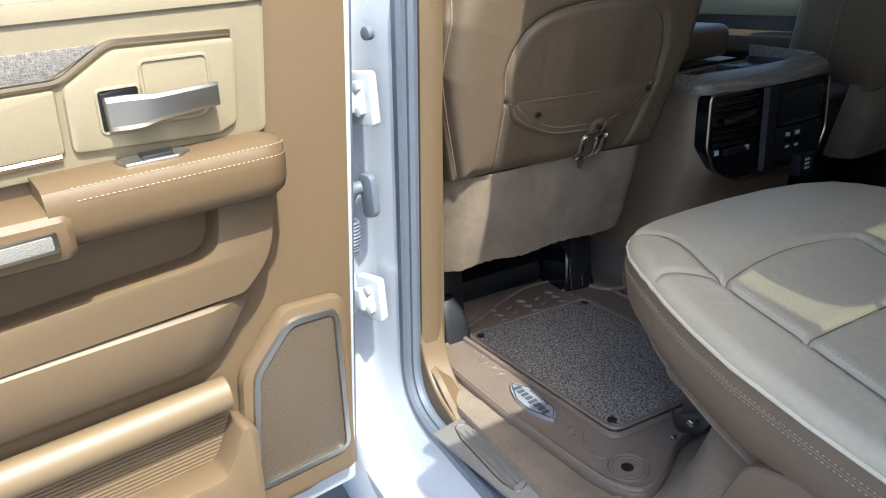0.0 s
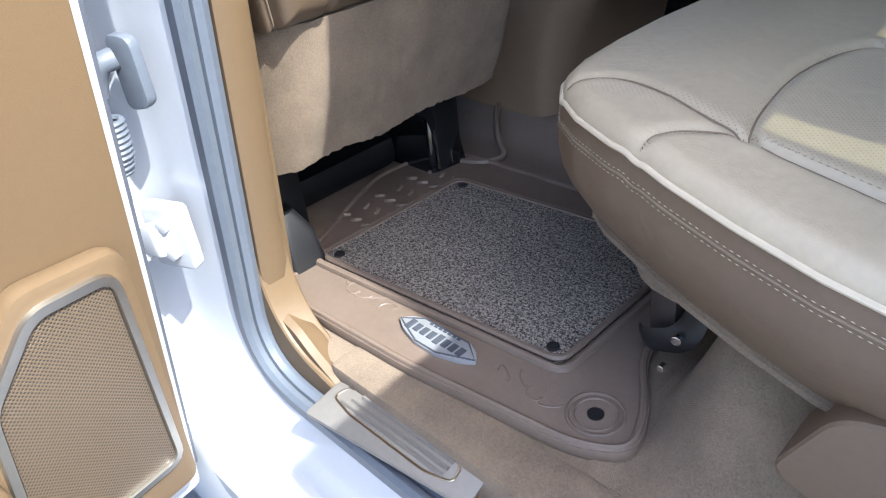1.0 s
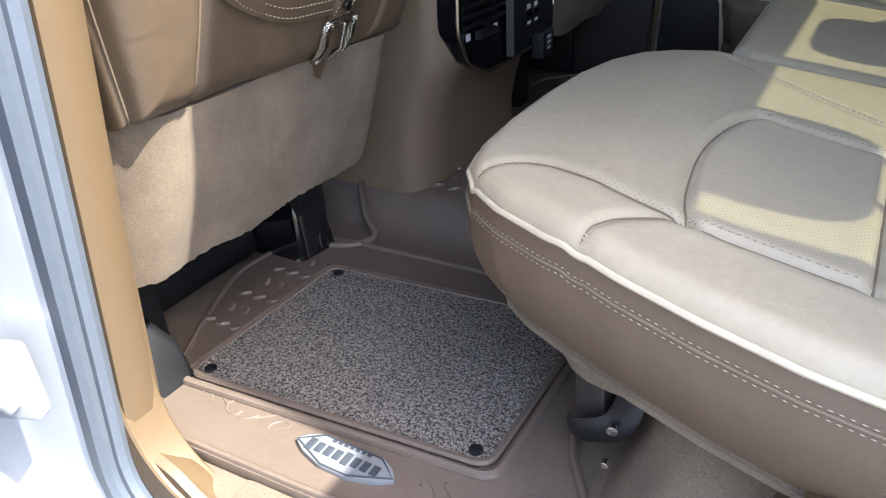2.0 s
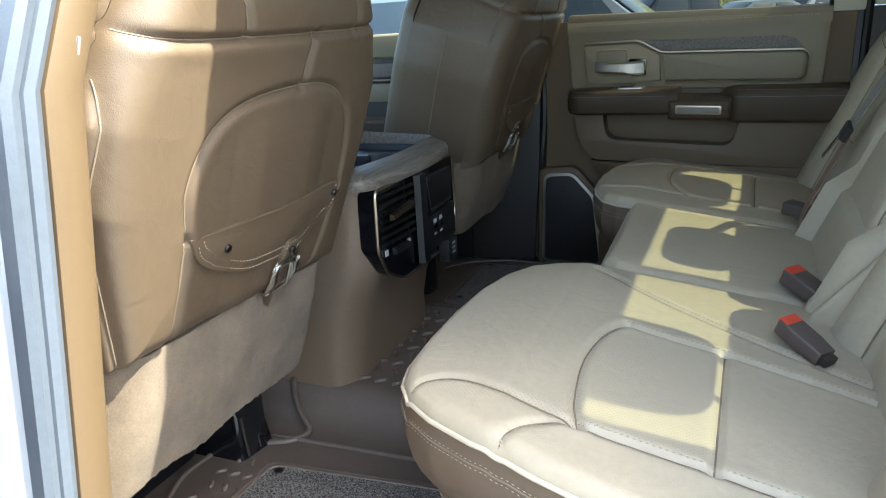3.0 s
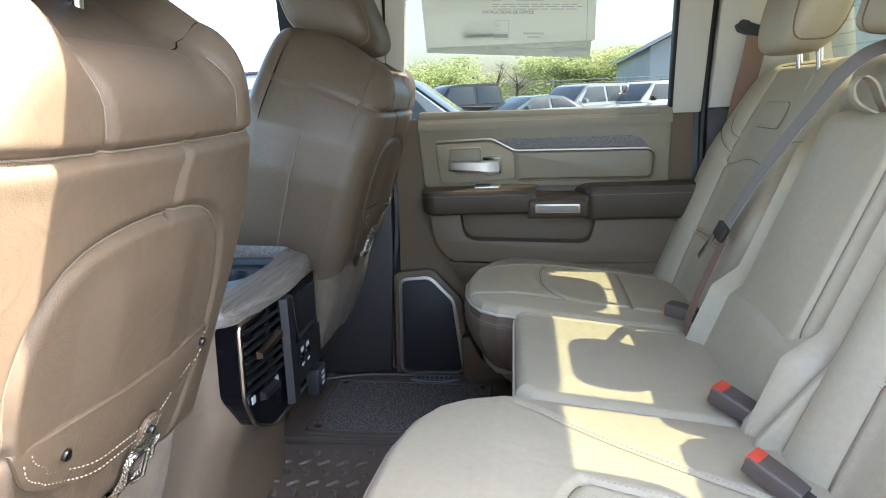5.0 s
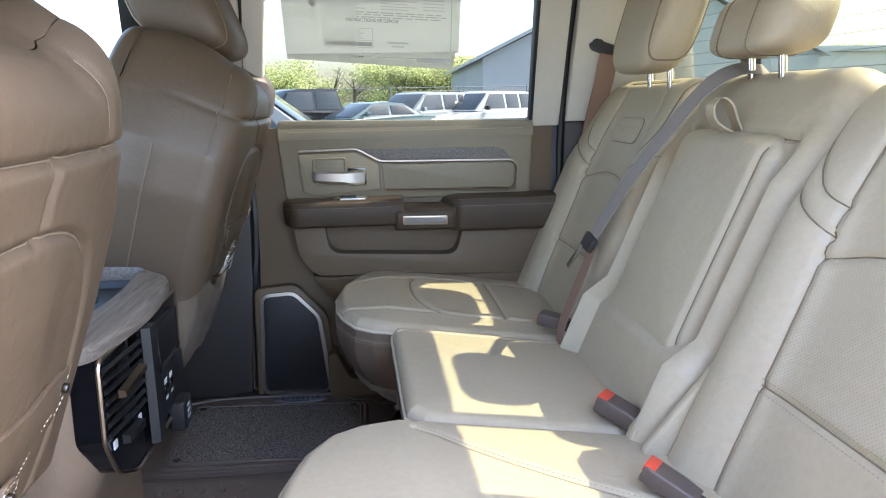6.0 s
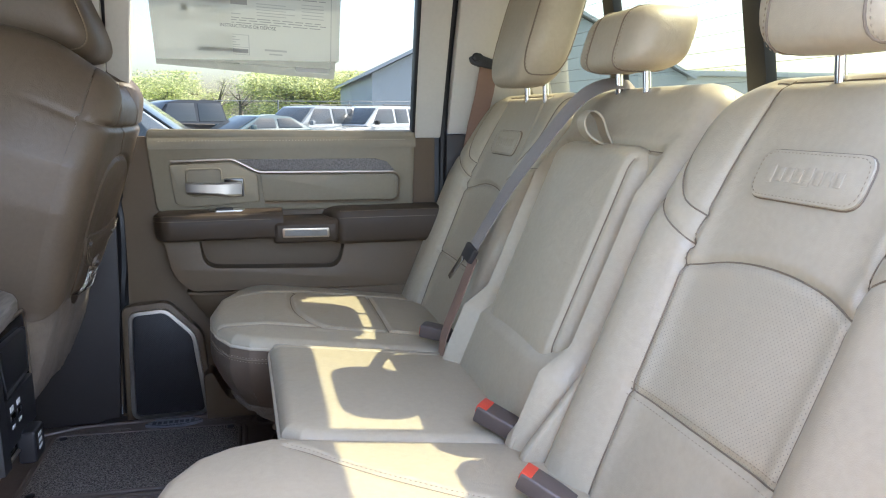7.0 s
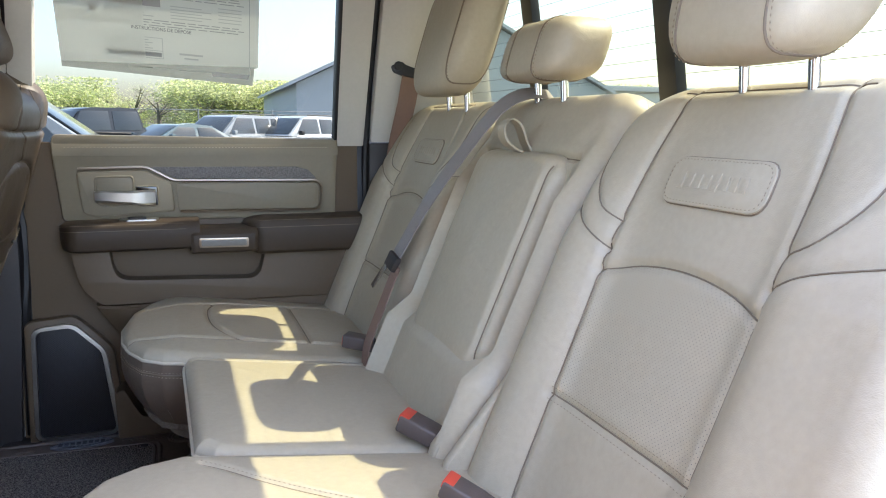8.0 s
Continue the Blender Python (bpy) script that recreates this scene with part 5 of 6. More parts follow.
# middle hump
hump = bmesh.new()
xs, ys = np.linspace(-0.36, 0.46, 34), np.linspace(-0.29, 0.40, 60)
hz = lambda y: 0.781 + 0.052 / (1 + math.exp(-(0.245 - abs(y - 0.055)) / 0.012))
G = [[hump.verts.new((x, y, hz(y))) for y in ys] for x in xs]
for i in range(len(xs) - 1):
    for j in range(len(ys) - 1):
        hump.faces.new((G[i][j], G[i][j + 1], G[i + 1][j + 1], G[i + 1][j]))
hump_ob = sub(part("hump", hump, MAT_RUBBER, mat_thing, "raised middle tread of the mat"))
part("lip", tube(spline([(-0.155, -0.10, 0.834), (-0.135, -0.17, 0.832), (-0.08, -0.235, 0.81), (-0.045, -0.262, 0.79), (-0.06, -0.30, 0.789), (-0.10, -0.32, 0.789)], 6), 0.006, 8), MAT_RUBBER, hump_ob)
crescent = tube([(0.0, -0.012, 0.0), (0.004, -0.006, 0.003), (0.005, 0.0, 0.004), (0.004, 0.006, 0.003), (-0.001, 0.012, 0.0)], 0.0055, 6)
seed_ob = part("tread_bump", crescent, MAT_RUBBER, hump_ob)
places = [(-0.115 + 0.038 * i + 0.012 * (j % 2), -0.12 + 0.038 * j, 0.8325) for i in range(8) for j in range(10)]
places += [(-0.125 + 0.028 * i + 0.008 * (j % 2), -0.57 + 0.038 * j, 0.7885) for i in range(3) for j in range(6)]
for i, p in enumerate(places):
    ob = seed_ob if i == 0 else new("tread_bump", seed_ob.data)
    ob.parent = hump_ob
    ob.matrix_basis = Matrix.Translation(p) @ Matrix.Rotation(0.5 if i % 2 else -0.9, 4, "Z") @ Matrix.Scale(0.9 if i < 80 else 0.65, 4)

# sill plate
PLATE = material("brushed_aluminium", lin(126, 122, 117), 0.48, metal=0.5, grain=0.1, vary=0.06)
plate = thing("sill_plate", (0.28, -0.80, 0.75), "brushed metal sill plate with ribbed inlay", "sill plate")
pz = lambda y: 0.744 + 0.25 * (y + 0.838)
pl_pts = [(0.146, -0.862), (0.150, -0.806), (0.394, -0.784), (0.396, -0.836)]
part("plate", prism([(x, y, pz(y)) for x, y in rounded(pl_pts, 0.006)], (0, 0, 0.006), 0.0025), PLATE, plate)
frame_pts = rounded([(0.162, -0.826), (0.170, -0.806), (0.20, -0.800), (0.33, -0.800), (0.362, -0.804), (0.366, -0.824), (0.33, -0.832), (0.20, -0.832)], 0.008, 4)
part("inlay_line", tube([(x, y, pz(y) + 0.006) for x, y in frame_pts], 0.0016, 6, closed=True), CHROME, plate)
for k in range(3):
    y = -0.824 + 0.009 * k
    part("rib", tube([(x, y, pz(y) + 0.0065) for x in (0.178 + 0.01 * k, 0.352)], 0.0032, 6), PLATE, plate)
step = thing("step_trim", (0.08, -0.77, 0.74), "tan moulded step trim at the pillar foot", "trim", kind="structure")
mz = interp([-0.10, 0.02, 0.075, 0.10, 0.125, 0.150, 0.158], [0.83, 0.82, 0.800, 0.780, 0.765, 0.752, 0.745])
part("moulding", loft([[(x, y, z) for y, z in ((-0.812, 0.70), (-0.812, mz(x)), (-0.802, mz(x) + 0.004), (-0.790, mz(x) - 0.006), (-0.778, mz(x) - 0.012 - 0.1 * max(0, mz(x) - 0.79)), (-0.771, mz(x) - 0.022 - 0.3 * max(0, mz(x) - 0.79)), (-0.769, 0.76), (-0.769, 0.70))] for x in np.linspace(-0.10, 0.158, 24)]), PLASTIC_TAN, step)
foot_pts = [(-0.16, 0.70), (-0.16, 0.95), (0.038, 0.95), (0.032, 0.87), (0.042, 0.824), (0.062, 0.792), (0.092, 0.770), (0.138, 0.756), (0.158, 0.751), (0.158, 0.70)]
part("pillar_foot", prism([(x, -0.8185, z) for x, z in rounded(foot_pts, 0.02, 4)], (0, 0.050, 0), 0.006, 3), PLASTIC_TAN, step)
single("sill_carpet", prism([(x, y, 0.70) for x, y in ((0.13, -0.805), (0.13, -0.735), (1.05, -0.735), (1.05, -0.805))], (0, 0, 0.075), 0.01), CARPET, "tan carpet along the door sill", "carpet", kind="structure")

# ---- pillar hardware on the open side ----
for z in (0.965, 1.335):
    hinge_t = thing("door_hinge", (0.03, -0.885, z), "white painted steel door hinge bolted to the pillar", "hinge", "door hinges")
    part("leaf", prism([Vector((0.062, -0.872, z)) + Vector((-0.055, -0.022, 0)).normalized() * a + Vector((0, 0, b)) for a, b in rounded([(0.0, -0.042), (0.0, 0.042), (0.058, 0.042), (0.058, -0.042)], 0.008, 4)], (0.006, -0.016, 0), 0.003), WHITE_PAINT, hinge_t)
    part("knuckle", rod((0.010, -0.918, z - 0.03), (0.010, -0.918, z + 0.045), 0.011, 16, bev=0.003), WHITE_PAINT, hinge_t)
    part("pin", rod((0.010, -0.918, z + 0.045), (0.010, -0.918, z + 0.062), 0.006, 12, bev=0.002), WHITE_PAINT, hinge_t)
    for b in (-0.018, 0.02):
        part("bolt", rod((0.046, -0.893, z + b), (0.051, -0.906, z + b), 0.009, 6, bev=0.001), WHITE_PAINT, hinge_t)
    part("arm", prism([(0.028, -0.90, z - 0.02), (0.012, -0.925, z - 0.02), (0.012, -0.925, z + 0.02), (0.028, -0.90, z + 0.02)], (0.03, 0.01, 0), 0.004), WHITE_PAINT, hinge_t)
    hinge_t.location.x += pillar_shift(z)
boot = thing("wire_boot", (0.05, -0.88, 1.14), "grey ribbed rubber wiring boot between pillar and door", "wiring boot")
part("plate", prism([Vector((0.064, -0.874, 1.145)) + Vector((-0.05, -0.02, 0)).normalized() * a + Vector((0, 0, b)) for a, b in rounded([(-0.002, -0.036), (-0.002, 0.036), (0.028, 0.040), (0.028, -0.040)], 0.012, 4)], (0.005, -0.013, 0), 0.003), SEAL, boot)
path_b = spline([(0.045, -0.893, 1.16), (0.040, -0.910, 1.155), (0.034, -0.918, 1.13), (0.032, -0.920, 1.09), (0.024, -0.925, 1.05)], 8)
part("elbow", tube(path_b[:18], 0.0115, 12), SEAL, boot)
for i in range(10):
    t = 17 + i * 1.45
    a = path_b[min(len(path_b) - 1, int(t))]
    part("bellow_ring", tube([(a.x + 0.0135 * math.cos(q), a.y + 0.0135 * math.sin(q), 1.098 - 0.0062 * i) for q in np.linspace(0, 2 * math.pi, 16)[:-1]], 0.0034, 6, closed=True), SEAL, boot)
boot.location.x += pillar_shift(1.14) - 0.012
boot.location.z += 0.022
grom = thing("grommet", (0.04, -0.885, 1.43), "small dark plug set in the white pillar", "plug")
part("plug", rod((0.052, -0.877, 1.432), (0.056, -0.888, 1.432), 0.010, 16, bev=0.002), SEAL, grom)
grom.location.x += pillar_shift(1.43)
cap_l = thing("pillar_cover", (0.08, -0.77, 1.6), "pale rounded upper pillar cover", "pillar trim", kind="structure")
part("cover", prism([(x, -0.80, z) for x, z in rounded([(-0.06, 1.51), (0.112, 1.51), (0.17, 1.86), (-0.02, 1.86)], 0.02, 4)], (0, 0.085, 0), 0.02, 3), PILLAR_TRIM, cap_l)
part("cover_lower", prism([(x, -0.80, z) for x, z in rounded([(-0.16, 0.76), (0.0, 0.76), (0.112, 1.50), (-0.06, 1.50)], 0.012, 3)], (0, 0.042, 0), 0.010, 3), PLASTIC_TAN, cap_l)

# ---- under the front seats ----
foot = thing("black_bracket", (-0.10, -0.31, 0.78), "glossy black seat foot cover with highlights added as cords", "seat foot")
part("cover", loft([[(x, y, z) for x, y in rounded([(-0.23 + k, -0.385 + k), (-0.105 - k, -0.385 + k), (-0.092 - k, -0.305 - k), (-0.23 + k, -0.305 - k)], 0.012, 4)] for z, k in ((0.785, 0.0), (0.86, 0.008), (0.90, 0.018))]), GLOSS_BLACK, foot)
# steel cords added in place of highlights on the glossy cover
for y in (-0.372, -0.340, -0.322):
    part("highlight_cord", tube([(-0.099, y, 0.795), (-0.107, y + 0.003, 0.868)], 0.0022, 6), STEEL, foot)
foot2 = thing("end_cover", (-0.06, -0.70, 0.78), "matt black seat rail end cover", "seat foot")
part("cover", loft([[(x, y, z) for x, y in rounded([(-0.22, -0.73), (-0.045 - k, -0.73 + k * 0.3), (-0.045 - k, -0.665 - k), (-0.22, -0.665)], 0.015, 4)] for z, k in ((0.785, 0.0), (0.84, 0.006), (0.875, 0.024))]), PLASTIC_BLACK, foot2)
rail = thing("seat_rail", (-0.3, -0.5, 0.78), "black under-seat tray and rails", "seat rail")
part("tray", box((-0.60, -0.68, 0.782), (-0.20, -0.38, 0.84), 0.02), PLASTIC_BLACK, rail)
part("bar", box((-0.28, -0.70, 0.86), (-0.24, -0.30, 0.90), 0.01), PLASTIC_BLACK, rail)
part("tag", box((-0.235, -0.36, 0.806), (-0.20, -0.315, 0.8075), 0.0, turn=Matrix.Rotation(0.4, 4, "Y")), PAPER, rail, "small white paper tag")

# ---- under the bench ----
supp = thing("seat_support", (0.45, -0.52, 0.78), "brown plastic seat support with black strap", "seat support")
part("arm", prism([(x, y, z) for x, y, z in ((0.415, -0.53, 0.96), (0.455, -0.545, 0.96), (0.475, -0.575, 0.83), (0.44, -0.57, 0.82))], (0.01, 0.05, 0), 0.006), PLASTIC_DARK, supp)
part("strap", tube(spline([(0.49, -0.55, 0.96), (0.498, -0.568, 0.90), (0.488, -0.583, 0.858), (0.452, -0.585, 0.838), (0.438, -0.578, 0.835)], 5), 0.016, 8, flat=0.22, up=(0.3, 1, 0.2)), PLASTIC_BLACK, supp)
part("stud", rod((0.487, -0.592, 0.862), (0.488, -0.598, 0.862), 0.006, 12, bev=0.001), STEEL, supp)
part("screw", rod((0.495, -0.632, 0.858), (0.495, -0.640, 0.858), 0.004, 10, bev=0.001), STEEL, supp)
wall_c = bmesh.new()


def ease(t):
    t = min(1.0, max(0.0, t))
    return t * t * (3 - 2 * t)


Gc = [[wall_c.verts.new((x, y, 0.774 + 0.188 * ease((y + 0.735) / 0.17) * ease((x - 0.475 - 0.35 * max(0.0, -0.60 - y)) / 0.09) + 0.0015 * math.sin(x * 61 + y * 37))) for y in np.linspace(-0.738, -0.48, 26)] for x in np.linspace(0.470, 1.1, 50)]
for a, b in zip(Gc, Gc[1:]):
    for j in range(25):
        wall_c.faces.new((a[j], a[j + 1], b[j + 1], b[j]))
single("floor_ramp", tidy(wall_c), CARPET, "tan carpet rising under the bench seat", "carpet", kind="structure")
bin_t = thing("storage_flap", (0.75, -0.64, 0.8), "brown plastic storage flap under the bench", "storage flap")
part("flap", prism([(x, -0.70, z) for x, z in rounded([(0.628, 0.868), (0.668, 0.955), (0.76, 0.985), (1.0, 0.985), (1.0, 0.84), (0.72, 0.838)], 0.02, 4)], (0, 0.16, 0), 0.014, 3), LEATHER_SIDE, bin_t)
part("latch", tube(spline([(0.60, -0.60, 0.93), (0.63, -0.61, 0.915), (0.66, -0.60, 0.925), (0.68, -0.60, 0.91)], 5), 0.006, 8), STEEL, bin_t, "bright steel latch")

# ---- belts and buckles ----
def buckle(base, way, label, red=True, size=0.86):
    t = thing("belt_buckle", base, label, "seat belt buckle", "belt buckles")
    w = Vector(way).normalized() * size
    s = w.cross(Vector((0, 0, 1))).normalized() * size
    u = s.cross(w).normalized() * size
    B = Vector(base)
    blk = lambda a, b, x0, x1, y0, y1, k=1.0: loft([[B + w * t + s * x * k + u * y * k for x, y in ((x0, y0), (x1, y0), (x1, y1), (x0, y1))] for t in (a, b)])
    ring = lambda a, k: [B + w * a + s * x * k + u * y * k for x, y in [tuple(p) for p in rounded([(-0.021, -0.015), (0.021, -0.015), (0.021, 0.015), (-0.021, 0.015)], 0.005, 3)]]
    part("case", loft([ring(-0.030, 0.85), ring(0.0, 0.98), ring(0.035, 1.0), ring(0.054, 1.0), ring(0.057, 0.93)]), CASE, t)
    if red:
        part("button", bevel(blk(0.040, 0.0592, -0.0185, 0.0185, 0.002, 0.0158), 0.002), RED, t, "red release button")
        part("button_side", bevel(blk(0.045, 0.0590, 0.0095, 0.0185, -0.0125, 0.002), 0.001), RED, t)
        part("slot", blk(0.05, 0.0578, -0.016, 0.007, -0.010, -0.002), GLOSS_BLACK, t)
    else:
        part("button", bevel(blk(0.050, 0.0592, -0.018, 0.018, -0.010, 0.012), 0.002), RED, t, "red release button")
    part("stalk", blk(-0.042, -0.028, -0.013, 0.013, -0.007, 0.007), PLASTIC_DARK, t)
    return t


buckle((0.784, -0.108, 1.088), (-0.72, 0.62, 0.34), "dark seat belt buckle with red button on the bench")
buckle((0.766, -0.316, 1.095), (-0.72, 0.64, 0.38), "dark seat belt buckle with red button beside the backrest", True, 0.76)
buckle((0.80, 0.31, 1.098), (-0.80, 0.50, 0.12), "grey seat belt buckle lying on the bench", False)

bp = lambda u, v, w: Vector(back_place(u, v, w))
mb = thing("centre_belt", (0.95, 0.2, 1.3), "grey webbing lap belt slung across the middle backrest", "seat belt")
strip = spline([bp(0.55, 0.105, -0.02), bp(0.535, 0.115, 0.02), bp(0.49, 0.125, 0.055), bp(0.40, 0.19, 0.062), bp(0.31, 0.25, 0.064), bp(0.22, 0.29, 0.064), bp(0.175, 0.308, 0.064)], 8)


def strap(pts, w, acr):
    a = Vector(acr).normalized() * w / 2
    return loft([[p - a, p + a, p + a + BACK_N * 0.0016, p - a + BACK_N * 0.0016] for p in pts])


part("webbing", strap(strip, 0.046, (0.15, 1, 0.45)), BELT, mb)
part("tongue_case", prism([bp(0.150, 0.280, 0.062), bp(0.180, 0.272, 0.062), bp(0.188, 0.330, 0.062), bp(0.156, 0.336, 0.062)], BACK_N * 0.012, 0.004), PLASTIC_DARK, mb)
part("tongue", prism([bp(0.165, 0.325, 0.070), bp(0.150, 0.335, 0.071), bp(0.108, 0.345, 0.076), bp(0.104, 0.328, 0.076), bp(0.150, 0.312, 0.071)], BACK_N * 0.003, 0.001), STEEL, mb, "bright steel tongue")
part("lower_webbing", strap(spline([bp(0.165, 0.285, 0.062), bp(0.08, 0.27, 0.066), bp(0.0, 0.262, 0.066), bp(-0.05, 0.26, 0.05)], 6), 0.040, (0.0, 1, 0.05)), BELT_TAN, mb)
sb = thing("shoulder_belt", (1.0, 0.73, 1.5), "brown webbing shoulder belt hanging from a dark pillar guide", "seat belt")
part("guide", prism([(0.962, 0.745, 1.672), (0.985, 0.742, 1.690), (1.005, 0.738, 1.672), (1.045, 0.732, 1.658), (1.048, 0.732, 1.636), (1.0, 0.738, 1.644), (0.975, 0.742, 1.652)], (0, -0.02, 0), 0.005), PLASTIC_BLACK, sb, "dark belt guide")
part("guide_bolt", rod((0.985, 0.722, 1.668), (0.985, 0.712, 1.668), 0.011, 16, bev=0.003), PLASTIC_BLACK, sb)
part("webbing", loft([[(x - 0.024, y, z), (x + 0.024, y, z), (x + 0.024, y - 0.0016, z), (x - 0.024, y - 0.0016, z)] for x, y, z in ((1.02, 0.722, 1.648), (1.012, 0.735, 1.58), (1.0, 0.76, 1.50), (0.985, 0.785, 1.38), (0.98, 0.79, 1.2))]), BELT_TAN, sb)
lb = thing("shoulder_belt", (0.9, -0.72, 1.3), "grey shoulder belt with dark tongue beside the outer bolster", "seat belt")
part("webbing", strap(spline([bp(0.52, -0.742, 0.03), bp(0.40, -0.738, 0.075), bp(0.30, -0.735, 0.080), bp(0.16, -0.735, 0.055), bp(0.10, -0.735, 0.03)], 6), 0.045, (0.9, 0.4, 0)), BELT_TAN, lb)
case_ = rounded([(0.330, -0.706), (0.372, -0.712), (0.392, -0.740), (0.380, -0.775), (0.335, -0.770), (0.322, -0.740)], 0.012, 4)
part("tongue_case", prism([bp(q.x, q.y, 0.086) for q in case_], BACK_N * 0.014, 0.005), PLASTIC_DARK, lb)
part("tongue", prism([bp(u, v, 0.092) for u, v in ((0.33, -0.725), (0.33, -0.752), (0.262, -0.750), (0.258, -0.738), (0.262, -0.727))], BACK_N * 0.003, 0.001), STEEL, lb)
hc = thing("hinge_cover", (0.82, -0.15, 1.1), "taupe plastic hinge covers between the backrests", "hinge cover")
for y, t in ((-0.150, 0.024), (-0.196, 0.016)):
    part("cover", prism([(0.765, y, 1.055), (0.775, y, 1.085), (0.872, y, 1.205), (0.890, y, 1.205), (0.90, y, 1.17), (0.86, y, 1.06)], (0, t, 0), 0.006, 3), LEATHER, hc)

# ---- sticker on the window ----
st = thing("window_sticker", (0.45, 0.80, 1.7), "large printed paper price sheet taped inside the window", "sticker")
SY = lambda z: 0.818 - side_lean(z)
spt = [(0.240, 1.642), (0.640, 1.612), (0.644, 1.650), (0.652, 1.653), (0.655, 1.87), (0.236, 1.87)]
part("sheet", prism([(x, SY(z) - 0.003, z) for x, z in spt], (0, -0.0006, 0)), PAPER, st)


def at_sheet(x, z):
    return (x, SY(z) - 0.0042, z - 0.06 * (x - 0.44) * 0.9)


def bar(x0, x1, z, h, mat=INK):
    bm = bmesh.new()
    bm.faces.new([bm.verts.new(at_sheet(x, zz)) for x, zz in ((x0, z), (x1, z), (x1, z + h), (x0, z + h))])
    part("print_bar", bm, mat, st)


INK_LIGHT = material("ink_light", lin(192, 192, 186), 0.8, vary=0.03)
INK_DARK = material("ink_dark", lin(120, 120, 118), 0.8, vary=0.03)
rnd = random.Random(4)
for z in (1.742, 1.737, 1.7315, 1.800, 1.795, 1.7895):
    x = 0.262
    while x < 0.61:
        w = rnd.uniform(0.012, 0.034)
        bar(x, min(x + w, 0.62), z, 0.0016, INK)
        x += w + 0.005
bar(0.250, 0.632, 1.6435, 0.0012, INK)
for x0 in (0.2495, 0.6315):
    bar(x0, x0 + 0.0012, 1.6435, 0.22, INK)
bar(0.335, 0.443, 1.668, 0.009, INK)
for x0, x1 in ((0.332, 0.3335), (0.4445, 0.446)):
    bar(x0, x1, 1.664, 0.044, INK_LIGHT)
for z in (1.664, 1.680, 1.7065):
    bar(0.332, 0.446, z, 0.0012, INK_LIGHT)
for k in range(4):
    for m in range(4):
        bar(0.345 + 0.006 * m, 0.349 + 0.006 * m, 1.6845 + 0.0055 * k, 0.0022, INK)
    bar(0.378, 0.425 - 0.008 * (k % 2), 1.6845 + 0.0055 * k, 0.0016, INK_LIGHT)
bar(0.250, 0.445, 1.770, 0.020, INK)
bar(0.252, 0.312, 1.774, 0.012, PAPER)
bar(0.250, 0.322, 1.749, 0.0012, INK_LIGHT)
bar(0.250, 0.322, 1.766, 0.0012, INK_LIGHT)
bar(0.303, 0.318, 1.7515, 0.011, INK)
for k in range(3):
    bar(0.335, 0.43 - 0.02 * k, 1.750 + 0.0055 * k, 0.0018, INK_LIGHT)
bar(0.55, 0.63, 1.636, 0.010, INK_LIGHT)
bar(0.48, 0.53, 1.676, 0.004, INK_LIGHT)
bar(0.49, 0.52, 1.668, 0.003, INK_LIGHT)
for k in range(5):
    bar(0.465, 0.53 + 0.02 * (k % 2), 1.750 + 0.006 * k, 0.0016, INK_LIGHT)
    bar(0.565, 0.615, 1.752 + 0.007 * k, 0.0016, INK_LIGHT)


def words(text, x, z, size, parent):
    cu = bpy.data.curves.new("words", "FONT")
    cu.body, cu.size, cu.align_x = text, size, "CENTER"
    tmp = new("words", cu)
    dg = bpy.context.evaluated_depsgraph_get()
    me = bpy.data.meshes.new_from_object(tmp.evaluated_get(dg))
    bpy.data.objects.remove(tmp)
    bm = bmesh.new()
    bm.from_mesh(me)
    for v in bm.verts:
        v.co = Vector(at_sheet(x + v.co.x, z + v.co.y)) + Vector((0, -0.0006, 0))
    return part("words", bm, INK_DARK, parent)


words("INSTRUCTIONS DE DÉPOSE", 0.445, 1.722, 0.0100, st)
words("INSTRUCCIONES PARA DESPRENDER LA ETIQUETA", 0.44, 1.806, 0.0092, st)

tag_t = thing("airbag_tag", (0.165, -0.785, 1.48), "small grey airbag tag on the seat side", "tag")
part("tag", prism([(0.127, -0.781, 1.489), (0.155, -0.781, 1.494), (0.163, -0.781, 1.514), (0.137, -0.781, 1.512)], (0, -0.003, 0), 0.001), BELT, tag_t)
for k, txt in enumerate(("SRS", "AIRBAG")):
    cu = bpy.data.curves.new("words", "FONT")
    cu.body, cu.size = txt, 0.0075 if k == 0 else 0.0048
    tmp = new("words", cu)
    me = bpy.data.meshes.new_from_object(tmp.evaluated_get(bpy.context.evaluated_depsgraph_get()))
    bpy.data.objects.remove(tmp)
    bm = bmesh.new()
    bm.from_mesh(me)
    for v in bm.verts:
        v.co = Vector((0.135 + v.co.x, -0.7846, 1.502 - 0.0065 * k + v.co.y + 0.18 * v.co.x))
    part("words", bm, ICON, tag_t)

# ---- front cab ----
fr_door = thing("front_door", (-0.6, 0.85, 0.8), "closed front door with pale pad, wood strip and armrest", "car door")
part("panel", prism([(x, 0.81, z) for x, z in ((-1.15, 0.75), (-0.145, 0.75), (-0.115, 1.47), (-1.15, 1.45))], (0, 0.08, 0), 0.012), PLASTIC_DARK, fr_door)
part("pad", prism([(x, 0.80, z) for x, z in ((-1.10, 1.40), (-0.14, 1.40), (-0.13, 1.475), (-1.10, 1.465))], (0, 0.05, 0), 0.012, 3), PAD_CREAM, fr_door)
part("strip", prism([(x, 0.80, z) for x, z in ((-1.0, 1.345), (-0.17, 1.345), (-0.17, 1.385), (-1.0, 1.385))], (0, 0.02, 0), 0.003), WOVEN, fr_door)
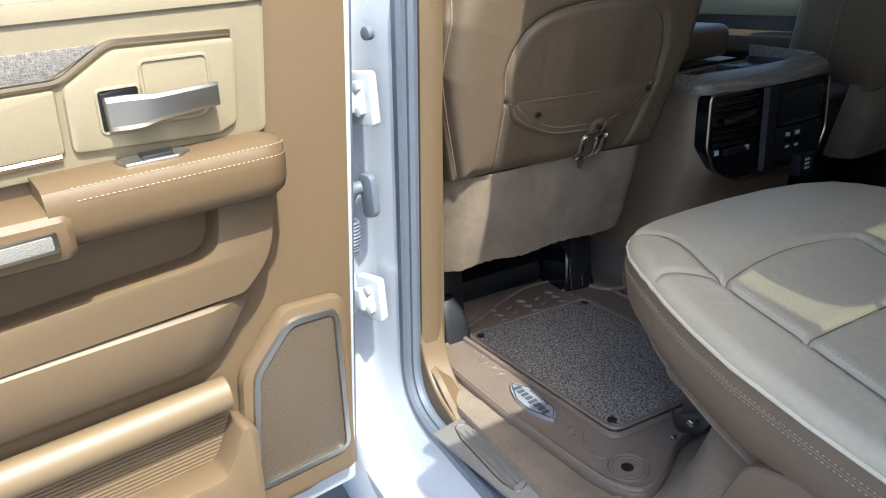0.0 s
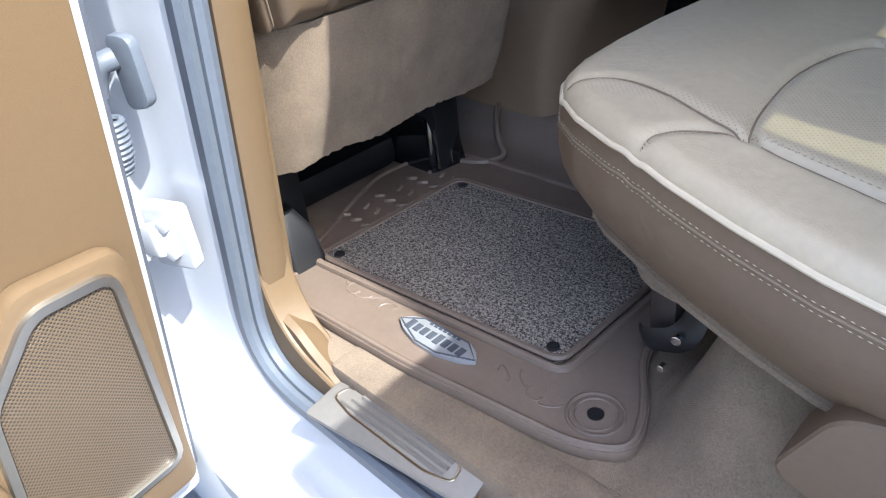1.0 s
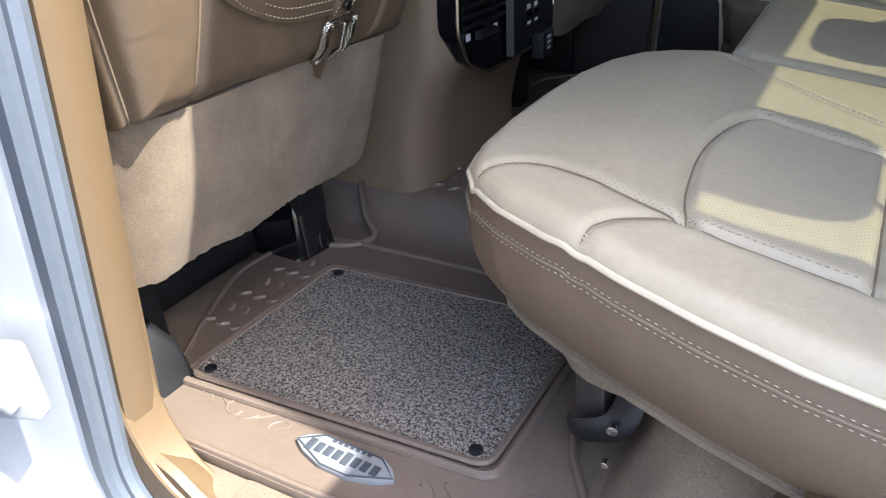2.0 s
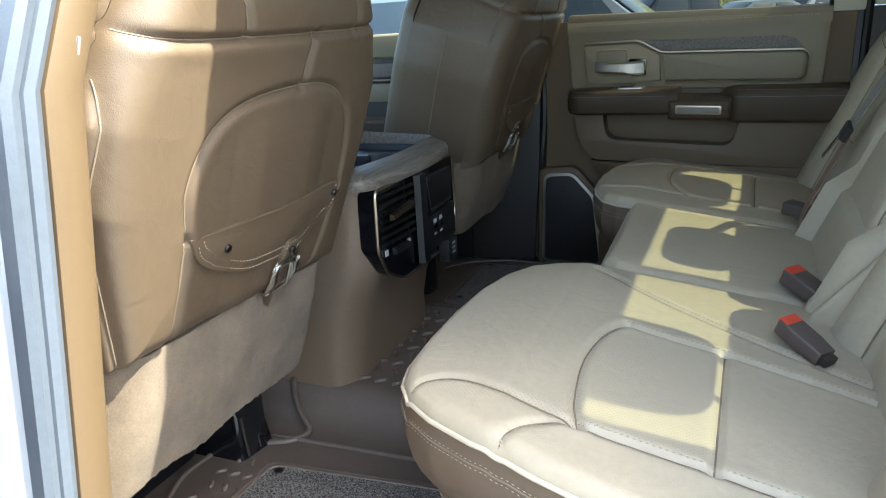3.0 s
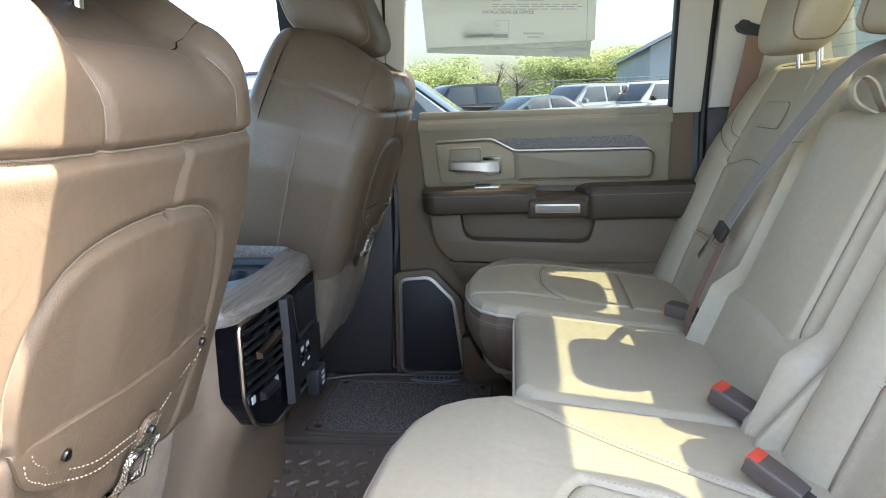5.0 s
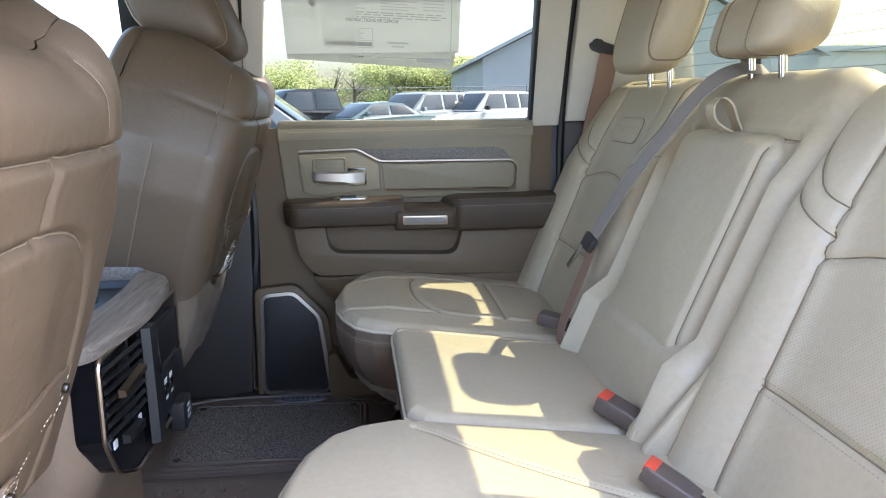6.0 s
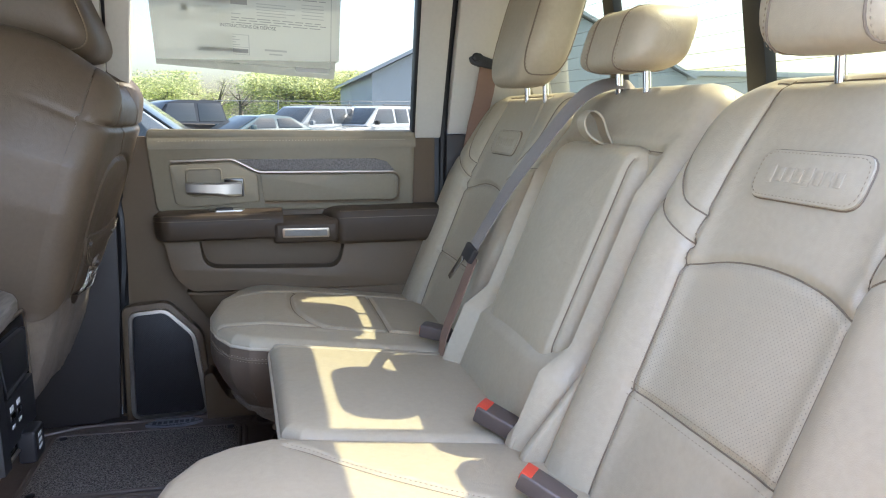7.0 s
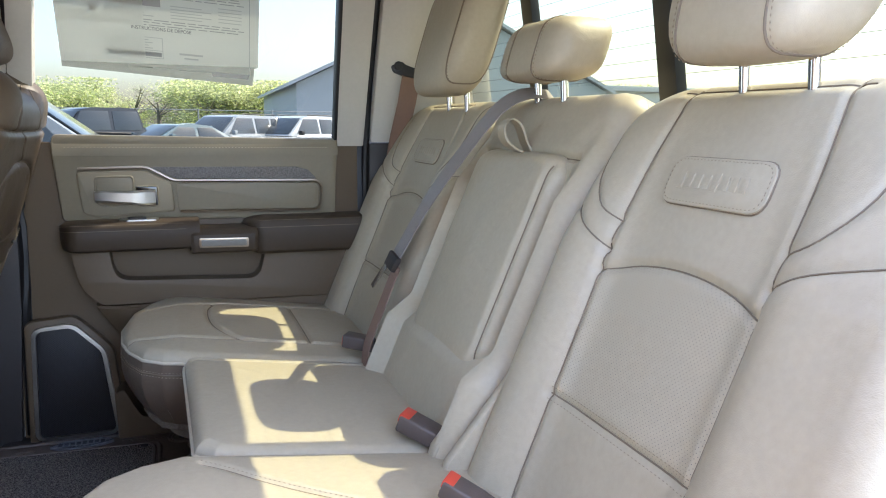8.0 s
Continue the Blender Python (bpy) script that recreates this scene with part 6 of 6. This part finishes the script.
part("chrome_line", tube([(-1.0, 0.798, 1.335), (-0.17, 0.798, 1.335)], 0.004, 8), CHROME, fr_door)
part("inlay", prism([(x, 0.797, z) for x, z in ((-1.0, 1.27), (-0.17, 1.27), (-0.17, 1.325), (-1.0, 1.325))], (0, 0.02, 0), 0.004), PAD_CREAM, fr_door)
part("armrest", box((-0.95, 0.71, 1.16), (-0.2, 0.81, 1.225), 0.02, 3), ARMREST_SHADED, fr_door)
part("window_frame", prism([(x, 0.80 - side_lean(z), z) for x, z in ((-0.14, 1.46), (-0.10, 1.46), (-0.06, 1.88), (-0.11, 1.88))], (0, 0.03, 0), 0.005), PLASTIC_BLACK, fr_door)
gbm = bmesh.new()
gbm.faces.new([gbm.verts.new((x, 0.826 - side_lean(z), z)) for x, z in ((-1.1, 1.45), (-0.12, 1.45), (-0.08, 1.87), (-0.75, 1.87))])
part("pane", gbm, GLASS_CLEAR, fr_door)
fl_door = thing("front_door", (-0.6, -0.85, 0.8), "closed driver door panel beside the front seat", "car door")
part("panel", prism([(x, -0.92, z) for x, z in ((-1.15, 0.75), (-0.16, 0.75), (-0.13, 1.47), (-1.15, 1.45))], (0, 0.09, 0), 0.012), PLASTIC_TAN, fl_door)
part("outer_skin", box((-1.3, -0.97, 0.55), (-0.14, -0.93, 1.46), 0.015), WHITE_PAINT, fl_door)
dash = thing("dashboard", (-1.05, MID, 0.8), "dark brown dashboard under the windscreen", "dashboard", kind="structure")
part("top", prism([(-1.30, -0.84, 1.30), (-1.30, -0.84, 1.38), (-1.02, -0.84, 1.36), (-0.92, -0.84, 1.28), (-0.95, -0.84, 0.95), (-1.30, -0.84, 0.80)], (0, 1.72, 0), 0.02, 3), PLASTIC_DARK, dash)
part("firewall", box((-1.36, -0.9, 0.5), (-1.28, 0.95, 1.36), 0.01), PLASTIC_DARK, dash)
for s, y in ((-1, -0.80), (1, 0.86)):
    part("screen_pillar", prism([(-1.32, y, 1.40), (-1.22, y, 1.42), (-0.72, y - s * 0.14, 1.88), (-0.84, y - s * 0.14, 1.90)], (0, -s * 0.05, 0), 0.01), PILLAR_TRIM, dash)
sc = bmesh.new()
sc.faces.new([sc.verts.new(p) for p in ((-1.38, -0.80, 1.36), (-1.38, 0.88, 1.36), (-0.80, 0.74, 1.90), (-0.80, -0.64, 1.90))])
part("windscreen", sc, GLASS_CLEAR, dash)
hood = thing("hood", (-2.2, MID, 1.2), "white painted truck hood ahead of the windscreen", "hood", kind="structure")
part("hood_skin", loft([[(x, y, 1.30 + 0.05 * math.cos((y - MID) * 1.6) - 0.02 * (x + 1.4) ** 2) for y in np.linspace(-0.95, 1.05, 12)] for x in np.linspace(-2.8, -1.36, 8)], closed=False, caps=False), WHITE_PAINT, hood)
mir = thing("side_mirror", (-0.95, 1.15, 1.5), "dark door mirror outside the front window", "mirror")
part("housing", box((-1.02, 1.02, 1.42), (-0.90, 1.28, 1.64), 0.03, 4), PLASTIC_BLACK, mir)
part("mirror_glass", prism([(-0.897, y, z) for y, z in rounded([(1.035, 1.435), (1.265, 1.435), (1.265, 1.625), (1.035, 1.625)], 0.025, 4)], (0.003, 0, 0)), STEEL, mir)
part("arm", box((-0.99, 0.90, 1.44), (-0.93, 1.04, 1.50), 0.012), PLASTIC_BLACK, mir)

# ---- the lot outside ----
CAR_GLASS = material("car_glass", lin(58, 66, 74), 0.06, vary=0.1)
TYRE = material("tyre", (0.02, 0.02, 0.02, 1), 0.8, vary=0.1)
ALLOY = material("alloy", lin(170, 172, 175), 0.3, metal=1.0, vary=0.05)
LAMP = material("headlamp", lin(210, 215, 220), 0.1, vary=0.05)
BRIGHT = {k: material("paint_" + k, lin(*v), 0.22, vary=0.03, coat=0.7) for k, v in dict(white=(176, 180, 184), silver=(132, 138, 144), black=(24, 26, 30), navy=(32, 42, 62), grey=(92, 97, 104), teal=(70, 92, 100)).items()}

# side outlines: body (x, z) and cabin (x, z), nose at +x
SHAPES = {
    "suv": ([(-2.30, 0.45), (-2.34, 0.75), (-2.28, 1.10), (-2.1, 1.16), (0.75, 1.12), (1.0, 1.10), (1.95, 1.0), (2.28, 0.88), (2.34, 0.6), (2.28, 0.36), (-2.2, 0.36)], [(-2.22, 1.10), (-1.95, 1.68), (-1.6, 1.74), (-0.2, 1.76), (0.15, 1.72), (0.95, 1.12)], 1.88),
    "sedan": ([(-2.35, 0.45), (-2.38, 0.85), (-2.2, 1.02), (-1.5, 1.05), (0.8, 1.0), (1.2, 0.97), (2.1, 0.84), (2.35, 0.66), (2.36, 0.4), (2.28, 0.28), (-2.28, 0.28)], [(-1.75, 1.02), (-1.0, 1.42), (-0.4, 1.47), (0.05, 1.44), (0.95, 1.0)], 1.82),
    "pickup": ([(-2.9, 0.6), (-2.92, 1.15), (-0.62, 1.18), (0.9, 1.22), (1.2, 1.24), (2.55, 1.18), (2.8, 1.05), (2.85, 0.65), (2.75, 0.48), (-2.8, 0.5)], [(-0.66, 1.16), (-0.5, 1.86), (-0.2, 1.92), (0.9, 1.92), (1.2, 1.86), (1.75, 1.22)], 2.0),
    "van": ([(-2.9, 0.5), (-2.92, 1.3), (1.6, 1.3), (2.4, 1.1), (2.6, 0.9), (2.6, 0.5), (2.5, 0.4), (-2.8, 0.4)], [(-2.9, 1.28), (-2.86, 2.4), (-2.6, 2.5), (1.0, 2.5), (1.4, 2.35), (1.95, 1.25)], 2.0),
}


def car(kind, colour, where, heading, label):
    body_pts, cab_pts, width = SHAPES[kind]
    e = thing("parked_" + kind, (0, 0, 0), label, "car" if kind in ("suv", "sedan") else kind, "parked vehicles")
    h = width / 2
    bp_ = rounded(body_pts, 0.08, 3)
    part("body", loft([[(p.x * k, y, 0.66 + (p.y - 0.66) * kz) for p in bp_] for y, k, kz in ((-h, 0.94, 0.93), (-h + 0.06, 0.985, 0.985), (-h * 0.5, 1.0, 1.0), (h * 0.5, 1.0, 1.0), (h - 0.06, 0.985, 0.985), (h, 0.94, 0.93))]), BRIGHT[colour], e)
    cp = rounded(cab_pts, 0.06, 3)
    zb, zt = min(p[1] for p in cab_pts), max(p[1] for p in cab_pts)
    lean = lambda z: 0.16 * (z - zb) / (zt - zb)
    part("cabin", loft([[(p.x * (1 if abs(f) < 0.99 else 0.97), f * (h - 0.06 - lean(p.y)), p.y) for p in cp] for f in (-1, -0.97, 0.97, 1)]), BRIGHT[colour], e)
    n = 2 if kind in ("sedan", "pickup") else 3
    x0, x1 = cab_pts[1][0] - 0.02, cab_pts[-2][0] + 0.05
    zlo, zhi = zb + 0.10, zt - 0.10
    for s in (-1, 1):
        xs_ = np.linspace(x0, x1, n + 1)
        for i in range(n):
            a, b = xs_[i] + 0.05, xs_[i + 1] - 0.05
            sl0 = (cab_pts[1][0] - cab_pts[0][0]) * 0.75 if i == 0 else 0
            sl1 = (cab_pts[-1][0] - cab_pts[-2][0]) * 0.62 if i == n - 1 else 0
            q = [(a - sl0 * 0.7, zlo), (b + sl1 * 0.9, zlo), (b + sl1 * 0.1, zhi), (a + 0.02, zhi)]
            part("side_window", prism([(x, s * (h - 0.055 - lean(z)), z) for x, z in q], (0, s * 0.012, 0), 0.004), CAR_GLASS, e)
    a, b = Vector(cab_pts[-1]), Vector(cab_pts[-2])
    nrm = Vector((b.y - a.y, a.x - b.x)).normalized()
    if nrm.x < 0:
        nrm = -nrm
    p, q = a.lerp(b, 0.10) + nrm * 0.008, a.lerp(b, 0.92) + nrm * 0.008
    hw = lambda z: h - 0.14 - lean(z)
    part("windscreen", prism([(p.x, -hw(p.y), p.y), (p.x, hw(p.y), p.y), (q.x, hw(q.y), q.y), (q.x, -hw(q.y), q.y)], (nrm.x * 0.012, 0, nrm.y * 0.012), 0.003), CAR_GLASS, e)
    a, b = Vector(cab_pts[0]), Vector(cab_pts[1])
    p, q = a.lerp(b, 0.25), a.lerp(b, 0.92)
    part("rear_window", prism([(p.x - 0.01, -hw(p.y), p.y), (p.x - 0.01, hw(p.y), p.y), (q.x - 0.01, hw(q.y), q.y), (q.x - 0.01, -hw(q.y), q.y)], (-0.012, 0, 0.002), 0.003), CAR_GLASS, e)
    nose = max(p[0] for p in body_pts)
    for s in (-1, 1):
        part("headlight", box((nose - 0.30, s * (h - 0.42), 0.72), (nose - 0.02, s * (h - 0.10), 0.90), 0.03), LAMP, e)
        part("door_mirror", box((x1 + 0.30, s * (h + 0.0), zb + 0.06), (x1 + 0.42, s * (h + 0.16), zb + 0.20), 0.03), BRIGHT[colour] if colour != "white" else PLASTIC_BLACK, e)
        if kind == "suv":
            part("roof_rail", tube([(-1.6, s * (h - 0.26), zt + 0.02), (-0.1, s * (h - 0.26), zt + 0.03)], 0.018, 6), PLASTIC_BLACK, e)
    part("grille", box((nose - 0.10, -0.42, 0.62), (nose + 0.01, 0.42, 0.88), 0.02), PLASTIC_BLACK, e)
    wx = 1.42 if kind in ("suv", "sedan") else 1.75
    for x in (-wx, wx):
        for s in (-1, 1):
            wheel = sub(part("wheel", rod((x, s * (h - 0.22), 0.36), (x, s * (h + 0.005), 0.36), 0.36, 24, bev=0.03), TYRE, e))
            part("rim", rod((x, s * (h - 0.02), 0.36), (x, s * (h + 0.012), 0.36), 0.23, 20, bev=0.01), ALLOY, wheel)
    e.matrix_basis = Matrix.Translation(where) @ Matrix.Rotation(heading, 4, "Z")
    return e


EYE0 = Vector((0.455, -1.023, 0))


def beyond(dx, dy, dist):
    """A place at a distance from where the walk ends, by the direction of a far point."""
    d = (Vector((dx, dy, 0)) - EYE0).normalized()
    return EYE0 + d * dist


car("suv", "silver", (-0.74, 5.45, 0.0), radians(2), "silver sport utility vehicle parked beside the truck")
car("pickup", "black", beyond(-0.95, 18.9, 25.0), radians(-152), "black crew-cab pickup parked in a row")
car("suv", "navy", beyond(-2.3, 18.75, 30.0), radians(-150), "dark blue vehicle behind the black pickup")
car("sedan", "teal", beyond(0.35, 18.9, 22.5), radians(-148), "dark teal car parked in the row")
car("suv", "silver", beyond(1.75, 18.9, 24.0), radians(-140), "silver sport utility vehicle in the row")
car("suv", "white", beyond(3.45, 18.8, 24.5), radians(-142), "white sport utility vehicle in the row")
car("sedan", "silver", beyond(1.0, 18.9, 30.0), radians(-120), "silver sedan in the second row")
car("suv", "grey", beyond(-3.3, 18.5, 27.0), radians(-100), "grey sport utility vehicle far across the lot")
car("van", "white", beyond(-8.2, 16.7, 23.0), radians(-150), "white panel van beyond the front window")
car("suv", "white", beyond(5.5, 18.3, 27.0), radians(-142), "white sport utility vehicle at the end of the row")
car("sedan", "white", beyond(-5.6, 17.8, 30.0), radians(-110), "white sedan across the lot")

pole = thing("light_pole", beyond(-8.3, 16.75, 19.0), "white painted lot light pole", "light pole")
pb = beyond(-8.3, 16.75, 19.0)
part("shaft", rod((pb.x, pb.y, 0), (pb.x, pb.y, 9.0), 0.10, 16, 0.07), WHITE_PAINT, pole)
part("foot", rod((pb.x, pb.y, 0), (pb.x, pb.y, 0.7), 0.25, 16, bev=0.02), PILLAR_TRIM, pole)

# metal-clad building
CLAD = material("blue_grey_cladding", lin(184, 190, 192), 0.55, vary=0.05, vary_scale=0.4)
ROOFM = material("roof_metal", lin(188, 194, 198), 0.45, vary=0.06, vary_scale=0.5)
bld = thing("warehouse", (17, 46, 0), "pale blue-grey metal-clad warehouse with a gable roof", "building")
A = beyond(3.62, 18.70, 45.0)
bx, by = A.x, A.y
wall_pts = [(bx, by, 0), (bx, by, 3.9), (bx + 10.5, by - 0.5, 8.9), (bx + 21, by - 1.0, 3.9), (bx + 21, by - 1.0, 0)]
part("gable_wall", prism(wall_pts, (1.0, 25, 0), 0.0), CLAD, bld)
for sgn, p0, p1 in ((1, (bx - 0.5, by - 0.5, 3.72), (bx + 10.5, by - 0.9, 9.02)), (-1, (bx + 21.5, by - 1.4, 3.72), (bx + 10.5, by - 0.9, 9.02))):
    part("roof", prism([p0, p1, (p1[0] + 1.0, p1[1] + 26, p1[2]), (p0[0] + 1.0, p0[1] + 26, p0[2])], (0, 0, 0.22), 0.0), ROOFM, bld)
low = thing("side_building", (40, 40, 0), "low grey shop building with a door canopy", "building")
B = beyond(8.6, 17.2, 52.0)
part("wall", box((B.x, B.y, 0), (B.x + 30, B.y + 14, 4.2), 0.02), CLAD, low)
part("roof", box((B.x - 0.4, B.y - 0.4, 4.2), (B.x + 30.4, B.y + 14, 4.6), 0.03), ROOFM, low)
part("canopy", prism([(B.x + 3, B.y - 2.0, 2.6), (B.x + 3, B.y, 3.4), (B.x + 3, B.y, 2.6)], (4, 0, 0)), ROOFM, low)

# fence
FENCE = material("fence_steel", lin(150, 154, 158), 0.5, metal=0.6, vary=0.08)
fen = thing("chain_fence", (0, 33, 0), "galvanised lot fence with posts and rails", "fence")
for i in range(24):
    x = -40 + i * 3.2
    part("post", rod((x, 33, 0), (x, 33, 2.1), 0.035, 8), FENCE, fen)
for z in (0.15, 1.1, 2.05):
    part("rail", rod((-40, 33, z), (33.6, 33, z), 0.018, 6), FENCE, fen)

# tree belt, spring green, with bare crowns among it
GRASS = material("grass", (0.10, 0.14, 0.045, 1), 0.95, grain=0.8, grain_scale=40, vary=0.3, vary_scale=0.5)
gv = bmesh.new()
for ring in range(1):
    for a0 in range(72):
        q0, q1 = math.radians(a0 * 5), math.radians(a0 * 5 + 5)
        f_ = [(math.cos(q) * r, math.sin(q) * r, 0.03) for q, r in ((q0, 62), (q0, 400), (q1, 400), (q1, 62))]
        gv.faces.new([gv.verts.new(p) for p in f_])
single("grass_field", tidy(gv), GRASS, "rough spring grass beyond the lot", "grass", kind="stuff")
# leaf colours are lightened to carry the haze of distance
LEAF = [material("leaf_" + k, c, 0.7, vary=0.3, vary_scale=0.4, fine_scale=3) for k, c in (("lime", (0.60, 0.62, 0.30, 1)), ("green", (0.46, 0.53, 0.27, 1)), ("olive", (0.55, 0.56, 0.34, 1)), ("grey", (0.52, 0.50, 0.43, 1)))]
for m_ in LEAF:
    lt = m_.node_tree
    tl, lm = lt.nodes.new("ShaderNodeBsdfTranslucent"), lt.nodes.new("ShaderNodeMixShader")
    tl.inputs[0].default_value, lm.inputs[0].default_value = (0.72, 0.76, 0.42, 1), 0.55
    lt.links.new(lt.nodes["Principled BSDF"].outputs[0], lm.inputs[1])
    lt.links.new(tl.outputs[0], lm.inputs[2])
    lt.links.new(lm.outputs[0], lt.nodes["Material Output"].inputs[0])
BARK = material("bark", (0.20, 0.175, 0.15, 1), 0.9, vary=0.2)


def tree_mesh(seed, tall, spread, leaves, leafy=True):
    """Trunk, limbs and a ragged crown of small leaf clumps."""
    r = random.Random(seed)
    trunk = [rod((0, 0, 0), (r.uniform(-.3, .3), r.uniform(-.3, .3), tall * 0.55), 0.22, 7, 0.10)]
    tips = []
    for k in range(9):
        z0 = tall * r.uniform(0.2, 0.5)
        q = r.uniform(0, 6.28)
        d = spread * r.uniform(0.35, 0.95)
        tip = (math.cos(q) * d, math.sin(q) * d, min(tall, z0 + tall * r.uniform(0.2, 0.48)))
        trunk.append(rod((0, 0, z0), tip, 0.09, 5, 0.02))
        tips.append(tip)
        for m in range(5 if not leafy else 2):
            t2 = tuple(c + r.uniform(-1, 1) * spread * 0.4 for c in tip[:2]) + (min(tall, tip[2] + r.uniform(0.1, 0.3) * tall * 0.5),)
            trunk.append(rod(tip, t2, 0.03, 4, 0.008))
            tips.append(t2)
    tips.append((0, 0, tall * 0.9))
    verts, faces = [], []
    for k in range(leaves):
        tx, ty, tz = tips[r.randrange(len(tips))]
        g_ = lambda s_: r.gauss(0, s_)
        if leafy and k % 3 == 0:
            q, d = r.uniform(0, 6.28), spread * math.sqrt(r.random()) * 0.95
            tx, ty, tz = math.cos(q) * d, math.sin(q) * d, tall * r.uniform(0.02, 0.40)
        c = Vector((tx + g_(spread * 0.22), ty + g_(spread * 0.22), min(tall * 1.04, max(tall * 0.02, tz + g_(tall * 0.09)))))
        s_ = r.uniform(0.06, 0.135) * (1 if leafy else 0.4)
        a, b = Vector((g_(1), g_(1), g_(1))).normalized(), Vector((g_(1), g_(1), g_(1))).normalized()
        b = a.cross(b).normalized()
        i = len(verts)
        verts += [c + a * s_, c + b * s_ * 0.8, c - a * s_, c - b * s_ * 0.8]
        faces.append((i, i + 1, i + 2, i + 3))
    me = bpy.data.meshes.new("crown")
    me.from_pydata([tuple(v) for v in verts], [], faces)
    return merge(*trunk), me


protos = []
for k in range(6):
    tb, cm = tree_mesh(30 + k, 6.4 + 0.5 * (k % 3), 2.5 + 0.3 * (k % 2), 9500 if k < 5 else 1400, k < 5)
    tm = bpy.data.meshes.new("trunk")
    tb.to_mesh(tm)
    tb.free()
    tm.materials.append(BARK)
    protos.append((tm, cm))
rt = random.Random(11)
crowns = {}
kinds = ["lime green young leaves", "fresh green leaves", "olive spring leaves", "thin greyish budding leaves"]
for k in range(130):
    az = math.radians(150 - k * 1.27 + rt.uniform(-0.8, 0.8))
    dist = rt.uniform(94, 118)
    mi = rt.randrange(6)
    li = 3 if mi == 5 else rt.choice((0, 0, 1, 2, 2))
    tm, cm = protos[mi]
    t = thing("tree", (0, 0, 0), "far roadside tree with " + kinds[li], "tree", "far tree belt")
    trunk_ob = new("trunk", tm)
    if (mi, li) not in crowns:
        crowns[mi, li] = cm.copy()
        crowns[mi, li].materials.append(LEAF[li])
    crown_ob = new("crown", crowns[mi, li])
    for o in (trunk_ob, crown_ob):
        o.parent = t
    t.matrix_basis = Matrix.Translation((math.cos(az) * dist, math.sin(az) * dist, 0)) @ Matrix.Rotation(rt.uniform(0, 6), 4, "Z") @ Matrix.Diagonal((1.6, 1.6, rt.uniform(0.62, 1.05), 1))
